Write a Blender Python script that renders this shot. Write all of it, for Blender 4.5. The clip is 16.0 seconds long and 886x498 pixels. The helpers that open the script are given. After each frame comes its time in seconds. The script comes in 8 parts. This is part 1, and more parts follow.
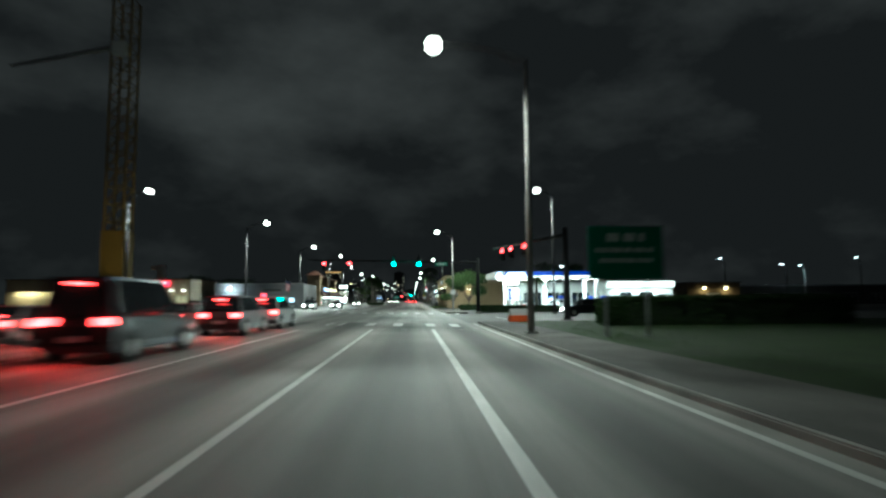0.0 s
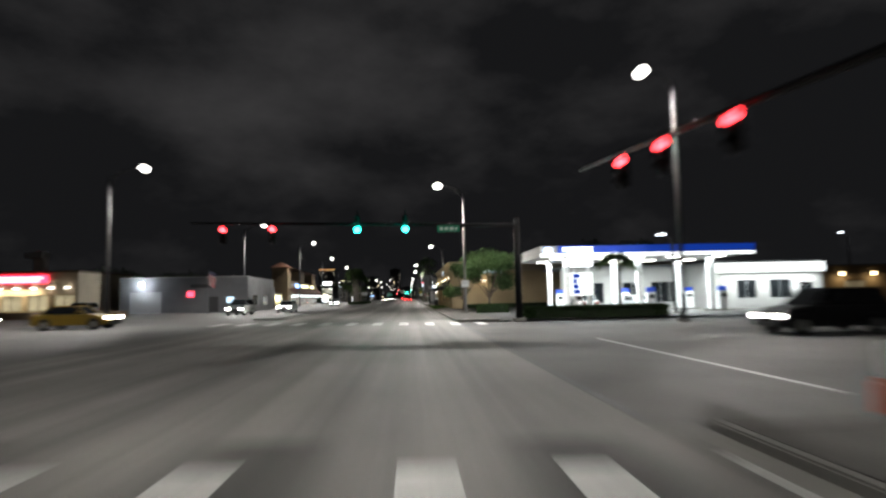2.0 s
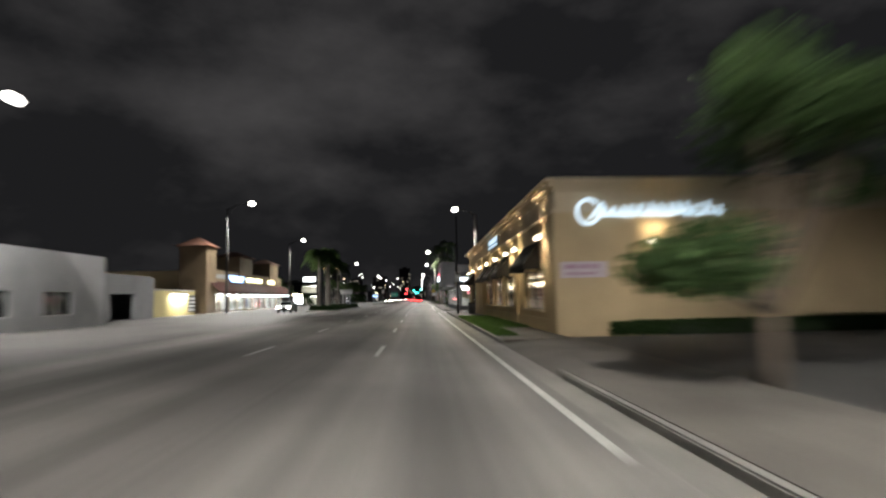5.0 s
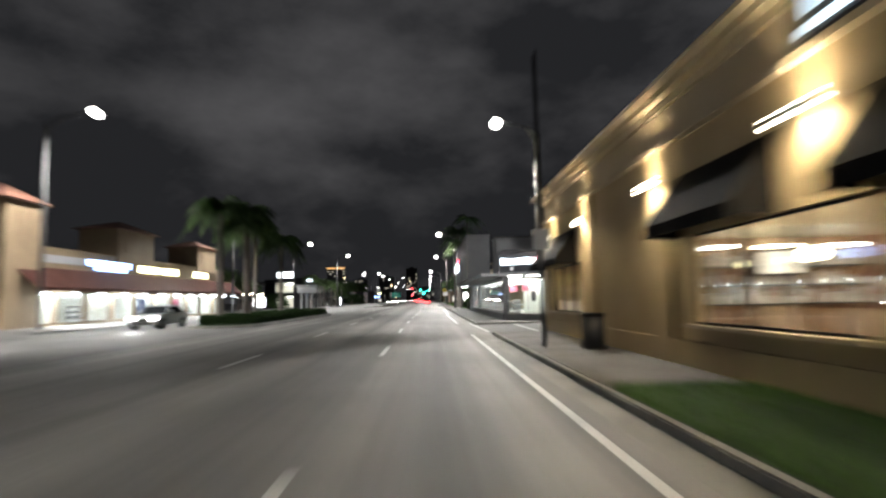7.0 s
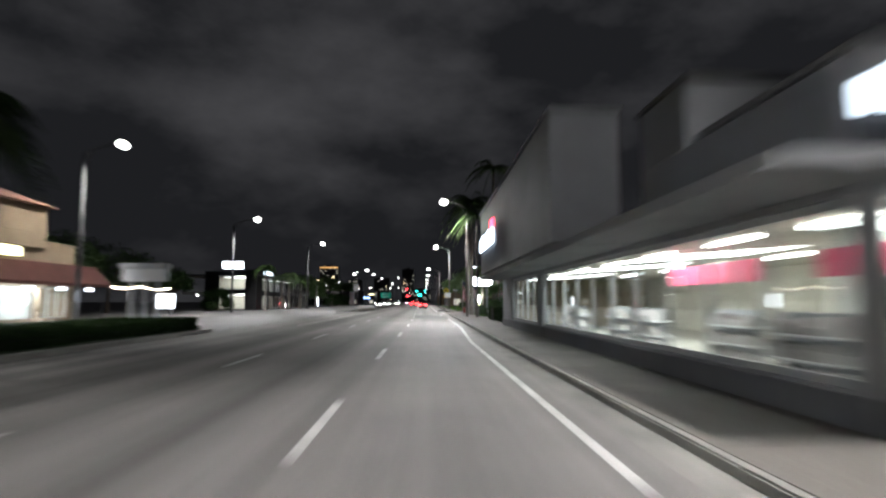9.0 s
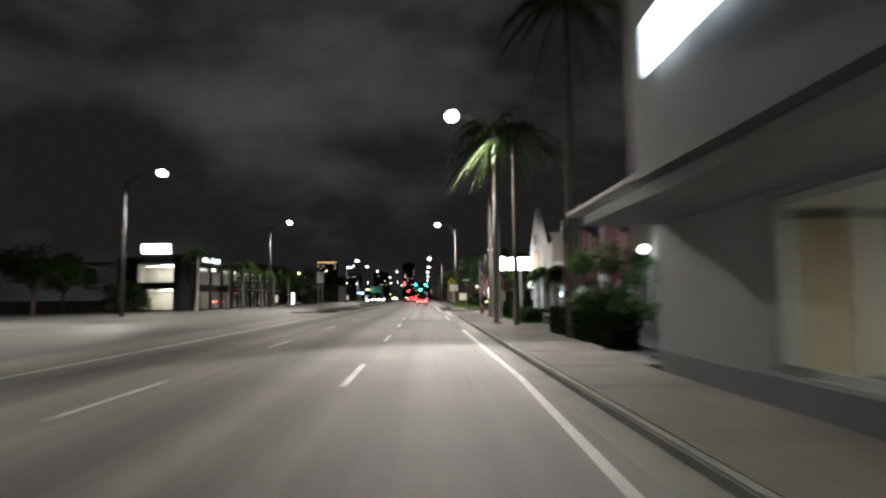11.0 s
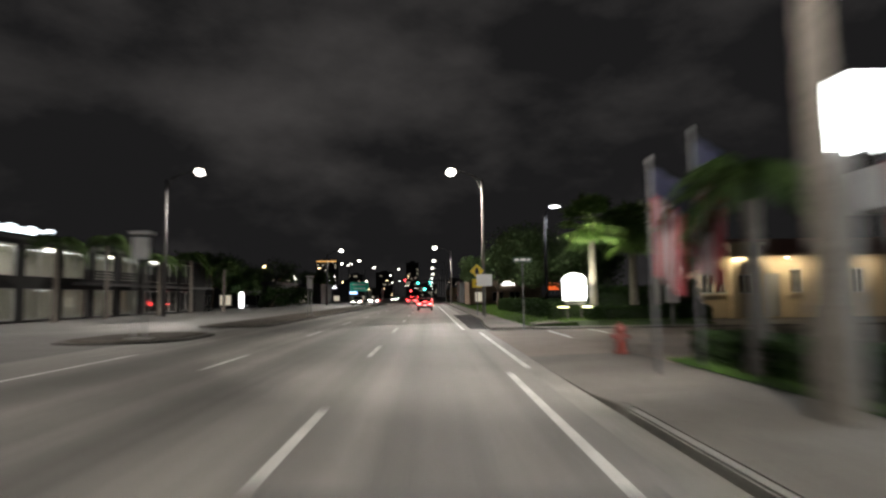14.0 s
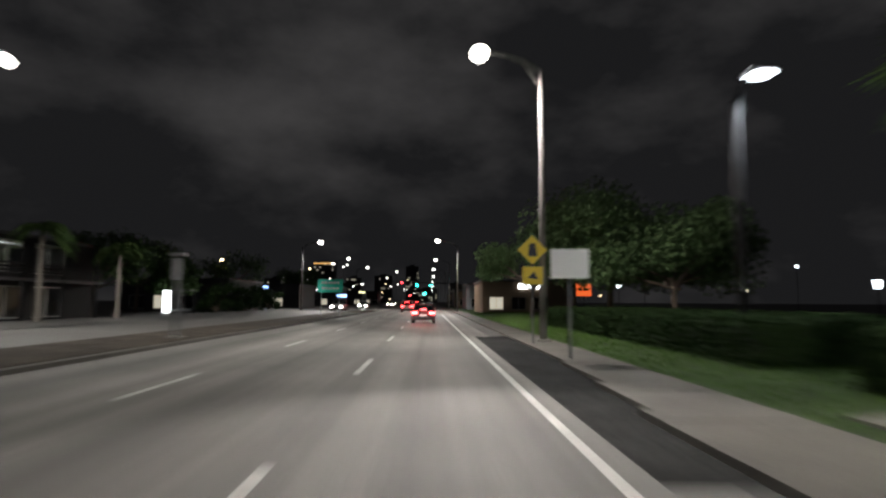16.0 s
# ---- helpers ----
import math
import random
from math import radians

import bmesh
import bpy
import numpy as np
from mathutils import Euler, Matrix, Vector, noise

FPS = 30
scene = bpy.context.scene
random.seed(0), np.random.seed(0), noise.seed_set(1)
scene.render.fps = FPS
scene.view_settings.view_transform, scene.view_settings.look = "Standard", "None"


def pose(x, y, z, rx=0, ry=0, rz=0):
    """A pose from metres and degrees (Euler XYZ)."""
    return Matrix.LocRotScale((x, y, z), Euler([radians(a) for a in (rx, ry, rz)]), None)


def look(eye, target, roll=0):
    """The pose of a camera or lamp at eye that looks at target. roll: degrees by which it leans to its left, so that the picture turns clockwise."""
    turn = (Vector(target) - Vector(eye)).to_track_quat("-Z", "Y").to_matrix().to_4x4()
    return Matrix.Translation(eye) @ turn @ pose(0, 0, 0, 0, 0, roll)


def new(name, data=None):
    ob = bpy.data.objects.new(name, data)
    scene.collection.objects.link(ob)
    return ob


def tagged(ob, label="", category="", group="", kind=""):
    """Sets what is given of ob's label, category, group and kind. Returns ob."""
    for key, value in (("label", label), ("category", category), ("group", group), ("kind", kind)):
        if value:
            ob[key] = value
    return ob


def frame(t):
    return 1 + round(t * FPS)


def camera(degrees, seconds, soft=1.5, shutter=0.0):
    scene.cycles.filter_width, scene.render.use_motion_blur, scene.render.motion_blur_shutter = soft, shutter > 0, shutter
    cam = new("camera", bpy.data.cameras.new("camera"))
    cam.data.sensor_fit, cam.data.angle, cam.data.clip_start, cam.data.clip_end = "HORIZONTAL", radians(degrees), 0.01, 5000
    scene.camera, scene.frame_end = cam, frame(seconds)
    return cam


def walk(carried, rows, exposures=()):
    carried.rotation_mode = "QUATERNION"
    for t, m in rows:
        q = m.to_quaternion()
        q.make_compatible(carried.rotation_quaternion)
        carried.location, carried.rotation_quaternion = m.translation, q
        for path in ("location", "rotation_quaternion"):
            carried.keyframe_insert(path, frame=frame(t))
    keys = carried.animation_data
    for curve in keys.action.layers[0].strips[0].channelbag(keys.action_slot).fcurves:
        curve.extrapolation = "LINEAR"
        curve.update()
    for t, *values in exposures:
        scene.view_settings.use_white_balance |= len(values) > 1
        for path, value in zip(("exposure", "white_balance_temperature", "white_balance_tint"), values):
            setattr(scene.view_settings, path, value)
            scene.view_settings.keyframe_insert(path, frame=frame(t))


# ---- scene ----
cam = camera(75.0, 16.0, soft=2.4, shutter=1.5)
EYE = 1.667
# seconds, x, y, yaw, pitch, roll
ROWS = [
    (0.0, 0.0, 0.0, -2.963, 5.042, -0.459), (0.5, 0.272, 8.709, -3.141, 4.795, -0.65), (1.0, 0.553, 17.353, -3.205, 4.774, -0.941),
    (1.5, 0.854, 26.58, -3.144, 4.875, -1.008), (2.0, 0.988, 35.09, -3.29, 4.738, -1.223), (2.5, 1.074, 43.751, -3.014, 4.765, -1.011),
    (3.0, 1.112, 52.73, -2.485, 4.887, -0.248), (3.2, 1.122, 56.466, -2.326, 4.848, -0.302), (5.3, 1.115, 97.662, -2.211, 4.804, -1.276),
    (5.5, 1.106, 101.542, -2.106, 4.794, -1.355), (6.0, 1.094, 111.24, -1.763, 4.903, -1.534), (6.5, 1.077, 120.759, -1.571, 4.927, -1.379),
    (7.0, 1.068, 129.976, -1.525, 4.908, -1.243), (7.5, 1.037, 138.856, -1.547, 5.047, -1.05), (8.0, 0.967, 147.244, -1.702, 5.099, -0.725),
    (8.5, 0.958, 155.497, -1.806, 5.099, -0.815), (9.0, 0.97, 163.644, -1.795, 5.18, -0.06), (11.5, 1.479, 197.333, -1.6, 4.612, -0.915),
    (12.0, 1.514, 203.748, -1.485, 4.706, -1.158), (12.5, 1.554, 209.751, -1.361, 4.61, -1.247), (13.0, 1.498, 215.504, -1.224, 4.635, -1.099),
    (13.5, 1.386, 221.445, -1.228, 4.657, -1.249), (14.0, 1.296, 227.565, -1.241, 4.702, -0.76), (14.5, 1.23, 233.69, -1.514, 4.663, -0.746),
    (15.0, 1.175, 239.858, -1.365, 4.834, -0.416), (15.5, 1.189, 246.126, -1.124, 5.084, 0.277), (16.0, 1.114, 252.183, -1.171, 5.23, 0.288),
]
walk(cam, [(t, pose(x, y, EYE, 90 + pitch, 0, yaw) @ pose(0, 0, 0, 0, 0, roll)) for t, x, y, yaw, pitch, roll in ROWS],
     exposures=[(0.0, -0.05, 5600, -16), (0.6, 0.05, 5700, -10), (1.3, -0.15, 6200, 6), (2.2, -0.4, 6300, 8), (3.2, -0.5, 6200, 6), (5.3, 0.3, 6400, 9), (6.5, 0.5, 6300, 8), (7.0, 0.75, 6200, 8), (7.6, 0.8, 6200, 8), (8.0, 0.62, 6150, 9), (8.4, 0.32, 5850, 8), (9.0, 0.3, 6000, 9),
                (11.5, 0.25, 6600, 9), (12.5, 0.6, 5900, 7), (13.0, 0.45, 6600, 10), (13.5, 0.15, 6500, 9), (14.5, 0.05, 6900, 9), (15.5, 0.1, 6700, 8), (16.0, 0.0, 6400, 8)])

# ---------------------------------------------------------------- night sky
world = bpy.data.worlds.new("night")
scene.world = world
world.use_nodes = True
wn, wl = world.node_tree.nodes, world.node_tree.links
wn.clear()
w_out, w_bg = wn.new("ShaderNodeOutputWorld"), wn.new("ShaderNodeBackground")
w_co, w_n1, w_n2 = wn.new("ShaderNodeTexCoord"), wn.new("ShaderNodeTexNoise"), wn.new("ShaderNodeTexNoise")
w_map = wn.new("ShaderNodeMapping")
w_map.inputs["Scale"].default_value = (1.0, 1.0, 1.9)
w_n1.inputs["Scale"].default_value, w_n1.inputs["Detail"].default_value, w_n1.inputs["Roughness"].default_value = 3.9, 7.0, 0.55
w_n2.inputs["Scale"].default_value, w_n2.inputs["Detail"].default_value = 7.0, 4.0
wl.new(w_co.outputs["Generated"], w_map.inputs["Vector"])
wl.new(w_map.outputs[0], w_n1.inputs["Vector"]); wl.new(w_map.outputs[0], w_n2.inputs["Vector"])
w_shift = wn.new("ShaderNodeVectorMath"); w_shift.operation = "MULTIPLY_ADD"
w_shift.inputs[1].default_value, w_shift.inputs[2].default_value = (0.2, 0.2, 0.2), (-0.1, -0.1, -0.1)
wl.new(w_n2.outputs["Color"], w_shift.inputs[0])
w_dir = wn.new("ShaderNodeVectorMath"); w_dir.operation = "ADD"
wl.new(w_map.outputs[0], w_dir.inputs[0]); wl.new(w_shift.outputs[0], w_dir.inputs[1])
w_sum = wn.new("ShaderNodeMath"); w_sum.operation = "MULTIPLY_ADD"
w_sum.inputs[1].default_value, w_sum.inputs[2].default_value = 1.25, -0.33
wl.new(w_n1.outputs[0], w_sum.inputs[0])
w_last = w_sum.outputs[0]
# cloud banks lit from the town and the dark gaps between them: azimuth and height in degrees, reach, weight
for az, el, reach, weight in ((-15.4, 23.5, 0.42, 0.1), (-3.2, 24.6, 0.38, 0.13), (-7.8, 17.0, 0.36, 0.12), (-17.0, 16.5, 0.36, 0.1), (2.2, 18.0, 0.24, 0.14),
                              (12.0, 24.0, 0.16, -0.14), (11.5, 17.5, 0.12, -0.12), (-6.8, 8.0, 0.36, -0.14), (5.1, 10.8, 0.22, -0.1), (13.4, 9.8, 0.24, -0.1),
                              (-19.5, 6.5, 0.34, -0.1), (-32.3, 18.0, 0.34, 0.04), (-34.3, 7.3, 0.36, -0.06), (24.3, 20.0, 0.36, 0.05), (36.1, 12.0, 0.4, -0.2), (28.3, 7.0, 0.34, -0.18), (-4, 38, 0.5, 0.12)):
    w_d, w_r, w_a = wn.new("ShaderNodeVectorMath"), wn.new("ShaderNodeMapRange"), wn.new("ShaderNodeMath")
    w_d.operation, w_a.operation, w_r.interpolation_type = "DISTANCE", "ADD", "SMOOTHSTEP"
    e, a = radians(el), radians(az)
    w_d.inputs[1].default_value = (math.sin(a) * math.cos(e), math.cos(a) * math.cos(e), math.sin(e) * 1.9)
    w_r.inputs["From Min"].default_value, w_r.inputs["From Max"].default_value = 0.0, reach
    w_r.inputs["To Min"].default_value, w_r.inputs["To Max"].default_value = weight, 0.0
    wl.new(w_dir.outputs[0], w_d.inputs[0]); wl.new(w_d.outputs["Value"], w_r.inputs["Value"])
    wl.new(w_last, w_a.inputs[0]); wl.new(w_r.outputs[0], w_a.inputs[1])
    w_last = w_a.outputs[0]
w_ramp = wn.new("ShaderNodeValToRGB")
w_ramp.color_ramp.elements[0].position, w_ramp.color_ramp.elements[0].color = 0.2, (0.0108, 0.0106, 0.0113, 1)
w_ramp.color_ramp.elements[1].position, w_ramp.color_ramp.elements[1].color = 0.82, (0.05, 0.047, 0.047, 1)
wl.new(w_last, w_ramp.inputs[0]); wl.new(w_ramp.outputs[0], w_bg.inputs[0])
w_bg.inputs[1].default_value = 1.0
wl.new(w_bg.outputs[0], w_out.inputs[0])

STREET_WATTS = 16500
LAMP_COLOUR = (1.0, 0.94, 0.86)

# ---------------------------------------------------------------- materials
def mat(name, colour, rough=0.7, metal=0.0, grain=0.0, scale=8.0, stain=0.0, stain_scale=0.5, bump=0.0, bump_scale=60.0,
        emit=None, watts=0.0, random_amount=0.0, spec=0.5, coat=0.0):
    """A node material: base colour varied by fine grain, large stains and by piece, with a bump."""
    m = bpy.data.materials.new(name)
    m.use_nodes = True
    nt = m.node_tree
    b = nt.nodes["Principled BSDF"]
    b.inputs["Base Color"].default_value = (*colour, 1)
    b.inputs["Roughness"].default_value, b.inputs["Metallic"].default_value = rough, metal
    b.inputs["Specular IOR Level"].default_value = spec
    b.inputs["Coat Weight"].default_value = coat
    if emit:
        b.inputs["Emission Color"].default_value, b.inputs["Emission Strength"].default_value = (*emit, 1), watts
    co = nt.nodes.new("ShaderNodeTexCoord")
    last = None
    for amount, sc, det in ((grain, scale, 6.0), (stain, stain_scale, 4.0)):
        if amount <= 0:
            continue
        n, r = nt.nodes.new("ShaderNodeTexNoise"), nt.nodes.new("ShaderNodeMapRange")
        n.inputs["Scale"].default_value, n.inputs["Detail"].default_value, n.inputs["Roughness"].default_value = sc, det, 0.62
        nt.links.new(co.outputs["Object"], n.inputs["Vector"])
        r.inputs["From Min"].default_value, r.inputs["From Max"].default_value = 0.3, 0.7
        r.inputs["To Min"].default_value, r.inputs["To Max"].default_value = 1 - amount, 1 + amount * 0.6
        nt.links.new(n.outputs[0], r.inputs["Value"])
        if last is None:
            last = r.outputs[0]
        else:
            k = nt.nodes.new("ShaderNodeMath"); k.operation = "MULTIPLY"
            nt.links.new(last, k.inputs[0]); nt.links.new(r.outputs[0], k.inputs[1]); last = k.outputs[0]
    if random_amount > 0:
        oi, r = nt.nodes.new("ShaderNodeNewGeometry"), nt.nodes.new("ShaderNodeMapRange")
        r.inputs["To Min"].default_value, r.inputs["To Max"].default_value = 1 - random_amount, 1 + random_amount
        nt.links.new(oi.outputs["Random Per Island"], r.inputs["Value"])
        if last is None:
            last = r.outputs[0]
        else:
            k = nt.nodes.new("ShaderNodeMath"); k.operation = "MULTIPLY"
            nt.links.new(last, k.inputs[0]); nt.links.new(r.outputs[0], k.inputs[1]); last = k.outputs[0]
    if last is not None:
        v = nt.nodes.new("ShaderNodeVectorMath"); v.operation = "SCALE"
        v.inputs[0].default_value = colour
        nt.links.new(last, v.inputs["Scale"]); nt.links.new(v.outputs[0], b.inputs["Base Color"])
    if bump > 0:
        n, bp = nt.nodes.new("ShaderNodeTexNoise"), nt.nodes.new("ShaderNodeBump")
        n.inputs["Scale"].default_value, n.inputs["Detail"].default_value = bump_scale, 4.0
        nt.links.new(co.outputs["Object"], n.inputs["Vector"]); nt.links.new(n.outputs[0], bp.inputs["Height"])
        bp.inputs["Strength"].default_value, bp.inputs["Distance"].default_value = bump, 0.02
        nt.links.new(bp.outputs[0], b.inputs["Normal"])
    return m


def glow(name, colour, watts):
    return mat(name, (0.6, 0.6, 0.6), 0.4, emit=colour, watts=watts)


def let_through(m, share):
    """Thin leaves pass some of the light that falls on their far side."""
    nt = m.node_tree
    body, out = nt.nodes["Principled BSDF"], nt.nodes["Material Output"]
    thin, mix = nt.nodes.new("ShaderNodeBsdfTranslucent"), nt.nodes.new("ShaderNodeMixShader")
    base = body.inputs["Base Color"]
    if base.is_linked:
        nt.links.new(base.links[0].from_socket, thin.inputs["Color"])
    else:
        thin.inputs["Color"].default_value = base.default_value
    mix.inputs[0].default_value = share
    nt.links.new(body.outputs[0], mix.inputs[1]); nt.links.new(thin.outputs[0], mix.inputs[2])
    nt.links.new(mix.outputs[0], out.inputs["Surface"])


def streaks(m, amount, across, along):
    """Long wear marks along y, multiplied into the base colour: wheel tracks and oil down a lane."""
    nt = m.node_tree
    b = nt.nodes["Principled BSDF"]
    co, mp, n, r = (nt.nodes.new("ShaderNode" + k) for k in ("TexCoord", "Mapping", "TexNoise", "MapRange"))
    mp.inputs["Scale"].default_value = (across, along, 1)
    n.inputs["Scale"].default_value, n.inputs["Detail"].default_value = 1.0, 3.0
    nt.links.new(co.outputs["Object"], mp.inputs[0]); nt.links.new(mp.outputs[0], n.inputs["Vector"])
    r.inputs["From Min"].default_value, r.inputs["From Max"].default_value = 0.3, 0.7
    r.inputs["To Min"].default_value, r.inputs["To Max"].default_value = 1 - amount, 1 + amount * 0.4
    nt.links.new(n.outputs[0], r.inputs["Value"])
    old = b.inputs["Base Color"].links[0].from_socket
    v = nt.nodes.new("ShaderNodeVectorMath"); v.operation = "SCALE"
    nt.links.new(old, v.inputs[0]); nt.links.new(r.outputs[0], v.inputs["Scale"]); nt.links.new(v.outputs[0], b.inputs["Base Color"])


ASPHALT = mat("asphalt", (0.2, 0.192, 0.182), 0.72, grain=0.35, scale=40, stain=0.28, stain_scale=0.16, bump=0.5, bump_scale=90, spec=0.35)
streaks(ASPHALT, 0.5, 0.9, 0.012)


def oil(m, centre, spacing, depth):
    """Dark bands that dripping oil and rubber leave down the middle of each lane."""
    nt = m.node_tree
    b = nt.nodes["Principled BSDF"]
    co, sp = nt.nodes.new("ShaderNodeTexCoord"), nt.nodes.new("ShaderNodeSeparateXYZ")
    nt.links.new(co.outputs["Object"], sp.inputs[0])
    last = sp.outputs[0]
    for op, v in (("ADD", spacing / 2 - centre), ("WRAP", spacing), ("SUBTRACT", spacing / 2), ("ABSOLUTE", 0.0)):
        k = nt.nodes.new("ShaderNodeMath")
        k.operation = op
        k.inputs[1].default_value = v
        if op == "WRAP":
            k.inputs[2].default_value = 0.0
        nt.links.new(last, k.inputs[0])
        last = k.outputs[0]
    r = nt.nodes.new("ShaderNodeMapRange")
    r.interpolation_type = "SMOOTHSTEP"
    r.inputs["From Min"].default_value, r.inputs["From Max"].default_value = 0.15, 1.15
    r.inputs["To Min"].default_value, r.inputs["To Max"].default_value = 1 - depth, 1.08
    nt.links.new(last, r.inputs["Value"])
    old = b.inputs["Base Color"].links[0].from_socket
    v = nt.nodes.new("ShaderNodeVectorMath"); v.operation = "SCALE"
    nt.links.new(old, v.inputs[0]); nt.links.new(r.outputs[0], v.inputs["Scale"]); nt.links.new(v.outputs[0], b.inputs["Base Color"])


LANES_OLD, LANES_NEW = ASPHALT.copy(), ASPHALT.copy()
oil(LANES_OLD, -0.65, 3.4, 0.68)
oil(LANES_NEW, 1.45, 3.55, 0.22)
OLD_ASPHALT = mat("old asphalt", (0.085, 0.082, 0.08), 0.75, grain=0.35, scale=40, stain=0.3, stain_scale=0.2, bump=0.5, bump_scale=90, spec=0.3)
PATCH = mat("asphalt patch", (0.11, 0.109, 0.108), 0.75, grain=0.3, scale=45, stain=0.2, stain_scale=0.4, bump=0.5, bump_scale=90, spec=0.3)
CONCRETE = mat("concrete", (0.122, 0.112, 0.101), 0.85, grain=0.22, scale=18, stain=0.3, stain_scale=0.45, bump=0.3, bump_scale=50, spec=0.3)
SIDE_ASPHALT = mat("side street asphalt", (0.125, 0.12, 0.115), 0.75, grain=0.35, scale=40, stain=0.3, stain_scale=0.2, bump=0.5, bump_scale=90, spec=0.3)
GUTTER_BLACK = mat("black gutter silt", (0.026, 0.026, 0.027), 0.95, grain=0.5, scale=9, stain=0.6, stain_scale=0.6, bump=0.5, bump_scale=60, spec=0.1)
ISLAND_DIRT = mat("brown island dirt", (0.05, 0.041, 0.033), 0.95, grain=0.4, scale=9, stain=0.5, stain_scale=0.6, bump=0.7, bump_scale=30, spec=0.1)
# Darker than POLE: dimness of unlit poles put into the colour; also trim.
DARK_POLE = mat("dark pole tone", (0.034, 0.034, 0.036), 0.6, grain=0.1, scale=12)
PAVER = mat("brown paving", (0.15, 0.115, 0.095), 0.8, grain=0.25, scale=20, stain=0.3, stain_scale=0.4, bump=0.4, bump_scale=60)
# Darker concrete for the first pavement and the island kerbs.
DARK_CONCRETE = mat("dark concrete", (0.08, 0.076, 0.07), 0.88, grain=0.25, scale=18, stain=0.35, stain_scale=0.5, bump=0.3, bump_scale=50, spec=0.25)
KERB = mat("kerb concrete", (0.22, 0.215, 0.2), 0.85, grain=0.25, scale=22, stain=0.35, stain_scale=0.7, bump=0.3, spec=0.3)
PAINT = mat("road paint", (0.5, 0.5, 0.485), 0.6, grain=0.3, scale=26, stain=0.35, stain_scale=1.2, bump=0.3, bump_scale=90)
GRASS = mat("grass", (0.018, 0.034, 0.009), 0.9, grain=0.4, scale=14, stain=0.35, stain_scale=0.5, bump=0.8, bump_scale=40, spec=0.2)
BLADE = mat("grass blade", (0.055, 0.11, 0.02), 0.7, random_amount=0.4, spec=0.2)
# Brighter copies of GRASS and BLADE: lamplight put into the colour.
LIT_TURF = mat("lit turf", (0.032, 0.058, 0.014), 0.9, grain=0.4, scale=14, stain=0.35, stain_scale=0.5, bump=0.8, bump_scale=40, spec=0.2)
LIT_BLADE = mat("lit grass blade", (0.085, 0.155, 0.03), 0.7, random_amount=0.4, spec=0.2)
LEAF = mat("leaf", (0.066, 0.108, 0.042), 0.85, random_amount=0.35, spec=0.1)
HEDGE_LEAF = mat("hedge leaf", (0.02, 0.038, 0.012), 0.85, random_amount=0.4, spec=0.1)
# Brighter copy of LEAF: lamplight on the lawn trees put into the colour.
LIT_LEAF = mat("lit tree leaf", (0.13, 0.2, 0.09), 0.85, random_amount=0.35, spec=0.1)
# Fan palm leaf well above FROND: part of its lamplight is in the colour.
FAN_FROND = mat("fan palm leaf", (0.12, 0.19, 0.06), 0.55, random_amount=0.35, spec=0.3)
FROND = mat("palm frond", (0.044, 0.074, 0.022), 0.6, random_amount=0.35, spec=0.2)
for m_ in (LEAF, LIT_LEAF, FAN_FROND, FROND):
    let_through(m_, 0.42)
BARK = mat("bark", (0.13, 0.10, 0.075), 0.9, grain=0.4, scale=14, bump=0.8, bump_scale=25)
PALM_BARK = mat("palm bark", (0.12, 0.108, 0.095), 0.9, grain=0.3, scale=10, stain=0.25, stain_scale=1.5, bump=0.7, bump_scale=18)
BEIGE = mat("beige stucco", (0.46, 0.36, 0.22), 0.85, grain=0.1, scale=30, stain=0.14, stain_scale=0.35, bump=0.35, bump_scale=70, spec=0.25)
CREAM = mat("cream stucco", (0.55, 0.46, 0.33), 0.85, grain=0.1, scale=30, stain=0.14, stain_scale=0.4, bump=0.35, bump_scale=70, spec=0.25)
WHITE_WALL = mat("white painted wall", (0.4, 0.395, 0.385), 0.8, grain=0.08, scale=25, stain=0.16, stain_scale=0.3, bump=0.2, bump_scale=60, spec=0.3)
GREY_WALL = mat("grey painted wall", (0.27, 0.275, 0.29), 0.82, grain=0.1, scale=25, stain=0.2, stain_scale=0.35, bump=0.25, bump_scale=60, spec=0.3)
TAN = mat("tan stucco", (0.18, 0.135, 0.085), 0.85, grain=0.12, scale=25, stain=0.2, stain_scale=0.4, bump=0.3, spec=0.25)
SLATE_WALL = mat("slate-grey wall", (0.155, 0.158, 0.168), 0.82, grain=0.1, scale=25, stain=0.2, stain_scale=0.35, bump=0.25, bump_scale=60, spec=0.3)
PALE_STUCCO = mat("pale stucco", (0.2, 0.188, 0.172), 0.85, grain=0.12, scale=25, stain=0.2, stain_scale=0.4, bump=0.3, spec=0.25)
YELLOW_WALL = mat("yellow stucco", (0.55, 0.47, 0.23), 0.85, grain=0.1, scale=25, stain=0.18, stain_scale=0.4, bump=0.3, spec=0.25)
BROWN_WALL = mat("brown wall", (0.22, 0.16, 0.11), 0.85, grain=0.15, scale=25, stain=0.2, stain_scale=0.4, bump=0.3, spec=0.25)
DARK = mat("dark paint", (0.025, 0.025, 0.028), 0.55, grain=0.1, scale=20)
AWNING = mat("dark awning cloth", (0.012, 0.0115, 0.011), 0.95, spec=0.08, grain=0.15, scale=40, stain=0.25, stain_scale=0.8)
MAROON = mat("maroon awning cloth", (0.046, 0.017, 0.013), 0.9, spec=0.1, grain=0.15, scale=40, stain=0.2, stain_scale=0.8)
TILE_RED = mat("clay roof tile", (0.15, 0.072, 0.048), 0.8, grain=0.2, scale=20, random_amount=0.25)
STEEL = mat("galvanised steel", (0.19, 0.195, 0.2), 0.6, 0.3, grain=0.12, scale=12, stain=0.15, stain_scale=1.0)
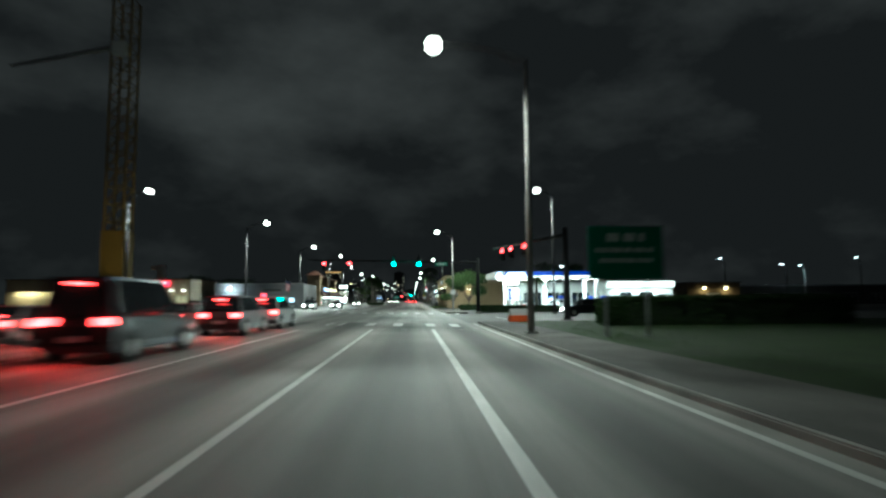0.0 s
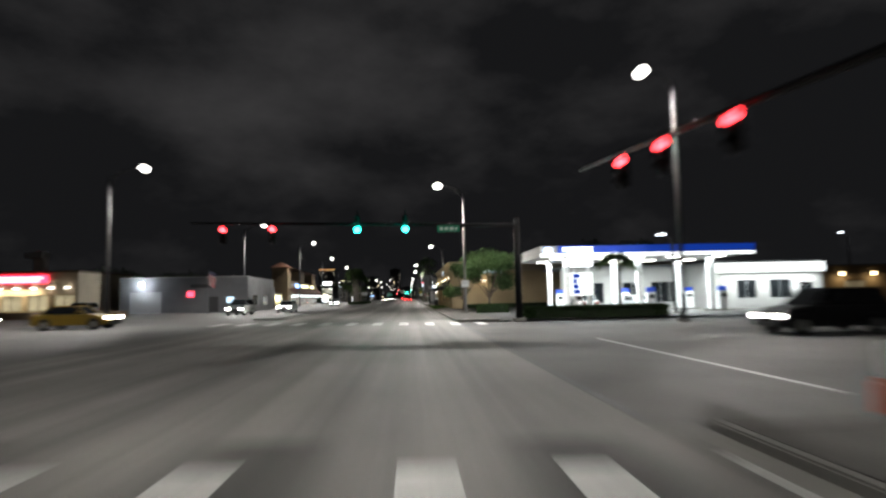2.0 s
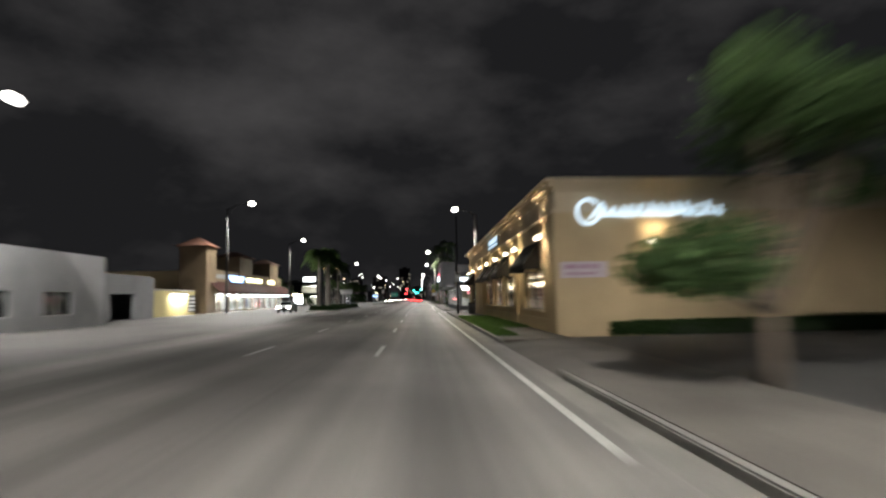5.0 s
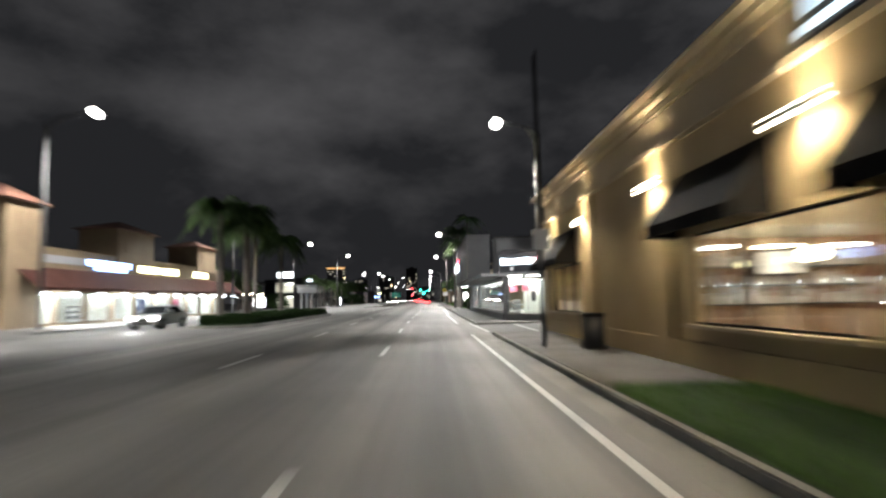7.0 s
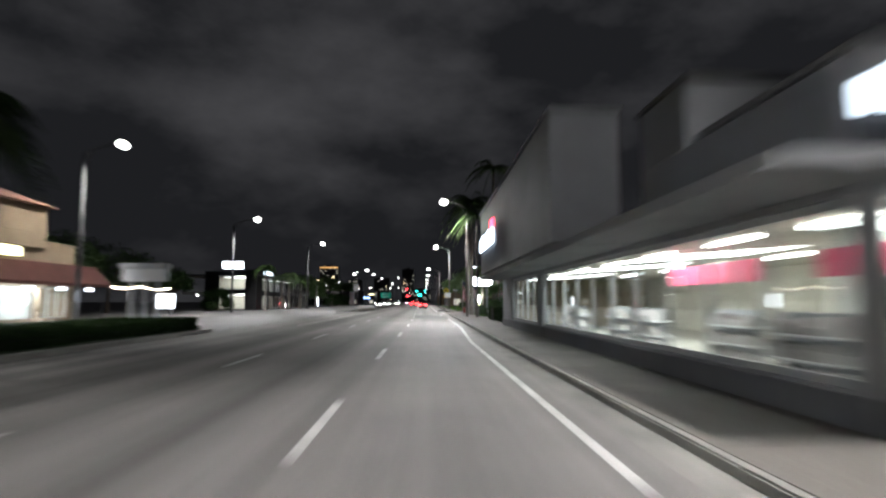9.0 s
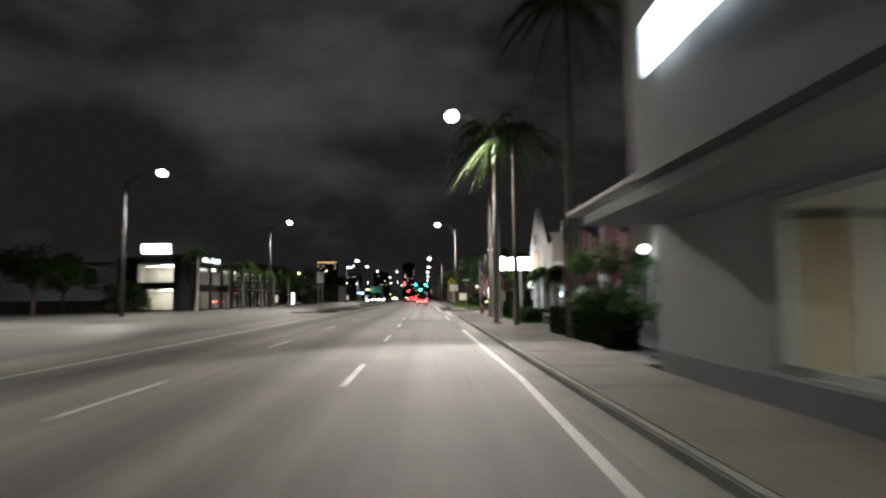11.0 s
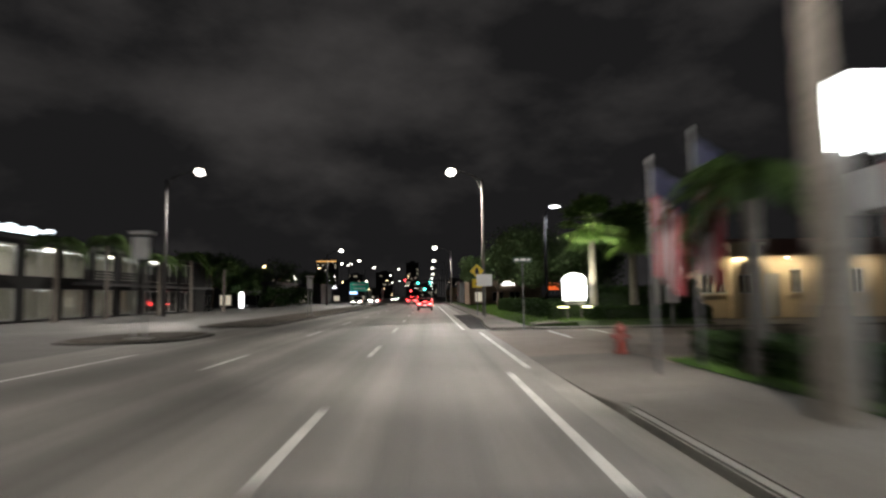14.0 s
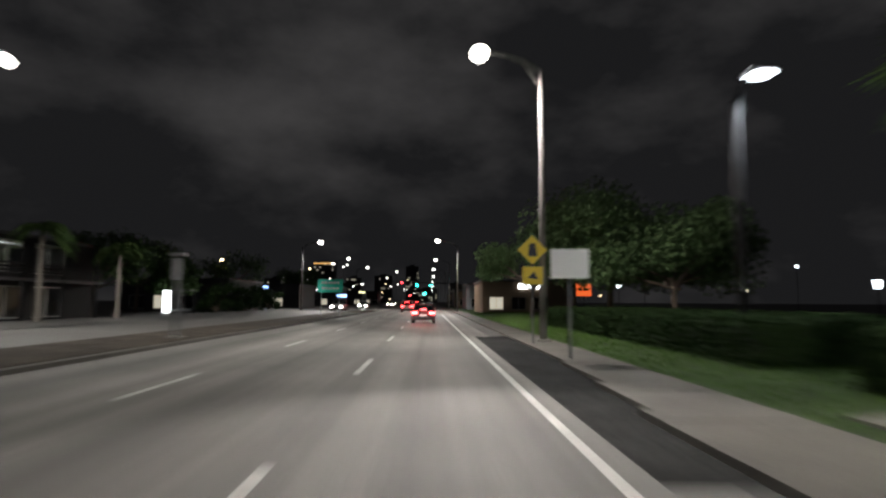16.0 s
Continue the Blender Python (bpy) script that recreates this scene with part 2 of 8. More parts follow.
POLE = mat("weathered lamp pole", (0.21, 0.2, 0.19), 0.8, grain=0.12, scale=12, stain=0.2, stain_scale=1.0)
BLACK_METAL = mat("black metal", (0.007, 0.007, 0.008), 0.7, 0.0, spec=0.2)
ALU = mat("aluminium frame", (0.45, 0.45, 0.44), 0.4, 0.7, grain=0.08)
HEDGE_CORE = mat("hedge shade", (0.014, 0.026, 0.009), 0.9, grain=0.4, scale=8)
RUBBER = mat("rubber", (0.018, 0.018, 0.018), 0.8)
SIGN_GREEN = mat("sign green", (0.006, 0.2, 0.115), 0.5, grain=0.05)
BLADE_GREEN = mat("faded sign green", (0.07, 0.12, 0.1), 0.6, grain=0.05)
# Brighter sign green: the headlight glow it returns is put into the colour.
SIGN_GREEN_LIT = mat("headlight-lit sign green", (0.015, 0.68, 0.5), 0.4, grain=0.04)
SIGN_BACK = mat("sign metal", (0.42, 0.43, 0.44), 0.5, 0.4, grain=0.1)
SIGN_WHITE = mat("sign white", (0.72, 0.73, 0.74), 0.5, grain=0.04)
SIGN_YELLOW = mat("sign yellow", (0.75, 0.55, 0.02), 0.5, grain=0.04)
SIGN_BLUE = mat("sign blue", (0.03, 0.055, 0.2), 0.5, grain=0.05)
ORANGE = mat("orange plastic", (0.75, 0.12, 0.03), 0.55, grain=0.15)
RED_PAINT = mat("red paint", (0.15, 0.028, 0.022), 0.45, grain=0.1)
MAST = mat("yellow mast paint", (0.3, 0.2, 0.05), 0.6, grain=0.2)
GLASS_DARK = mat("shop glass", (0.012, 0.014, 0.016), 0.06, spec=0.6)
ROOM = mat("shop interior wall", (0.55, 0.52, 0.45), 0.8, grain=0.1, scale=4, stain=0.2, stain_scale=0.6)
ROOM_FLOOR = mat("shop floor", (0.4, 0.38, 0.34), 0.4, grain=0.15, scale=6)
WOOD = mat("counter wood", (0.20, 0.11, 0.05), 0.5, grain=0.3, scale=8)
GOODS = mat("shop goods", (0.35, 0.33, 0.32), 0.6, random_amount=0.6)
PINK_BOARD = mat("pink board", (0.6, 0.08, 0.16), 0.6)
BANNER = mat("pale banner", (0.5, 0.43, 0.5), 0.7, grain=0.1)
BANNER_INK = mat("banner ink", (0.36, 0.22, 0.32), 0.7)
FLAG_RED, FLAG_WHITE, FLAG_BLUE = (mat("flag cloth " + n, c, 0.8) for n, c in (("red", (0.3, 0.06, 0.07)), ("white", (0.38, 0.34, 0.35)), ("blue", (0.022, 0.026, 0.06))))

LENS = glow("street lamp lens", (1.0, 0.95, 0.86), 11)
LENS_FAR = glow("far street lamp lens", (1.0, 0.95, 0.86), 9)
LENS_COLD = glow("cold lamp lens", (0.86, 0.93, 1.0), 9)
GREEN_LIGHT = glow("green signal", (0.04, 1.0, 0.72), 24)
RED_LIGHT = glow("red signal", (1.0, 0.04, 0.05), 16)
TAIL = glow("tail light", (1.0, 0.03, 0.035), 26)
HEAD = glow("headlight", (1.0, 0.95, 0.85), 40)
TOTEM_WHITE = glow("pylon sign face", (0.93, 0.97, 1.0), 13)
WHITE_SIGN = glow("white sign face", (0.95, 0.98, 1.0), 5)
BLUE_SIGN = mat("blue sign face", (0.012, 0.03, 0.2), 0.45, emit=(0.02, 0.12, 1.0), watts=0.35)
LETTER_WHITE = glow("white letters", (0.78, 0.9, 1.0), 3)
LETTER_SCRIPT = glow("script letters", (0.62, 0.82, 1.0), 1.05)
LETTER_BLUE = glow("blue letters", (0.3, 0.5, 1.0), 5)
NEON_RED = glow("red neon", (1.0, 0.03, 0.08), 5)
NEON_ORANGE = glow("orange neon", (1.0, 0.22, 0.02), 4)
WARM_TUBE = glow("warm tube", (1.0, 0.83, 0.55), 22)
SHOP_TUBE = glow("shop tube", (1.0, 0.96, 0.86), 12)
STORE_WHITE = glow("lit store panel", (0.96, 1.0, 0.97), 2.6)
GROUND_LAMP = glow("ground lamp face", (1.0, 0.95, 0.4), 4)
YELLOW_SIGN = glow("yellow sign face", (1.0, 0.92, 0.5), 4)
PAPER_LAMP = glow("red lantern", (1.0, 0.25, 0.06), 2.5)
OVAL_WHITE = glow("oval sign face", (1.0, 0.99, 0.95), 1.6)
OVAL_YELLOW = glow("oval sign band", (1.0, 0.68, 0.12), 0.9)
SCREEN = glow("screen", (0.55, 0.8, 1.0), 2.2)
FAR_WARM = glow("far warm light", (1.0, 0.75, 0.4), 8)
ROOF_GLOW = glow("far roof band", (1.0, 0.52, 0.16), 1.1)
ORANGE_GLOW = glow("orange sign face", (1.0, 0.14, 0.02), 0.9)
FAR_WINDOW = glow("far window", (1.0, 0.9, 0.7), 0.5)


# ---------------------------------------------------------------- building blocks
def box(bm, x0, x1, y0, y1, z0, z1, bevel=0.0):
    r = bmesh.ops.create_cube(bm, size=1.0)
    vs = r["verts"]
    for v in vs:
        v.co = (x0 + (v.co.x + 0.5) * (x1 - x0), y0 + (v.co.y + 0.5) * (y1 - y0), z0 + (v.co.z + 0.5) * (z1 - z0))
    if bevel > 0:
        es = list({e for v in vs for e in v.link_edges})
        bmesh.ops.bevel(bm, geom=es, offset=bevel, segments=2, affect="EDGES", clamp_overlap=True)
    return bm


def tube(bm, a, b, r0, r1=None, n=12):
    """A round bar from a to b."""
    r1 = r0 if r1 is None else r1
    a, b = Vector(a), Vector(b)
    q = (b - a).to_track_quat("Z", "Y").to_matrix().to_4x4()
    bmesh.ops.create_cone(bm, cap_ends=True, segments=n, radius1=r0, radius2=r1, depth=(b - a).length,
                          matrix=Matrix.Translation((a + b) / 2) @ q)
    return bm


def prism(bm, profile, x0, x1, axis="x"):
    """The closed outline (u, v) drawn in the plane across axis, pushed from x0 to x1."""
    put = {"x": lambda s, u, v: (s, u, v), "y": lambda s, u, v: (u, s, v), "z": lambda s, u, v: (u, v, s)}[axis]
    a = [bm.verts.new(put(x0, u, v)) for u, v in profile]
    b = [bm.verts.new(put(x1, u, v)) for u, v in profile]
    n = len(profile)
    bm.faces.new(a), bm.faces.new(b[::-1])
    for i in range(n):
        bm.faces.new((a[i], b[i], b[(i + 1) % n], a[(i + 1) % n]))
    bmesh.ops.recalc_face_normals(bm, faces=bm.faces[:])
    return bm


def mesh(name, bm, material, smooth=False):
    me = bpy.data.meshes.new(name)
    bmesh.ops.recalc_face_normals(bm, faces=bm.faces[:])
    bm.to_mesh(me)
    bm.free()
    me.materials.append(material)
    if smooth:
        me.shade_smooth()
    return me


def part(name, bm, material, parent, label="", smooth=False):
    """One mesh under a thing or a part; its points are given in the same space as its top thing's base."""
    ob = new(name, mesh(name, bm, material, smooth))
    ob.parent = parent
    if label:
        ob["label"] = label
    return ob


def thing(name, at, label, category, group="", turn=0.0):
    ob = new(name)
    ob.empty_display_size = 0.3
    ob.matrix_basis = pose(*at, 0, 0, turn)
    return tagged(ob, label, category, group)


def structure(name, bm, material, label="", smooth=False):
    ob = new(name, mesh(name, bm, material, smooth))
    return tagged(ob, label, "", "", "structure")


def B():
    return bmesh.new()


def one(*a, **k):
    return box(bmesh.new(), *a, **k)


def lamp(name, kind, at, watts, colour, size=0.3, aim=None, spot=160, parent=None, shape=None, spread=180):
    d = bpy.data.lights.new(name, kind)
    d.energy, d.color = watts, colour
    if kind == "AREA":
        d.shape = "RECTANGLE"
        d.size, d.size_y = shape
        d.spread = radians(spread)
    elif kind == "SPOT":
        d.spot_size, d.spot_blend, d.shadow_soft_size = radians(spot), 0.5, size
    else:
        d.shadow_soft_size = size
    ob = new(name, d)
    ob.matrix_basis = look(at, aim) if aim else pose(*at)
    ob.parent = parent
    return ob


def slope(x):
    """Height of the carriageway, which falls to the right."""
    return -0.02 * (max(-9.0, min(4.0, x)) - 1.3)


GLASS = bpy.data.materials.new("window glass")
GLASS.use_nodes = True
_g = GLASS.node_tree.nodes["Principled BSDF"]
_g.inputs["Base Color"].default_value = (0.9, 0.94, 0.93, 1)
_g.inputs["Roughness"].default_value, _g.inputs["Transmission Weight"].default_value, _g.inputs["IOR"].default_value = 0.02, 1.0, 1.45


# ---------------------------------------------------------------- ground, road, pavements
def strip(bm, xs, zs, y0, y1, step=40.0):
    """A ribbon along y with the cross-section (xs, zs)."""
    n = max(1, int((y1 - y0) / step))
    rows = [[bm.verts.new((x, y0 + (y1 - y0) * i / n, z)) for x, z in zip(xs, zs)] for i in range(n + 1)]
    for a, b in zip(rows, rows[1:]):
        for j in range(len(xs) - 1):
            bm.faces.new((a[j], a[j + 1], b[j + 1], b[j]))
    return bm


structure("ground", strip(B(), [-2500, -60, -22, -9, 4, 60, 2500], [0.02, 0.08, 0.1, 0.12, -0.12, -0.10, -0.12], -400, 3000, 200), OLD_ASPHALT, "dark worn asphalt and dirt ground")
for a, b, m_ in ((-60, 42, LANES_OLD), (42, 74, ASPHALT), (74, 1500, LANES_NEW)):
    structure("road", strip(B(), [-9, -6, -2.5, 1, 4.02], [slope(v) for v in (-9, -6, -2.5, 1, 4.02)], a, b), m_, "grey worn asphalt carriageway")
structure("road_oncoming", strip(B(), [-20.5, -14, -9], [0.14, 0.19, 0.206], 74, 1500), OLD_ASPHALT, "dark asphalt carriageway for oncoming traffic")
structure("road_turning_lanes", strip(B(), [-20.5, -14, -9], [0.14, 0.19, 0.206], -60, 42), ASPHALT, "grey asphalt turning lanes")
structure("road_crossing", strip(B(), [4.02, 20, 200], [-0.054, -0.05, -0.02], 42.5, 69.0), SIDE_ASPHALT, "asphalt side street at the crossing")
structure("road_crossing", strip(B(), [-200, -20.5, -14, -9], [0.12, 0.14, 0.19, 0.206], 42, 74), SIDE_ASPHALT, "asphalt side street at the crossing")
structure("road_edge", strip(B(), [4.02, 4.7], [-0.054, -0.056], -60, 42.5), ASPHALT, "grey asphalt road edge")
structure("apron", strip(B(), [4.02, 5.0, 7.0], [-0.05, 0.06, 0.06], 103.9, 113.1), CONCRETE, "concrete driveway apron")
structure("apron", strip(B(), [4.02, 4.9, 6.3], [-0.05, 0.0, 0.0], 256.0, 520, 60), SIDE_ASPHALT, "worn dark verge beside the pavement")
structure("road_patch", strip(B(), [-0.13, 1.5, 3.24], [slope(v) + 0.004 for v in (-0.13, 1.5, 3.24)], 220.2, 232.6), PATCH, "darker repaired asphalt patch")

structure("gutter", strip(B(), [3.3, 4.03, 4.82], [slope(3.3) + 0.005, slope(4.03) + 0.007, 0.012], 257.6, 281), GUTTER_BLACK, "dark worn gutter")
for a, b, c, d in ((-0.2, -0.13, 220.2, 232.6), (3.24, 3.3, 220.2, 232.6), (-0.13, 3.24, 225.5, 225.6), (4.06, 4.2, 43.0, 77.4)):
    structure("tar_seam", strip(B(), [a, b], [slope(a) + 0.005, slope(b) + 0.005], c, d), DARK, "dark tar seam in the asphalt")

# car parks and side entries
structure("car_park", strip(B(), [4.6, 9, 70], [-0.02, 0.02, 0.03], 74.2, 114.6), OLD_ASPHALT, "asphalt forecourt of the petrol station")
structure("side_entry", strip(B(), [4.02, 7, 60], [-0.05, -0.02, 0.02], 157.2, 168.6), SIDE_ASPHALT, "asphalt side entry between shops")
structure("car_park", strip(B(), [6.7, 9, 60], [0.04, 0.05, 0.05], 206, 241.0), OLD_ASPHALT, "dark asphalt car park")
structure("side_entry", strip(B(), [4.02, 7, 60], [-0.05, 0.0, 0.02], 241.0, 256.0), PAVER, "asphalt side street mouth")
structure("car_park", strip(B(), [-60, -27, -21.5], [0.16, 0.17, 0.17], 74, 166), OLD_ASPHALT, "dark asphalt forecourt")
structure("pavement", strip(B(), [-60, -27, -20.2], [0.24, 0.23, 0.22], 166, 232), CONCRETE, "pale concrete shop forecourt")
structure("pavement", strip(B(), [-60, -26, -20.2], [0.24, 0.23, 0.22], 232, 420), OLD_ASPHALT, "dark asphalt forecourt")


def pavement(x0, x1, y0, y1, z, slab=1.8, material=CONCRETE):
    """Poured concrete slabs with open joints, joined into one mesh."""
    bm = B()
    y = y0
    while y < y1 - 0.2:
        e = min(y + slab, y1)
        box(bm, x0, x1, y + 0.008, e - 0.008, z - 0.25, z + 0.004 * math.sin(y * 1.7))
        y = e
    return structure("pavement", bm, material, "grey concrete pavement in slabs")


def kerb(x0, x1, y0, y1, z):
    bm = B()
    y = y0
    while y < y1 - 0.3:
        e = min(y + 3.0, y1)
        box(bm, x0, x1, y + 0.006, e - 0.006, z - 0.3, z, 0.025)
        y = e
    return structure("kerb", bm, KERB, "worn concrete kerb")


def gutter(x0, x1, y0, y1):
    return structure("gutter", strip(B(), [x0, x1], [slope(x0) + 0.005, slope(x1) + 0.004], y0, y1), KERB, "concrete gutter beside the kerb")


for a, b in ((-50, 42.0),):
    gutter(4.35, 4.68, a, b)
    kerb(4.68, 4.84, a, b, 0.08)
    pavement(4.85, 7.3, a, b, 0.075, material=DARK_CONCRETE)
for a, b in ((74.5, 104.0), (113.0, 157.0), (166.8, 236.0), (256.5, 520.0)):
    if b < 500:
        gutter(3.5, 3.99, a, b)
        kerb(4.0, 4.16, a, b, 0.085)
pavement(4.17, 7.0, 74.5, 104.0, 0.08)
pavement(4.17, 6.7, 113.0, 115.2, 0.08)
pavement(5.07, 6.7, 115.22, 121.4, 0.08)
pavement(4.17, 6.7, 140.3, 157.0, 0.08)
pavement(4.17, 6.28, 166.8, 204.0, 0.08)
pavement(6.29, 12.6, 166.8, 170.4, 0.08)
pavement(4.17, 6.9, 204.0, 236.0, 0.08)
kerb(7.8, 7.96, 203.2, 211.0, 0.12)
gutter(3.5, 3.99, 236.0, 244.0)


def dropped_pavement(x0, x1, rows):
    """Concrete that dips to the gutter: rows of y, height at x0 and height at x1."""
    bm = B()
    for (ya, a0, a1), (yb, b0, b1) in zip(rows, rows[1:]):
        top = [(x0, ya + 0.008, a0), (x1, ya + 0.008, a1), (x1, yb - 0.008, b1), (x0, yb - 0.008, b0)]
        v = [bm.verts.new(p) for p in top] + [bm.verts.new((x, y, z - 0.25)) for x, y, z in top]
        for f in ((0, 1, 2, 3), (7, 6, 5, 4), (0, 4, 5, 1), (1, 5, 6, 2), (2, 6, 7, 3), (3, 7, 4, 0)):
            bm.faces.new([v[i] for i in f])
    bmesh.ops.recalc_face_normals(bm, faces=bm.faces[:])
    return structure("pavement", bm, CONCRETE, "worn concrete pavement dipping to a driveway")


dropped_pavement(4.0, 6.9, ((236.0, 0.082, 0.08), (237.6, -0.025, 0.08), (239.4, -0.035, 0.07), (241.2, -0.04, 0.06), (244.0, -0.045, 0.05)))
for x, a, b in ((4.25, 256.5, 261.0), (4.45, 261.0, 264.0), (4.65, 264.0, 268.0), (4.8, 268.0, 430.0)):
    pavement(x, 6.31, a, b, 0.08)
structure("pavement", one(6.33, 40.0, 255.9, 257.1, -0.12, 0.085, 0.02), CONCRETE, "concrete pavement along the side street")
structure("pavement", prism(B(), [(6.75, -0.05), (8.1, -0.05), (8.1, 0.26), (6.75, 0.155)], 257.9, 260.0, "y"), CONCRETE, "small concrete slab in the lawn")

# lawns
def lawn(x0, x1, y0, y1, z, blades, tall=0.09, rise=0.03, turf=GRASS, blade=BLADE):
    """Turf that rises a little behind its near edge."""
    bank = min(2.6, (x1 - x0) / 2)
    structure("lawn", strip(B(), [x0, x0 + bank, x1], [z, z + rise, z + (rise if rise > 0.1 else 0)], y0, y1, 4), turf, "mown green lawn")
    if rise > 0.1:
        structure("lawn_bank", prism(B(), [(y0 - 0.01, z + rise - 0.002), (y0 - 0.01, z - 0.1), (y0 - 1.1, z - 0.1), (y0 - 1.1, z + 0.005)], x0 + bank, x1, "x"), turf, "sloping turf at the end of the lawn")
        structure("lawn_bank", prism(B(), [(x0, z - 0.1), (x0 + bank, z - 0.1), (x0 + bank, z + rise - 0.01), (x0, z - 0.01)], y0 - 0.4, y0 - 0.01, "y"), turf, "sloping turf at the end of the lawn")
    rnd = random.Random(int(x0 * 7 + y0))
    vs, fs = [], []
    for i in range(blades):
        x, y, a = rnd.uniform(x0, x1), rnd.uniform(y0, y1), rnd.uniform(0, 6.28)
        h, w = tall * rnd.uniform(0.5, 1.3), rnd.uniform(0.008, 0.02)
        k = len(vs)
        z_ = z + rise * min(1, (x - x0) / bank) if rise > 0.1 else z
        lx, ly = rnd.uniform(-0.04, 0.04), rnd.uniform(-0.04, 0.04)
        vs += [(x - w * math.cos(a), y - w * math.sin(a), z_), (x + w * math.cos(a), y + w * math.sin(a), z_), (x + lx, y + ly, z_ + h + 0.02)]
        fs.append((k, k + 1, k + 2))
    me = bpy.data.meshes.new("grass_blades")
    me.from_pydata(vs, [], fs)
    me.materials.append(blade)
    tagged(new("grass", me), "short green grass blades of the lawn", "grass", "", "stuff")


lawn(7.32, 40, -50, 42.0, 0.06, 16000)
lawn(4.17, 5.05, 115.25, 121.4, 0.07, 2600)
lawn(4.17, 6.7, 121.45, 140.2, 0.07, 13000)
# The last two lawns take the grass with lamplight in its colour.
lawn(6.32, 16.0, 258.2, 330, 0.07, 44000, rise=0.2, turf=LIT_TURF, blade=LIT_BLADE)
lawn(6.32, 40.0, 330, 480, 0.07, 2000, turf=LIT_TURF, blade=LIT_BLADE)
lawn(6.92, 8.74, 224, 241.5, 0.09, 6000)
lawn(8.75, 9.78, 225.2, 241.5, 0.3, 7000, rise=0.28)

# raised islands in the middle
def island(x0, x1, y0, y1, z, fill, label, kerb_mat=KERB):
    pts, r = [], (x1 - x0) / 2
    for i in range(9):
        a = math.pi * i / 8
        pts.append((x0 + r + r * math.cos(a), y1 - r + r * math.sin(a)))
    for i in range(9):
        a = math.pi + math.pi * i / 8
        pts.append((x0 + r + r * math.cos(a), y0 + r + r * math.sin(a)))
    bm = prism(B(), pts, z - 0.3, z, "z")
    structure("island_kerb", bm, kerb_mat, "concrete kerb of a traffic island")
    c = Vector((x0 + r, (y0 + y1) / 2))
    inner = [(c.x + (px - c.x) * 0.86, c.y + (py - c.y) * (1 - 0.3 / max(1, (y1 - y0) / 2))) for px, py in pts]
    structure("island_bed", prism(B(), inner, z - 0.1, z + 0.02, "z"), fill, label)


island(-13.6, -9.2, 164.0, 193.5, 0.36, GRASS, "planted bed of a traffic island")
island(-12.2, -7.6, 247.0, 253.5, 0.27, ISLAND_DIRT, "low traffic island filled with brown dirt", DARK_CONCRETE)
island(-11.2, -7.3, 257.5, 345.0, 0.28, ISLAND_DIRT, "long traffic island filled with dark dirt", DARK_CONCRETE)
island(-11.0, -8.6, 79.0, 92.0, 0.32, PATCH, "paved traffic island")

# road paint
def mark(x0, x1, y0, y1, lift=0.006, lean=0.0):
    bm = B()
    n = max(1, int((y1 - y0) / 6))
    rows = []
    for i in range(n + 1):
        y = y0 + (y1 - y0) * i / n
        s = lean * i / n
        rows.append([bm.verts.new((x + s, y, slope(x + s) + lift)) for x in (x0, x1)])
    for p, q in zip(rows, rows[1:]):
        bm.faces.new((p[0], p[1], q[1], q[0]))
    return structure("road_marking", bm, PAINT, "worn white painted road marking")


mark(-2.36, -2.22, -40, 32.5)
mark(1.0, 1.2, -40, 33.2)
mark(4.2, 4.35, -40, 41.0)
mark(-6.15, -6.0, -40, 31.0)
mark(-9.9, -9.76, -40, 31.0, 0.03)
for c, w in ((2.72, 0.3), (1.12, 0.3), (-1.02, 0.3), (-2.82, 0.28), (-4.7, 0.08), (-5.5, 0.08)):
    mark(c - w, c + w, 36.8, 40.9)
for i in range(11):
    c = 5.42 - 1.63 * i
    mark(c - 0.29, c + 0.29, 70.1, 73.7)
mark(-2.0, 3.6, 32.98, 33.1)
mark(8.03, 8.19, 44.5, 57.0, 0.012)
mark(3.14, 3.29, 98.0, 116.0, lean=-0.06)
mark(3.07, 3.21, 116.0, 157.0, lean=-0.1)
mark(3.98, 4.13, 159.0, 168.5, 0.02, -0.26)
mark(6.3, 6.46, 158.0, 166.0, 0.05)
mark(2.9, 3.05, 169.0, 188.0, lean=-0.06)
mark(2.84, 2.99, 188.0, 203.0, lean=0.42)
mark(3.26, 3.41, 203.0, 220.3, lean=-0.12)
mark(2.93, 3.08, 232.6, 240.4)
mark(3.5, 3.65, 241.4, 255.0)
mark(6.64, 6.8, 250.0, 254.6, 0.075)
mark(8.8, 8.94, 252.0, 255.4, 0.08)
mark(2.84, 2.99, 257.0, 330.0, lean=-0.35)


def bend(y, rows):
    """x at y along a line that wanders: rows of (y, x)."""
    for (ya, xa), (yb, xb) in zip(rows, rows[1:]):
        if y <= yb:
            return xa + (xb - xa) * max(0.0, (y - ya) / (yb - ya))
    return rows[-1][1]


# lane dashes: the carriageway shifts a little sideways along its length
for c in (110.4, 122.0, 133.8, 148.8, 160.7, 171.6, 182.1, 192.8, 203.6, 214.2, 224.2, 234.5, 245.4, 256.3, 267.1, 278.0, 289.0, 300.0, 311.0, 322.0, 333.0):
    x = bend(c, ((110, -0.2), (150, -0.36), (165, -0.45), (182, -0.38), (203, -0.15), (224, -0.16), (245, -0.43), (268, -0.56), (280, -0.65), (340, -0.8)))
    mark(x - 0.07, x + 0.07, c - 1.7, c + 1.7)
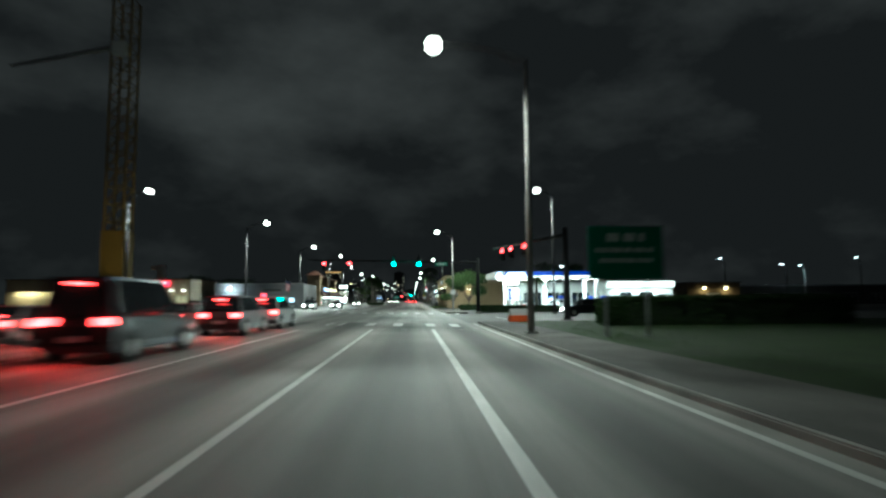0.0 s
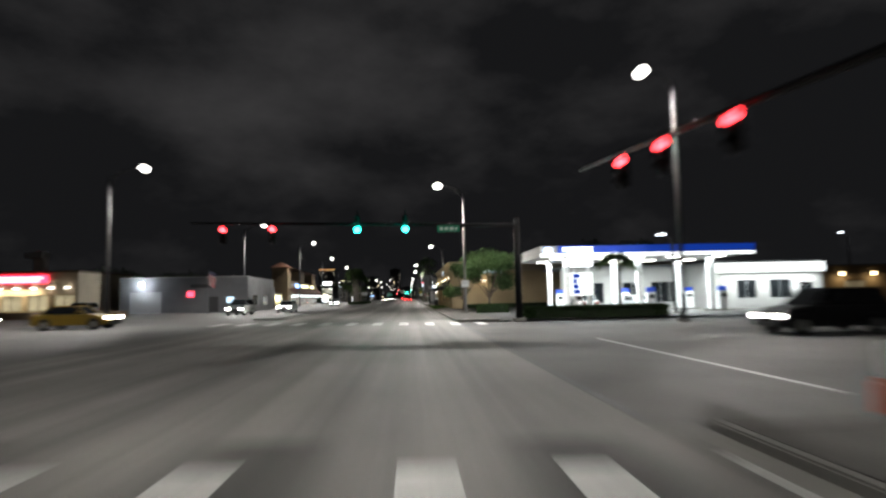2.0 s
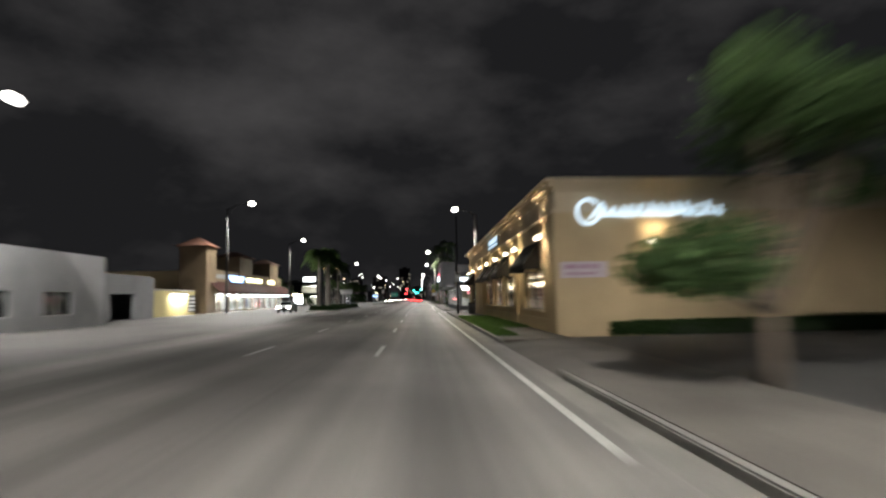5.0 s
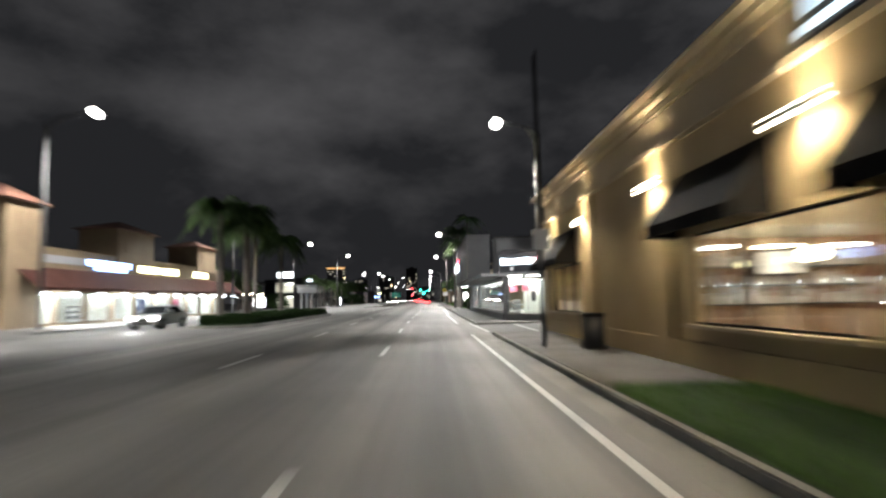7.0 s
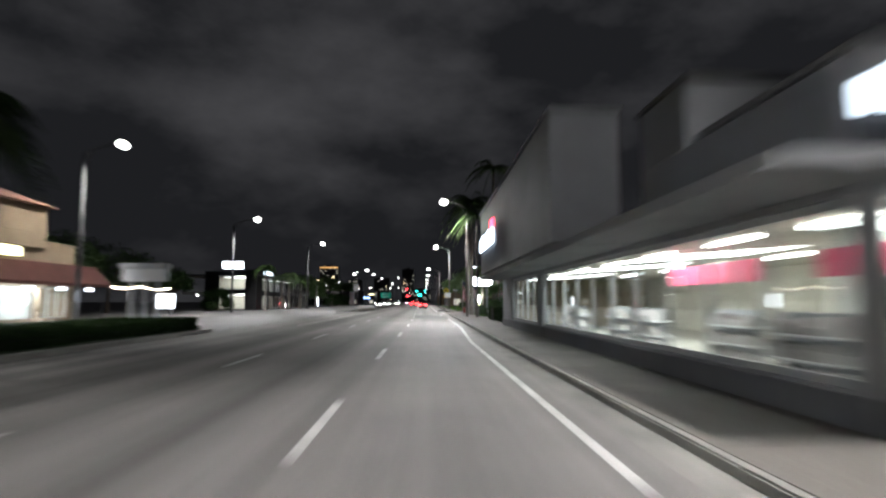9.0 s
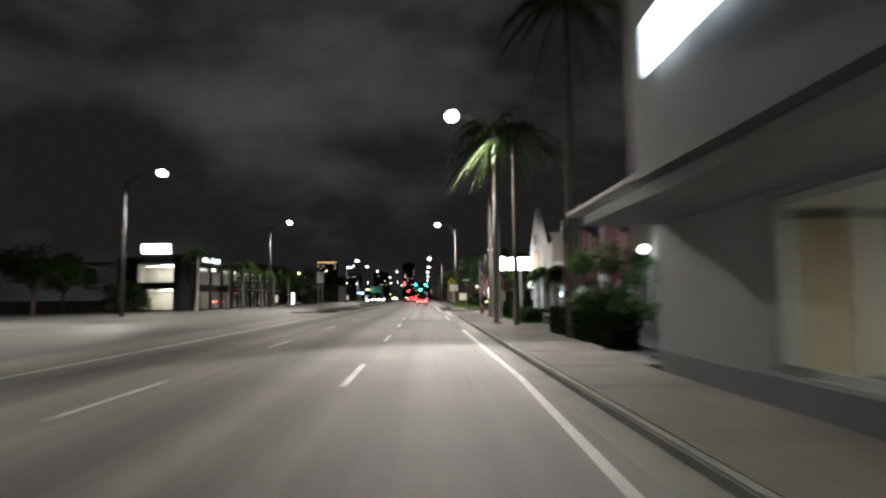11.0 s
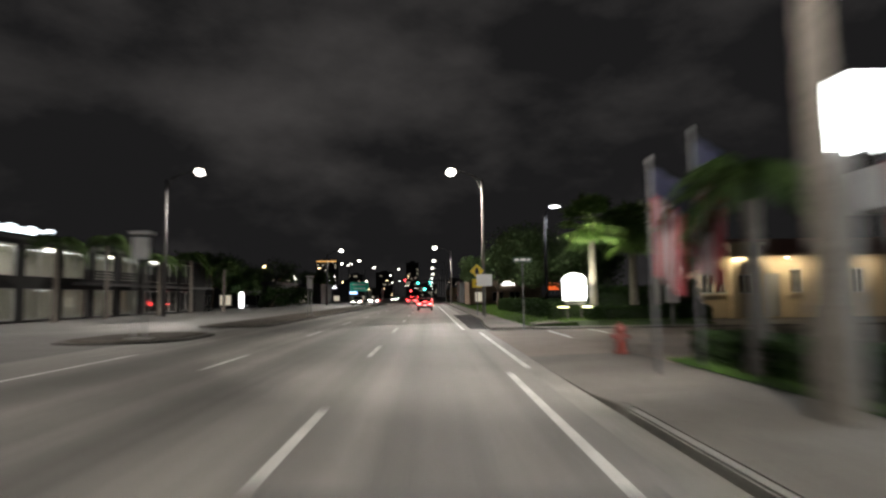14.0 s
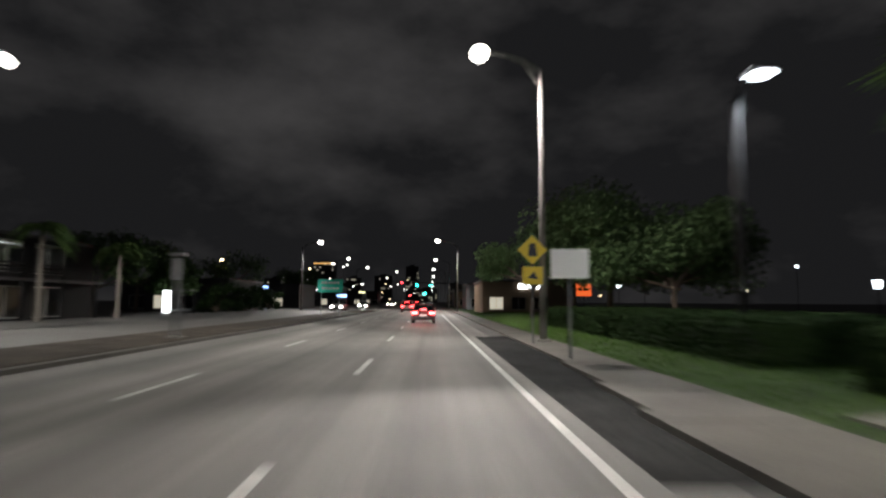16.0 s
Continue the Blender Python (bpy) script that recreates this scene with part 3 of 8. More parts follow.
for c in (110.5, 122.4, 134.1, 145.9, 157.5, 169.0, 179.5, 190.0, 200.6, 211.0, 221.4, 231.7, 242.4, 253.4, 263.2, 274.0, 285.0, 296.0, 307.0, 318.0):
    x = bend(c, ((110, -3.97), (170, -4.0), (181, -3.84), (200, -3.6), (232, -3.6), (243, -3.86), (265, -3.85), (320, -4.0)))
    mark(x - 0.065, x + 0.065, c - 1.6, c + 1.6)
mark(-6.96, -6.84, 200, 244)


# ---------------------------------------------------------------- street furniture
def street_lamp(head, pole_x, colour, lens, lit=True, group="street lamps along the road", pole_mat=POLE, watts=STREET_WATTS, flat=0.31, wings=(1.0, 1.0), thick=0.16, cone=138, foot=0.0):
    """A tall pole with a bracket arm and a flat lamp head. head: the lamp's place; pole_x: where the pole stands; foot: height of its base."""
    hx, hy, hz = head
    t = thing("street_lamp", (pole_x, hy, 0.0), "tall grey street lamp with a lit head on an arm", "street lamp", group)
    d = hx - pole_x
    s = 1 if d > 0 else -1
    w_ = 0.28 + 0.3 * (foot > 1)
    part("base_plate", one(-w_, w_, -w_, w_, foot - (0.0 if foot else 0.1), foot + 0.18, 0.02), KERB, t)
    part("pole", tube(B(), (0, 0, foot + 0.15), (0, 0, hz - 0.75), thick, thick * (0.65 if thick < 0.18 else 0.92), 14), pole_mat, t, smooth=True)
    bm = B()
    pts = [(0, 0, hz - 0.8), (d * 0.25, 0, hz - 0.38), (d * 0.6, 0, hz - 0.08), (d - s * 0.3, 0, hz + 0.05)]
    for a, b in zip(pts, pts[1:]):
        tube(bm, a, b, 0.055, n=10)
    tube(bm, (0, 0, hz - 1.5), (d * 0.3, 0, hz - 0.36), 0.035, n=8)
    part("arm", bm, pole_mat, t)
    h = part("lamp_head", one(d - 0.42, d + 0.42, -0.19, 0.19, hz - 0.03, hz + 0.13, 0.05), SIGN_BACK, t)
    bm = B()
    # Lens swollen past its true size: the glare around it is in the shape.
    bmesh.ops.create_uvsphere(bm, u_segments=14, v_segments=8, radius=1.0, matrix=Matrix.Translation((d, 0, hz - 0.03)) @ Matrix.Diagonal((0.44 if flat > 0.2 else 0.4, 0.36 if flat > 0.2 else 0.22, flat, 1)))
    part("lens", bm, lens, h, "bright lit lens enlarged to take in its glare", smooth=True)
    if lit:
        lamp("street_light", "SPOT", (d, 0, hz - flat - 0.02), watts, colour, 0.22, aim=(d, 0, 0), spot=cone, parent=t)
        for k, share in zip((-1, 1), wings):
            if share:
                lamp("street_light_wing", "SPOT", (d, 0, hz - flat - 0.02), watts * 2.2 * share, colour, 0.22, aim=(d * 1.2, k * 24.0, 0.6), spot=42, parent=t)
    return t


for head, px in (((1.0, 27.0, 14.0), 5.5), ((14.7, 67.3, 14.6), 16.5), ((3.7, 89.2, 12.2), 6.1), ((5.8, 167.65, 13.3), 8.48),
                 ((2.95, 223.7, 12.1), 5.36), ((3.1, 275.8, 12.2), 5.7), ((2.2, 350.0, 12.0), 5.6)):
    street_lamp(head, px, LAMP_COLOUR, LENS, pole_mat=DARK_POLE if px > 16 else POLE, wings=(0.45, 0.8) if head[1] < 30 else (0.6, 0.1) if 160 < head[1] < 175 else (1.0, 0.32) if 85 < head[1] < 95 else (1.0, 1.0),
                foot=3.665 if 160 < head[1] < 175 else 0.0, thick=0.26 if 160 < head[1] < 175 else 0.16, cone=100 if 160 < head[1] < 175 else 162 if 270 < head[1] < 280 else 138,
                watts=STREET_WATTS * (0.8 if 270 < head[1] < 280 else 1.35 if 85 < head[1] < 95 else 1.0))
# Left-hand poles get the dark tone so that they read as unlit.
for head, px in (((-30.2, 67.0, 14.4), -32.5), ((-21.2, 84.3, 13.0), -24.0), ((-21.1, 123.6, 13.1), -24.0), ((-21.0, 168.3, 14.6), -24.2),
                 ((-22.2, 207.8, 13.7), -25.0), ((-21.5, 241.2, 12.65), -24.6), ((-19.5, 279.5, 13.2), -22.4), ((-17.6, 349.8, 11.6), -20.6)):
    street_lamp(head, px, LAMP_COLOUR, LENS, pole_mat=DARK_POLE, watts=STREET_WATTS * (1.4 if 120 < head[1] < 130 or 160 < head[1] < 170 else 1.0))
for i, y in enumerate((400, 440, 520, 620, 760, 960)):
    street_lamp((-20 + 0.4 * (i % 3), y, 12.6), -23.0, LAMP_COLOUR, LENS_FAR, pole_mat=DARK_POLE, lit=y < 330, flat=0.24)
for i, y in enumerate((395, 437, 490, 560, 650, 780, 900)):
    street_lamp((2.2 - 0.3 * (i % 2), y, 12.0), 5.6, LAMP_COLOUR, LENS_FAR, lit=False, flat=0.24)


def traffic_signal(x, y, z, lit_material, lit_slot, group="traffic signals at the crossing", turn=0.0):
    t = thing("traffic_signal", (x, y, z), "black three-lamp traffic signal with one lamp lit", "traffic signal", group, turn)
    part("housing", one(-0.19, 0.19, -0.05, 0.2, -0.62, 0.52, 0.03), BLACK_METAL, t)
    part("hanger", tube(B(), (0, 0.08, 0.5), (0, 0.08, 0.86), 0.04), BLACK_METAL, t)
    for i in range(3):
        zc = 0.32 - 0.36 * i
        bm = B()
        bmesh.ops.create_uvsphere(bm, u_segments=16, v_segments=8, radius=1, matrix=Matrix.Translation((0, -0.06, zc)) @ Matrix.Diagonal((0.22, 0.1, 0.22, 1)))
        part("lamp_lens", bm, lit_material if i == lit_slot else DARK, t, "lit lens" if i == lit_slot else "")
        bm = B()
        prism(bm, [(0.18 * math.cos(a), zc + 0.18 * math.sin(a)) for a in [math.pi * k / 10 for k in range(11)]] +
              [(0.165 * math.cos(a), zc + 0.165 * math.sin(a)) for a in [math.pi * k / 10 for k in range(10, -1, -1)]], -0.3, -0.05, "y")
        part("visor", bm, BLACK_METAL, t)
    return t


def mast_arm(base, tip, z, label, mat_=BLACK_METAL):
    bx, by = base
    tx, ty = tip
    t = thing("signal_mast", (bx, by, 0), label, "signal mast")
    part("base_plate", one(-0.4, 0.4, -0.4, 0.4, -0.1, 0.15, 0.03), KERB, t)
    part("pole", tube(B(), (0, 0, 0.1), (0, 0, z + 0.5), 0.24, 0.19, 16), mat_, t, smooth=True)
    part("cap", tube(B(), (0, 0, z + 0.5), (0, 0, z + 0.58), 0.21, 0.1, 16), mat_, t)
    part("arm", tube(B(), (0, 0, z), (tx - bx, ty - by, z + 0.35), 0.15, 0.07, 14), mat_, t, smooth=True)
    return t


mast_arm((8.3, 74.0), (-13.2, 73.35), 6.45, "black steel signal mast with a long arm over the road")
for x, m_, s in ((0.7, GREEN_LIGHT, 2), (-2.5, GREEN_LIGHT, 2), (-8.1, RED_LIGHT, 0), (-11.3, RED_LIGHT, 0)):
    traffic_signal(x, 73.66, 6.66 if s == 2 else 6.05, m_, s)
lamp("signal_glow", "POINT", (0.7, 72.8, 6.3), 60, (0.0, 1.0, 0.62), 0.15)
lamp("signal_glow", "POINT", (-2.5, 72.8, 6.3), 60, (0.0, 1.0, 0.62), 0.15)
mast_arm((11.5, 43.0), (8.2, 58.5), 6.5, "dark steel signal mast with an arm over the side street", DARK_POLE)
for x, y in ((9.75, 49.9), (9.0, 52.6), (8.55, 54.9)):
    traffic_signal(x, y, 6.0, RED_LIGHT, 0, turn=-60.0)


def bars(bm, x0, x1, z, y, h, rnd, fill=0.72, face=-1):
    """Plain bars in place of writing that cannot be read."""
    x = x0
    while x < x1 - h * 0.4:
        w = h * rnd.uniform(0.5, 1.6)
        box(bm, x, min(x + w, x1), y - 0.006, y + 0.006, z - h / 2, z + h / 2)
        x += w / fill
    return bm


def board_sign(name, at, w, h, z, face, label, rows=(), ink=SIGN_WHITE, legs=(0.0,), leg_r=0.04, thick=0.04, turn=0.0, category="sign"):
    t = thing(name, at, label, category, turn=turn)
    for lx in legs:
        part("post", tube(B(), (lx, 0.06, -0.1), (lx, 0.06, z + h * 0.4), leg_r, n=8), STEEL, t)
    p = part("panel", one(-w / 2, w / 2, -thick / 2, thick / 2, z - h / 2, z + h / 2, 0.01), face, t)
    rnd = random.Random(int(at[1] * 10))
    for i, (dz, hh, frac) in enumerate(rows):
        part("lettering", bars(B(), -w / 2 * frac, w / 2 * frac, z + dz, -thick / 2 - 0.006, hh, rnd), ink, p, "plain bars of lettering")
    return t


# street name blade on the mast, road signs
b = thing("street_name_sign", (3.6, 73.72, 6.25), "green street name sign hung on the signal arm", "sign")
pn = part("panel", one(-0.75, 0.75, -0.02, 0.02, -0.22, 0.22, 0.01), SIGN_GREEN, b)
part("lettering", bars(B(), -0.6, 0.6, 0, -0.026, 0.2, random.Random(5)), SIGN_WHITE, pn, "plain white bars of lettering")
part("bracket", tube(B(), (0, 0.02, 0.2), (0, 0.05, 0.45), 0.03), BLACK_METAL, b)

board_sign("guide_sign", (9.15, 24.4, 0), 3.3, 2.3, 3.65, SIGN_GREEN, "large green road guide sign on two steel posts in the grass",
           rows=((0.65, 0.35, 0.5), (0.1, 0.2, 0.8), (-0.35, 0.2, 0.7)), legs=(-0.9, 0.9), leg_r=0.07)
board_sign("guide_sign", (-8.9, 310, 0.2), 2.5, 1.3, 3.0, SIGN_GREEN_LIT, "green road guide sign on two posts in the traffic island",
           rows=((0.3, 0.2, 0.7), (-0.25, 0.2, 0.65)), legs=(-0.9, 0.9), leg_r=0.06)
ys = board_sign("warning_sign", (5.05, 274.5, 0), 0.001, 0.001, 3.7, SIGN_YELLOW, "yellow diamond warning sign over a small yellow plate", legs=(0.0,))
dia = B()
prism(dia, [(0, 3.12), (0.58, 3.7), (0, 4.28), (-0.58, 3.7)], -0.03, 0.0, "y")
dp = part("diamond", dia, SIGN_YELLOW, ys)
part("symbol", prism(B(), [(-0.18, 3.45), (0.18, 3.45), (0.1, 3.95), (-0.1, 3.95)], -0.045, -0.034, "y"), DARK, dp)
pl = part("plate", one(-0.4, 0.4, -0.03, 0.0, 2.35, 3.05, 0.01), SIGN_YELLOW, ys)
part("arrow", prism(B(), [(-0.2, 2.6), (0.2, 2.55), (0.05, 2.85)], -0.045, -0.034, "y"), DARK, pl)
board_sign("information_sign", (5.1, 268.7, 0), 1.1, 0.85, 2.78, SIGN_WHITE, "white rectangular information sign on a steel post")
board_sign("street_name_sign", (5.9, 256.4, 0), 0.95, 0.26, 3.45, BLADE_GREEN, "dull green street name blade on a thin pole", rows=((0, 0.12, 0.8),))
board_sign("parking_sign", (6.1, 88.95, 0), 0.72, 0.62, 2.85, SIGN_WHITE, "small white plate fixed to a lamp pole", rows=((0.1, 0.1, 0.7),), ink=SIGN_BACK)
board_sign("orange_sign", (27.7, 352.4, 0), 2.6, 2.2, 3.9, ORANGE_GLOW, "glowing orange sign on two legs far behind the lawn", rows=((0, 0.5, 0.7),), ink=DARK, legs=(-0.4, 0.4))

for x, y, h, w, m_ in ((-8.38, 274.0, 3.1, 0.42, SIGN_BACK), (-9.1, 248.5, 3.8, 0.62, SIGN_BACK)):
    t = thing("island_sign", (x, y, 0.29), "narrow sign on two slim posts standing on a traffic island", "sign")
    for k in (-1, 1):
        part("post", tube(B(), (k * w * 0.3, 0, -0.05), (k * w * 0.3, 0, h), 0.05, 0.045, 8), STEEL, t)
    part("board", one(-w / 2, w / 2, -0.07, -0.045, h - 0.95, h - 0.15, 0.01), m_, t)
    part("cap", one(-w / 2 - 0.08, w / 2 + 0.08, -0.16, 0.16, h - 0.06, h + 0.06, 0.02), SIGN_BACK, t)
    part("foot", one(-w / 2 - 0.1, w / 2 + 0.1, -0.18, 0.18, -0.05, 0.06, 0.02), KERB, t)

t = thing("utility_pole", (4.72, 148.5, 0.08), "tall dark utility pole with a small pale plate at the kerb", "pole")
part("shaft", tube(B(), (0, 0, -0.1), (0, 0, 9.6), 0.09, 0.07, 12), DARK_POLE, t, smooth=True)
part("plate", one(-0.26, 0.26, -0.13, -0.1, 3.1, 3.75, 0.01), SIGN_BACK, t, "small grey plate")
for z in (3.15, 3.6):
    part("strap", tube(B(), (0, 0, z), (0, 0, z + 0.05), 0.1, 0.1, 12), STEEL, t)
part("cap", tube(B(), (0, 0, 9.6), (0, 0, 9.68), 0.1, 0.04, 12), STEEL, t)

t = thing("fire_hydrant", (6.4, 243.2, 0.08), "dull red fire hydrant beside the pavement", "hydrant")
part("barrel", tube(B(), (0, 0, 0), (0, 0, 0.62), 0.15, 0.13, 16), RED_PAINT, t, smooth=True)
bm = B(); bmesh.ops.create_uvsphere(bm, u_segments=14, v_segments=8, radius=0.16, matrix=Matrix.Translation((0, 0, 0.64)))
part("bonnet", bm, RED_PAINT, t, smooth=True)
part("flange", tube(B(), (0, 0, 0), (0, 0, 0.06), 0.21), RED_PAINT, t)
for s in (-1, 1):
    part("outlet", tube(B(), (0, 0, 0.45), (0.24 * s, 0, 0.45), 0.065, n=10), RED_PAINT, t)
part("nut", tube(B(), (0, 0, 0.78), (0, 0, 0.86), 0.04, n=6), RED_PAINT, t)

t = thing("road_barrier", (7.7, 42.1, 0.0), "orange and white plastic barrier at the pavement corner", "barrier", turn=12)
part("lower_body", one(-0.75, 0.75, -0.28, 0.28, -0.05, 0.5, 0.06), ORANGE, t)
part("upper_body", one(-0.72, 0.72, -0.16, 0.16, 0.5, 0.98, 0.05), SIGN_WHITE, t)
for s in (-1, 1):
    part("foot", one(0.45 * s - 0.15, 0.45 * s + 0.15, -0.34, 0.34, -0.06, 0.06, 0.02), ORANGE, t)


# ---------------------------------------------------------------- buildings
def facade(bm, axis, at, thick, a0, a1, z0, z1, openings=()):
    """A wall of given thickness with real openings (a0, a1, z0, z1), one closed skin. axis 'x': it stands at x = at and runs along y."""
    us = sorted({a0, a1, *[v for o in openings for v in o[:2]]})
    zs = sorted({z0, z1, *[v for o in openings for v in o[2:]]})
    nu, nz = len(us) - 1, len(zs) - 1

    def solid(i, j):
        if not (0 <= i < nu and 0 <= j < nz):
            return False
        u, z = (us[i] + us[i + 1]) / 2, (zs[j] + zs[j + 1]) / 2
        return not any(o[0] < u < o[1] and o[2] < z < o[3] for o in openings)

    made = {}

    def vert(i, j, k):
        if (i, j, k) not in made:
            d = at + thick * k
            made[i, j, k] = bm.verts.new((d, us[i], zs[j]) if axis == "x" else (us[i], d, zs[j]))
        return made[i, j, k]

    for i in range(nu):
        for j in range(nz):
            if not solid(i, j):
                continue
            for k in (0, 1):
                bm.faces.new((vert(i, j, k), vert(i + 1, j, k), vert(i + 1, j + 1, k), vert(i, j + 1, k)))
            for di, dj, p, q in ((-1, 0, (i, j), (i, j + 1)), (1, 0, (i + 1, j), (i + 1, j + 1)), (0, -1, (i, j), (i + 1, j)), (0, 1, (i, j + 1), (i + 1, j + 1))):
                if not solid(i + di, j + dj):
                    bm.faces.new((vert(*p, 0), vert(*q, 0), vert(*q, 1), vert(*p, 1)))
    return bm


def window(parent, axis, at, a0, a1, z0, z1, panes=1, frame_mat=ALU, glass=None, deep=0.08, inset=0.1, bar=0.05):
    """A window frame with panes in an opening; at: the wall's outer face."""
    s = at + inset

    def bx(bm, p, q, u, v, d0, d1):
        return box(bm, d0, d1, p, q, u, v) if axis == "x" else box(bm, p, q, d0, d1, u, v)
    fr = B()
    bx(fr, a0, a1, z0, z0 + bar, s, s + deep), bx(fr, a0, a1, z1 - bar, z1, s, s + deep)
    for i in range(panes + 1):
        c = a0 + (a1 - a0) * i / panes
        c = min(max(c, a0 + bar / 2), a1 - bar / 2)
        bx(fr, c - bar / 2, c + bar / 2, z0 + bar, z1 - bar, s, s + deep)
    w = part("window_frame", fr, frame_mat, parent)
    for i in range(panes):
        p, q = a0 + (a1 - a0) * i / panes + bar / 2, a0 + (a1 - a0) * (i + 1) / panes - bar / 2
        g = part("pane", bx(B(), p, q, z0 + bar, z1 - bar, s + deep * 0.4, s + deep * 0.55), glass or GLASS, w)
        g.visible_shadow = False
    return w


def awning(parent, x, y0, y1, z0, z1, out, material):
    """A sloped cloth awning on a wall that faces -x."""
    prof = [(x, z1), (x - out, z0 + 0.25), (x - out, z0), (x - out + 0.03, z0), (x - out + 0.03, z0 + 0.23), (x, z1 - 0.05)]
    aw = part("awning", prism(B(), prof, y0, y1, "y"), material, parent, "sloped cloth awning")
    for y in (y0, y1):
        e = 0.02 if y == y0 else -0.02
        part("awning_side", prism(B(), [(x, z1 - 0.06), (x - out + 0.03, z0 + 0.22), (x - out + 0.03, z0), (x, z0)], y, y + e, "y"), material, aw)
    return aw


def wall_light(parent, x, y, z, watts, face="x", colour=(1.0, 0.80, 0.50)):
    """A slim bar held off the wall on two brackets, throwing light up and down it."""
    def bx(u0, u1, d0, d1, z0, z1, bevel=0.0):
        return one(x - d1, x - d0, y + u0, y + u1, z0, z1, bevel=bevel) if face == "x" else one(x + u0, x + u1, y - d1, y - d0, z0, z1, bevel=bevel)
    b_ = part("wall_light", bx(-0.55, 0.55, 0.3, 0.42, z - 0.045, z + 0.045, 0.01), ALU, parent)
    for u in (-0.4, 0.4):
        part("bracket", bx(u - 0.02, u + 0.02, 0.0, 0.3, z - 0.02, z + 0.02), ALU, b_)
    for s in (-1, 1):
        part("tube", bx(-0.5, 0.5, 0.31, 0.41, z + 0.056 * s - 0.01, z + 0.056 * s + 0.01), WARM_TUBE, b_, "lit tube")
        at = (x - 0.36, y, z + 0.08 * s) if face == "x" else (x, y - 0.36, z + 0.08 * s)
        to = (x + 0.1, y, z + 1.1) if s > 0 and face == "x" else (x - 0.3, y, z - 2.6) if face == "x" else (x, y + 0.1, z + (1.1 if s > 0 else -2.6))
        lamp("wall_lamp", "AREA", at, watts * (0.7 if s > 0 else 3.2 if face == "x" else 1.2), colour, aim=to, shape=(0.1, 1.0) if face == "x" else (1.0, 0.1), spread=75 if s > 0 else 160)


def house(name, label, category="building"):
    return thing(name, (0, 0, 0), label, category)


SHOP_WHITE = mat("white partition paint", (0.78, 0.8, 0.74), 0.7, grain=0.05, scale=6, stain=0.08, stain_scale=0.8)
GABLE_WHITE = mat("gable paint", (0.4, 0.395, 0.39), 0.8, grain=0.1, scale=25, stain=0.16, stain_scale=0.4, bump=0.2)
SHOW_WALL = mat("white showroom wall", (0.4, 0.41, 0.42), 0.7, grain=0.08, scale=4, stain=0.12, stain_scale=0.6)
PEACH = mat("peach paint", (0.42, 0.27, 0.15), 0.8, grain=0.1, scale=25, stain=0.15, stain_scale=0.5)


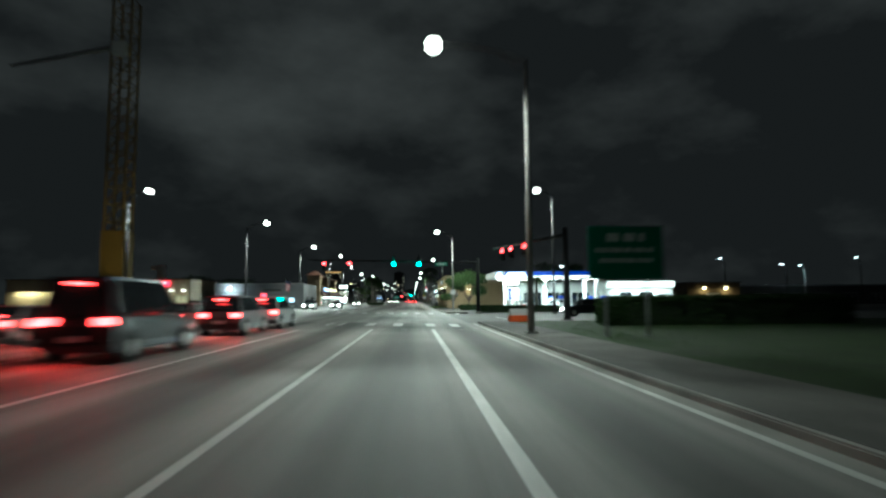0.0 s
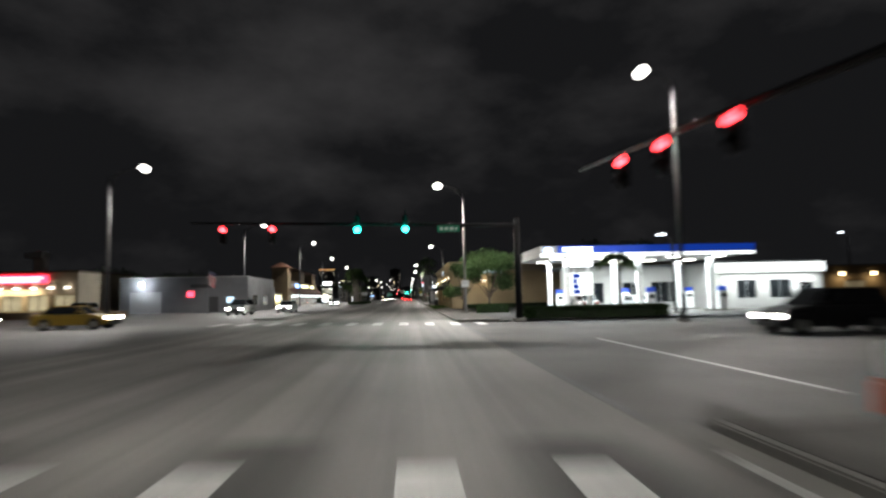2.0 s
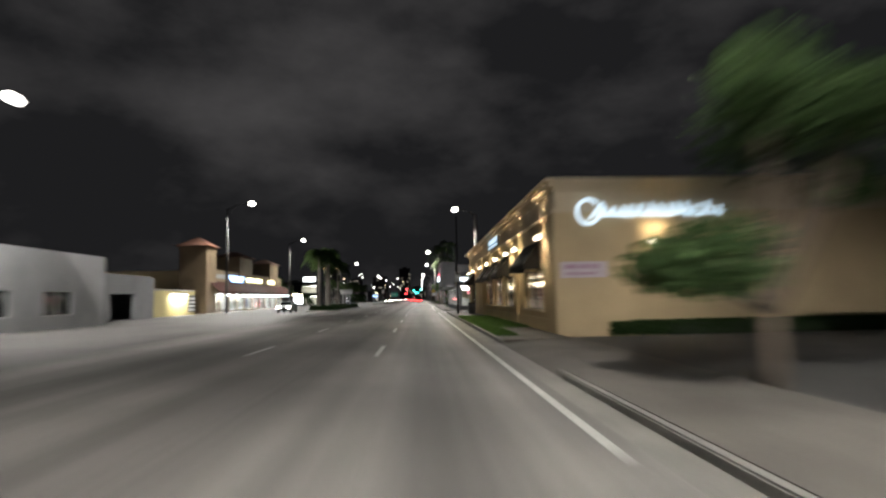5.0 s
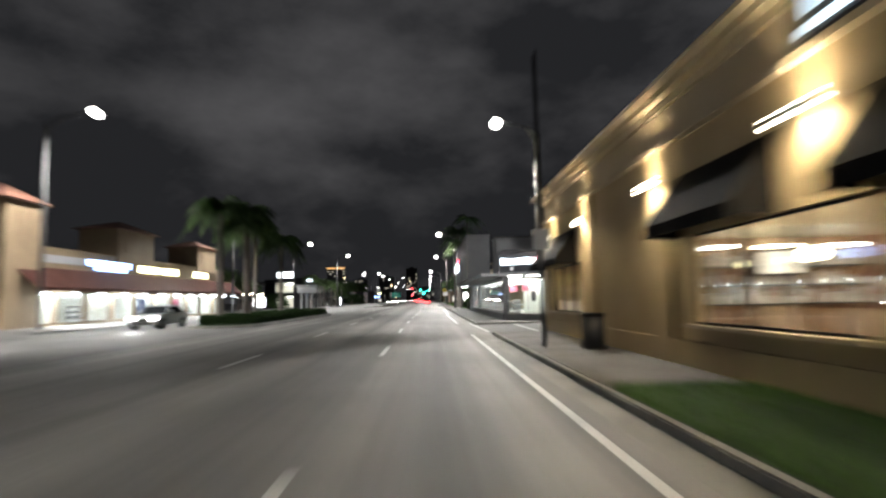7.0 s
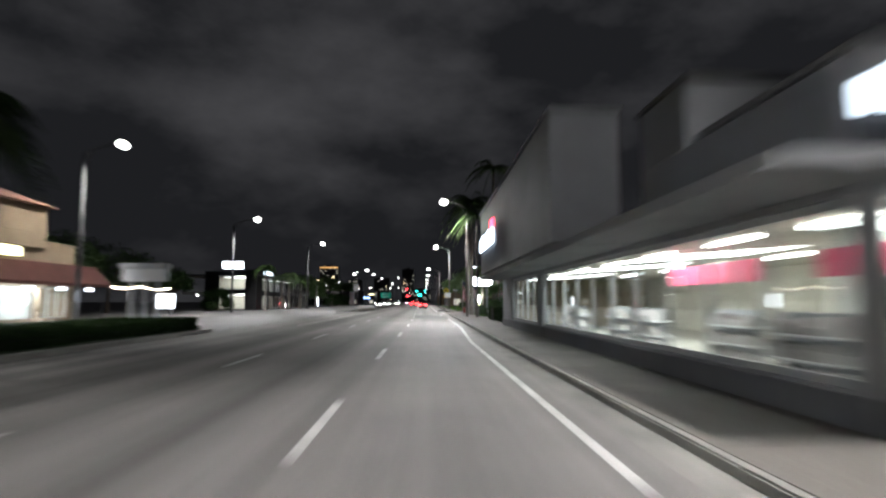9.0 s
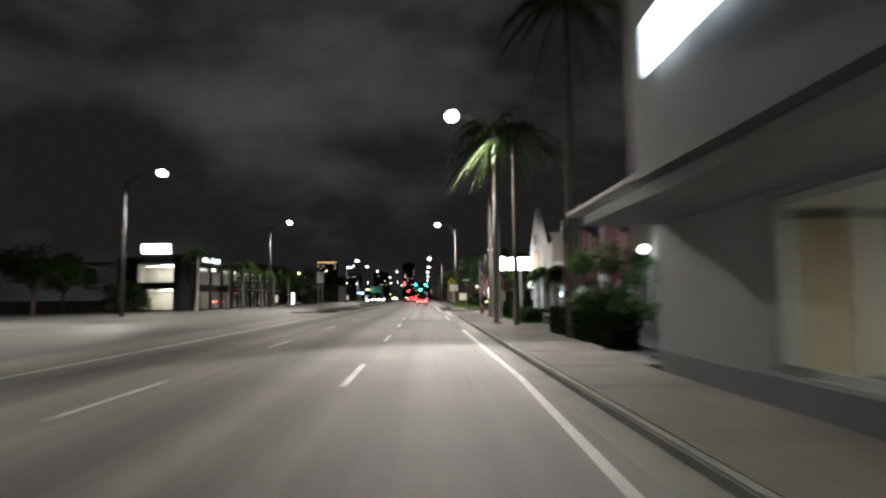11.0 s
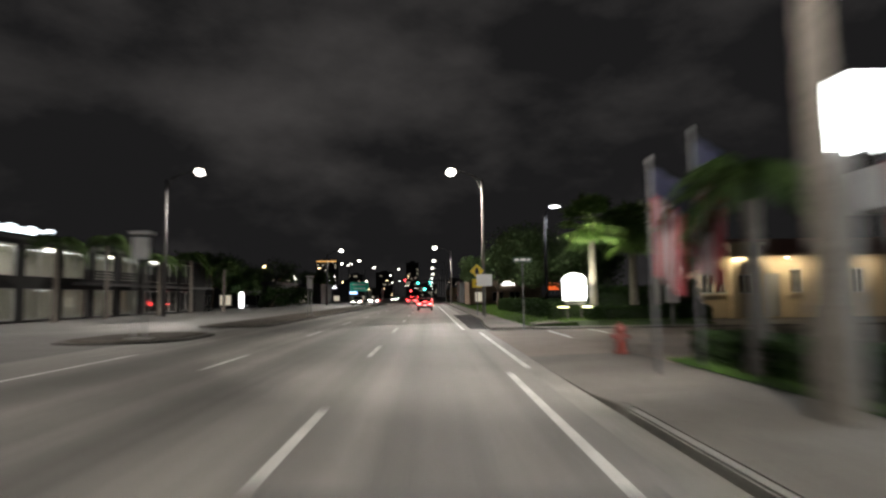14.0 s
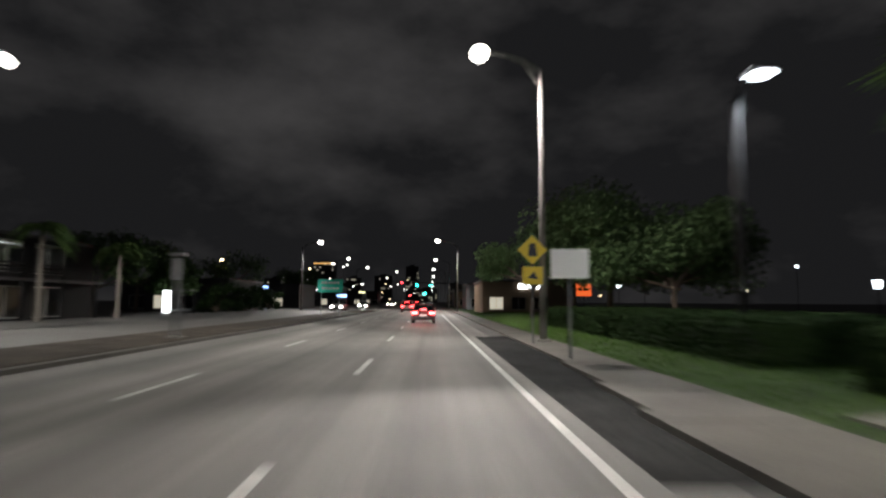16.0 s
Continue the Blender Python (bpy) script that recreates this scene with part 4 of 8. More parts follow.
# -- beige restaurant beside the pavement
def restaurant():
    t = house("restaurant", "beige stucco restaurant with dark awnings and a lit sign")
    X, Y0, Y1, Z = 6.8, 115.5, 157.7, 6.45
    wins = [(118.4, 123.3), (126.6, 131.3), (131.9, 136.6), (137.2, 142.4), (151.4, 156.6)]
    part("wall", facade(B(), "x", X, 0.3, Y0, Y1, -0.05, Z - 0.42, [(a, b_, 1.0, 2.95) for a, b_ in wins]), BEIGE, t)
    part("wall", facade(B(), "y", Y0, 0.3, X + 0.3, 40, -0.05, Z - 0.35), BEIGE, t)
    part("wall", facade(B(), "y", Y1 - 0.3, 0.3, X + 0.3, 40, -0.05, Z - 0.35), BEIGE, t)
    part("wall", facade(B(), "x", 40, 0.3, Y0, Y1, -0.05, Z - 0.35), BEIGE, t)
    part("roof", one(X + 0.3, 40, Y0 + 0.3, Y1 - 0.3, Z - 0.9, Z - 0.7), GREY_WALL, t)
    for z0, z1, o in ((Z - 0.42, Z - 0.24, 0.14), (Z - 0.24, Z - 0.1, 0.36), (Z - 0.1, Z, 0.58)):
        bm = B()
        box(bm, X - o, X + 0.3, Y0 - o, Y1 + o, z0, z1), box(bm, X + 0.3, 40.3, Y0 - o, Y0 + 0.3, z0, z1)
        part("cornice", bm, CREAM, t)
    bm = B()
    box(bm, X - 0.2, X, Y0 - 0.05, Y1, 5.12, 5.25), box(bm, X, 40, Y0 - 0.05, Y0, 5.12, 5.25)
    part("trim_band", bm, CREAM, t)
    bm = B()
    box(bm, X - 0.03, X, Y0 - 0.03, Y1, 5.25, Z - 0.42), box(bm, X, 40, Y0 - 0.03, Y0, 5.25, Z - 0.42)
    part("upper_fascia", bm, CREAM, t)
    part("plinth", one(X - 0.08, X, Y0 - 0.08, Y1, 0.0, 0.62), BEIGE, t)
    for a, b_ in ((115.5, 117.6), (125.2, 126.3), (143.3, 144.4), (149.4, 150.6), (156.85, 157.7)):
        part("pilaster", one(X - 0.12, X, a, b_, 0, 5.12), BEIGE, t)
    for a, b_ in wins:
        window(t, "x", X, a, b_, 1.0, 2.95, 2 if b_ - a < 5 else 3, BLACK_METAL)
        part("window_sill", one(X - 0.14, X, a - 0.1, b_ + 0.1, 0.92, 1.0, 0.01), CREAM, t)
    for a, b_ in ((118.8, 123.3), (128.5, 131.7), (133.6, 137.1), (139.1, 142.8), (152.0, 157.2)):
        awning(t, X, a, b_, 2.9, 4.3, 0.85, AWNING)
    for y in (117.6, 124.2, 127.6, 132.6, 138.1, 143.85, 150.4, 155.8):
        wall_light(t, X - 0.02, y, 4.3, 17)
    for x in (10.95,):
        wall_light(t, x, Y0, 3.8, 12, "y")
    # lit signs: a script on the end wall, a small board on the front
    rnd = random.Random(3)
    bm = B()
    x = 8.6
    for k in range(14):
        a0, a1 = 0.7 + 0.4 * k, 1.1 + 0.4 * k
        tube(bm, (8.15 + 0.48 * math.cos(a0), Y0 - 0.1, 5.12 + 0.52 * math.sin(a0)), (8.15 + 0.48 * math.cos(a1), Y0 - 0.1, 5.12 + 0.52 * math.sin(a1)), 0.07, n=8)
    tube(bm, (8.2, Y0 - 0.1, 4.8), (8.75, Y0 - 0.1, 5.5), 0.06, n=8)
    x = 8.7
    while x < 13.8:
        w, z0, z1 = rnd.uniform(0.3, 0.5), 4.92 - rnd.uniform(0.0, 0.06), 5.3 + rnd.uniform(0.0, 0.22)
        for p, q in (((x, z0), (x + w * 0.3, z1)), ((x + w * 0.3, z1), (x + w * 0.55, z0)), ((x + w * 0.55, z0), (x + w, z0 + 0.2))):
            tube(bm, (p[0], Y0 - 0.1, p[1]), (q[0], Y0 - 0.1, q[1]), 0.055, n=8)
        x += w + 0.02
    part("lit_sign", bm, LETTER_SCRIPT, t, "glowing white script letters as plain shapes")
    sb = part("sign_board", one(X - 0.16, X - 0.02, 132.6, 138.2, 5.3, 6.1, 0.02), DARK, t)
    bm = B()
    for i in range(7):
        box(bm, X - 0.2, X - 0.165, 132.9 + i * 0.72, 133.42 + i * 0.72, 5.68, 6.02)
    box(bm, X - 0.2, X - 0.165, 132.8, 137.9, 5.4, 5.54)
    part("lettering", bm, LETTER_SCRIPT, sb, "glowing plain shapes of lettering")
    bn = part("banner", one(6.9, 8.85, Y0 - 0.04, Y0 - 0.015, 2.38, 3.04), BANNER, t, "pale pink cloth banner on the wall")
    bm = B()
    bars(bm, 7.1, 8.5, 2.84, Y0 - 0.05, 0.17, rnd), bars(bm, 7.15, 8.4, 2.55, Y0 - 0.05, 0.11, rnd)
    part("lettering", bm, BANNER_INK, bn)
    # inside
    part("floor", one(X + 0.3, X + 9, Y0 + 0.3, Y1 - 0.3, -0.02, 0.1), ROOM_FLOOR, t)
    part("ceiling", one(X + 0.3, X + 9, Y0 + 0.3, Y1 - 0.3, 3.3, 3.42), CREAM, t)
    part("back_wall", one(X + 8.6, X + 9, Y0 + 0.3, Y1 - 0.3, 0.1, 3.3), CREAM, t)
    part("wall_panel", one(X + 8.5, X + 8.6, 118, 156, 0.1, 1.3), WOOD, t)
    part("partition", one(X + 0.3, X + 8.6, 144.0, 144.2, 0.1, 3.3), ROOM, t)
    return t


restaurant()
for i, y in enumerate((118.5, 120.8, 127.3, 129.6, 132.6, 135.0, 138.2, 140.8, 152.0)):
    t = thing("dining_table", (8.2 + 0.3 * (i % 2), y, 0.1), "dark wooden dining table inside the restaurant window", "table", "tables in the restaurant")
    part("tabletop", one(-0.4, 0.4, -0.6, 0.6, 0.71, 0.75, 0.01), WOOD, t)
    part("pedestal", tube(B(), (0, 0, 0.03), (0, 0, 0.71), 0.05), BLACK_METAL, t)
    part("foot", one(-0.3, 0.3, -0.3, 0.3, 0, 0.03, 0.01), BLACK_METAL, t)
    for s in (-1, 1):
        c = thing("booth_seat", (8.2 + 0.3 * (i % 2), y + s * 1.0, 0.1), "dark upholstered booth seat beside a table", "seat", "booth seats in the restaurant", 0 if s > 0 else 180)
        part("seat", one(-0.5, 0.5, -0.3, 0.3, 0.0, 0.45, 0.04), WOOD, c)
        part("backrest", one(-0.5, 0.5, 0.14, 0.3, 0.45, 1.25, 0.05), BROWN_WALL, c)
for y in (118.6, 121.2, 128.2, 130.4, 133.6, 136.0, 139.0, 141.5, 152.3):
    t = thing("pendant_lamp", (8.9, y, 3.3), "warm lit pendant lamp over the tables", "pendant lamp", "pendant lamps in the restaurant")
    part("cord", tube(B(), (0, 0, 0), (0, 0, -0.75), 0.012, n=6), BLACK_METAL, t)
    bm = B(); bmesh.ops.create_uvsphere(bm, u_segments=14, v_segments=8, radius=0.16, matrix=Matrix.Translation((0, 0, -0.88)))
    part("globe", bm, WARM_TUBE, t, "lit glass globe", smooth=True)
for y in (120.0, 122.4, 127.6, 130.2, 132.8, 135.4, 138.2, 141.0, 151.4, 154.0):
    t = thing("ceiling_panel_lamp", (10.6, y, 3.3), "square warm ceiling lamp inside the restaurant", "ceiling lamp", "ceiling lamps in the restaurant")
    part("housing", one(-0.45, 0.45, -0.45, 0.45, -0.07, 0.0, 0.01), ALU, t)
    lamp("room_lamp", "AREA", (10.6, y, 3.2), 125, (1.0, 0.84, 0.6), aim=(10.6, y, 0), shape=(0.8, 0.8))
for i, y in enumerate((119.8, 127.2, 128.9, 131.0, 133.2, 134.6, 136.9, 138.7, 140.6, 152.8, 154.4)):
    t = thing("hanging_lantern", (12.2 + 0.5 * (i % 3), y, 3.3), "small glowing paper lantern inside the restaurant", "lantern", "lanterns in the restaurant")
    part("cord", tube(B(), (0, 0, 0), (0, 0, -0.45), 0.01, n=6), BLACK_METAL, t)
    part("shade", tube(B(), (0, 0, -0.75), (0, 0, -0.45), 0.12, 0.09, 12), (PAPER_LAMP, WARM_TUBE, PAPER_LAMP, SCREEN)[i % 4], t, "glowing shade")
for i, (y, w, m_) in enumerate(((130.0, 0.55, SCREEN), (135.2, 0.4, NEON_ORANGE), (139.4, 0.5, SCREEN), (141.4, 0.3, NEON_RED), (153.2, 0.5, SCREEN))):
    t = thing("wall_screen", (15.3, y, 2.1), "lit screen on the restaurant's back wall", "screen", "screens in the restaurant")
    part("panel", one(-0.06, 0.05, -w, w, -0.4, 0.4, 0.01), BLACK_METAL, t)
    part("picture", one(-0.075, -0.065, -w + 0.05, w - 0.05, -0.35, 0.35), m_, t)
for i in range(14):
    y = 119.6 + 1.75 * i
    t = thing("bottle_shelf", (14.6, y, 0.1), "dark shelf of bottles and boxes along the restaurant's back wall", "shelf", "shelves in the restaurant")
    part("back_panel", one(0.2, 0.26, -0.8, 0.8, 0, 2.4, 0.01), WOOD, t)
    for k in range(3):
        part("shelf_board", one(-0.15, 0.2, -0.8, 0.8, 1.2 + 0.42 * k, 1.23 + 0.42 * k), DARK, t)
        bm = B()
        rnd = random.Random(i * 13 + k)
        for j in range(11):
            yy = -0.76 + 0.14 * j
            if rnd.random() < 0.85:
                box(bm, -0.1, 0.02, yy, yy + rnd.uniform(0.06, 0.12), 1.235 + 0.42 * k, 1.235 + 0.42 * k + rnd.uniform(0.12, 0.34))
        part("goods", bm, GOODS, t, "mixed bottles and boxes")
for i in range(5):
    x = 7.9 + 1.55 * i
    t = thing("cross_shelf", (x, 143.7, 0.1), "wooden shelf of bottles and framed boards on the restaurant's inner wall", "shelf", "shelves on the inner wall")
    part("back_panel", one(-0.74, 0.74, 0.18, 0.24, 0, 2.9, 0.01), (WOOD, BROWN_WALL, WOOD, RED_PAINT, BROWN_WALL)[i], t)
    part("cupboard", one(-0.72, 0.72, -0.2, 0.18, 0, 0.95, 0.02), WOOD, t)
    for k in range(3):
        part("shelf_board", one(-0.72, 0.72, -0.12, 0.18, 1.25 + 0.45 * k, 1.28 + 0.45 * k), DARK, t)
        bm = B()
        rnd = random.Random(i * 17 + k)
        for j in range(10):
            xx = -0.68 + 0.14 * j
            if rnd.random() < 0.85:
                box(bm, xx, xx + rnd.uniform(0.06, 0.11), -0.08, 0.06, 1.285 + 0.45 * k, 1.285 + 0.45 * k + rnd.uniform(0.12, 0.36))
        part("goods", bm, GOODS, t, "mixed bottles and boxes")
    part("shelf_lamp", one(-0.5, 0.5, -0.14, -0.1, 2.62, 2.67), WARM_TUBE if i % 2 else SHOP_TUBE, t, "slim lit lamp bar")
t = thing("menu_screen", (9.4, 143.4, 2.35), "lit pale menu screen hung inside the restaurant", "screen")
part("panel", one(-0.5, 0.5, 0, 0.06, -0.3, 0.3, 0.01), BLACK_METAL, t)
part("picture", one(-0.46, 0.46, -0.012, -0.004, -0.26, 0.26), FAR_WINDOW, t)
t = thing("bar_counter", (12.6, 134.6, 0.1), "dark wooden bar counter with bottles inside the restaurant", "counter")
part("front", one(-0.3, 0.3, -7.6, 7.6, 0, 1.05, 0.02), WOOD, t)
part("worktop", one(-0.4, 0.4, -7.7, 7.7, 1.05, 1.1, 0.01), DARK, t)
t = thing("glass_rack", (12.4, 134.8, 3.3), "long hanging glass rack with a lit edge over the bar", "rack")
part("shelf_board", one(-0.3, 0.3, -7.4, 7.4, -1.1, -1.04, 0.01), WOOD, t)
part("light_strip", one(-0.32, -0.3, -7.4, 7.4, -1.09, -1.05), STORE_WHITE, t, "thin glowing white strip")
for y in (-7.0, -3.5, 0.0, 3.5, 7.0):
    part("rod", tube(B(), (0, y, -1.05), (0, y, 0.0), 0.02, n=8), BLACK_METAL, t)
rnd = random.Random(5)
for i in range(40):
    y = -7.2 + 0.36 * i
    part("glass", tube(B(), (rnd.uniform(-0.15, 0.15), y, -1.04), (0, y, -1.04 + rnd.uniform(0.14, 0.26)), 0.05, 0.06, 8), GOODS, t)
t = thing("red_sign", (11.2, 133.6, 3.3), "glowing red sign hung inside the restaurant", "sign")
part("panel", one(-0.5, 0.5, -0.05, 0.05, -0.85, -0.25, 0.01), NEON_RED, t)
for x in (-0.4, 0.4):
    part("cord", tube(B(), (x, 0, -0.26), (x, 0, 0.0), 0.012, n=6), BLACK_METAL, t)
for i in range(6):
    t = thing("wall_picture", (15.38, 119 + i * 4.2, 1.9), "framed picture on the restaurant's back wall", "picture", "pictures in the restaurant")
    part("frame", one(-0.05, 0.02, -0.6, 0.6, -0.4, 0.4, 0.01), WOOD, t)
    part("canvas", one(-0.06, -0.052, -0.52, 0.52, -0.33, 0.33), CREAM, t)

t = thing("litter_bin", (6.0, 147.4, 0.08), "dark round litter bin against the wall", "bin")
part("body", tube(B(), (0, 0, 0), (0, 0, 0.95), 0.34, 0.36, 18), DARK, t, smooth=True)
part("rim", tube(B(), (0, 0, 0.95), (0, 0, 1.06), 0.39, 0.34, 18), BLACK_METAL, t)


# -- white corner shop with a glass front and an overhanging block
def corner_shop():
    t = house("corner_shop", "white corner shop with a long glass front and canopy")
    X, Y0, Y1 = 6.3, 170.5, 203.0
    part("wall", facade(B(), "x", X, 0.3, Y0, Y1, -0.05, 3.2, [(170.8, 190.0, 0.55, 3.0), (191.0, 199.0, 0.55, 3.0)]), GREY_WALL, t)
    part("wall", facade(B(), "y", Y1 - 0.3, 0.3, X + 0.3, 30, -0.05, 5.2), CREAM, t)
    window(t, "x", X, 170.8, 190.0, 0.55, 3.0, 10, SIGN_BACK, bar=0.12)
    window(t, "x", X, 191.0, 199.0, 0.55, 3.0, 5, SIGN_BACK, bar=0.12)
    part("plinth", one(X - 0.06, X, Y0 - 0.06, Y1, 0.0, 0.5), SLATE_WALL, t)
    part("canopy", one(4.7, X, Y0 - 0.9, 178.2, 3.12, 3.32, 0.02), GREY_WALL, t)
    part("soffit", one(4.7, X, 178.2, Y1, 3.1, 3.3), GREY_WALL, t)
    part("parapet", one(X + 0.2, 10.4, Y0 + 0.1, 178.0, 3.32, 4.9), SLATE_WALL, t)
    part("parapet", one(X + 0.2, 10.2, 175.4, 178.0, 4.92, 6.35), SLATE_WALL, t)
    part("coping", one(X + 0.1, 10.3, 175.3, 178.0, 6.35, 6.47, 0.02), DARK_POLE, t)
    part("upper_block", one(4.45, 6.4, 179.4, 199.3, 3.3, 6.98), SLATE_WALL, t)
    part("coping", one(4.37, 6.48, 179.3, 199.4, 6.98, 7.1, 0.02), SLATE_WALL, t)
    part("coping", one(X + 0.1, 10.5, Y0, 174.78, 4.9, 5.02, 0.02), DARK_POLE, t)
    part("roof", one(X + 0.3, 30, Y0 + 0.3, Y1 - 0.3, 3.2, 3.3), SLATE_WALL, t)
    for i in range(5):
        part("letter", one(4.26, 4.38, 192.0 + i * 1.3, 193.0 + i * 1.3, 4.55, 5.3 + 0.1 * (i % 2), 0.03), LETTER_WHITE, t, "glowing white letter as a plain shape")
    part("sign_accent", one(4.26, 4.38, 191.9, 192.8, 5.4, 5.8, 0.03), NEON_RED, t)
    part("floor", one(X + 0.3, 20, Y0 + 0.3, 200, 0.0, 0.12), ROOM_FLOOR, t)
    part("ceiling", one(X + 0.3, 20, Y0 + 0.3, 200, 3.02, 3.1), ROOM, t)
    part("back_wall", one(15.0, 15.3, Y0 + 0.3, 200, 0.12, 3.02), ROOM, t)
    part("rear_wall", one(10.9, 15.0, 176.0, 176.2, 0.12, 3.02), ROOM, t)
    part("counter", one(11.6, 14.4, 174.4, 175.0, 0.12, 1.05, 0.02), BANNER, t)
    for i, y in enumerate((172.5, 176, 180, 184, 188, 193)):
        part("ceiling_tube", one(7.6, 7.75, y - 0.9, y + 0.9, 2.93, 3.0), SHOP_TUBE, t, "lit ceiling tube")
        part("ceiling_tube", one(11.4, 11.55, y - 0.9, y + 0.9, 2.93, 3.0), SHOP_TUBE, t, "lit ceiling tube")
    lamp("room_lamp", "AREA", (9.6, 172.2, 2.88), 170, (0.97, 1.0, 0.92), aim=(9.6, 172.2, 0), shape=(4, 1.6))
    for y in (179, 185, 193):
        lamp("room_lamp", "AREA", (8.4, y, 2.88), 360, (0.97, 1.0, 0.92), aim=(8.6, y, 0), shape=(3, 4))
    for a, b_ in ((171.2, 174.0), (176.0, 180.5)):
        part("hanging_board", one(8.2, 8.26, a, b_, 2.1, 2.6), PINK_BOARD, t, "pink hanging board")
    return t


corner_shop()
for i, (x, y) in enumerate(((7.6, 173.4), (8.4, 177.2), (7.8, 181.0), (8.3, 185.0), (7.7, 188.4), (8.4, 193.0), (8.0, 197.0))):
    t = thing("display_shelf", (x, y, 0.12), "waist-high shop shelf filled with goods behind the glass", "shelf", "shelves in the corner shop")
    part("back_panel", one(-0.03, 0.03, -0.9, 0.9, 0, 1.35, 0.01), SIGN_BACK, t)
    for k in range(3):
        s = part("shelf_board", one(-0.35, 0.35, -0.9, 0.9, 0.1 + 0.42 * k, 0.13 + 0.42 * k), SIGN_WHITE, t)
        bm = B()
        rnd = random.Random(i * 10 + k)
        for j in range(12):
            yy = -0.85 + j * 0.145
            h = rnd.uniform(0.12, 0.32)
            box(bm, -0.3, -0.06, yy, yy + 0.12, 0.135 + 0.42 * k, 0.135 + 0.42 * k + h)
        part("goods", bm, GOODS, s, "mixed packs of goods")

# -- the shop's slanted front along the side street, with its canopy and lit sign
def shop_annex():
    t = thing("shop_annex", (6.45, 170.45, 0), "slanted glazed shop annex with a canopy and a glowing sign", "building", turn=-27.8)
    part("wall", facade(B(), "y", 0, 0.28, 0.05, 12.0, -0.05, 3.12, [(0.2, 4.4, 0.5, 3.0)]), GREY_WALL, t)
    # Thin sheet of darker grey over the wall right of the glass.
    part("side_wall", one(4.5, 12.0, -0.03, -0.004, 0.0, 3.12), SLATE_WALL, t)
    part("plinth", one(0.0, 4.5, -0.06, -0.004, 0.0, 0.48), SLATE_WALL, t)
    window(t, "y", 0, 0.2, 4.4, 0.5, 3.0, 3, ALU)
    part("canopy", prism(B(), [(-0.35, -0.95), (3.2, -1.75), (4.9, -1.75), (12.0, -0.3), (12.0, 0.27), (-0.35, 0.0)], 3.13, 3.33, "z"), GREY_WALL, t)
    for x in (0.9, 2.3, 3.6):
        part("soffit_tube", one(x - 0.45, x + 0.45, -0.62, -0.5, 3.07, 3.12), SHOP_TUBE, t, "lit tube under the canopy")
    part("sign_fascia", prism(B(), [(-0.3, -0.3), (3.0, -0.7), (4.9, -1.2), (4.9, -0.9), (3.0, -0.4), (-0.3, 0.0)], 3.34, 4.7, "z"), DARK, t)
    part("fascia_ledge", prism(B(), [(2.7, -1.72), (4.2, -1.72), (4.2, -1.25), (2.7, -0.72)], 3.34, 3.66, "z"), DARK_POLE, t)
    rnd = random.Random(8)
    x = -0.12
    while x < 2.3:
        w = rnd.uniform(0.22, 0.34)
        y = -0.42 - 0.12 * x
        part("letter", one(x, x + w, y - 0.1, y, 3.9, 4.26 + rnd.uniform(0, 0.12), 0.03), LETTER_WHITE, t, "glowing white letter as a plain shape")
        x += w + 0.04
    part("sign_accent", prism(B(), [(2.45, 4.2), (2.95, 4.52), (2.8, 4.1)], -0.86, -0.76, "y"), NEON_RED, t)
    part("globe_lamp", tube(B(), (0.75, -0.62, 3.62), (0.75, -0.56, 3.62), 0.13, 0.13, 16), SIGN_BACK, t, "round grey plate")
    wedge = [(0.1, 0.3), (11.9, 0.3), (11.9, 5.9), (0.3, 0.35)]
    part("roof", prism(B(), wedge, 3.14, 3.3, "z"), SLATE_WALL, t)
    part("ceiling", prism(B(), wedge, 3.02, 3.1, "z"), ROOM, t)
    part("floor", prism(B(), wedge, 0.0, 0.115, "z"), ROOM_FLOOR, t)
    iw = part("inner_wall", one(0.25, 2.3, 3.3, 5.2, 0.13, 3.0), SHOP_WHITE, t, "white partition room inside the shop")
    part("hatch", one(0.85, 1.2, 3.24, 3.29, 1.35, 2.1, 0.01), DARK, iw)
    part("door_leaf", one(1.35, 2.1, 3.25, 3.29, 0.14, 2.3, 0.01), SHOP_WHITE, iw)
    part("poster", one(2.4, 3.0, 3.9, 3.96, 1.5, 2.4), ORANGE, t, "orange poster")
    part("counter", one(2.5, 5.2, 2.6, 3.1, 0.13, 1.05, 0.02), BANNER, t)
    part("counter_front", one(2.5, 3.2, 2.52, 2.59, 0.2, 0.95, 0.01), ORANGE, t)


shop_annex()
t = thing("wall_screen", (11.76, 172.17, 2.05), "lit pale blue screen inside the shop window", "screen", turn=-27.8)
part("panel", one(-0.8, 0.75, 0, 0.06, -0.4, 0.5, 0.01), BLACK_METAL, t)
part("picture", one(-0.75, 0.7, -0.012, -0.004, -0.35, 0.45), SCREEN, t)
for i in range(3):
    part("menu_bar", one(-0.7 + 0.48 * i, -0.3 + 0.48 * i, -0.02, -0.013, -0.25 + 0.1 * i, 0.05 + 0.12 * i), BANNER, t)
part("hanger", one(-0.05, 0.05, 0.01, 0.05, 0.5, 0.97), BLACK_METAL, t)


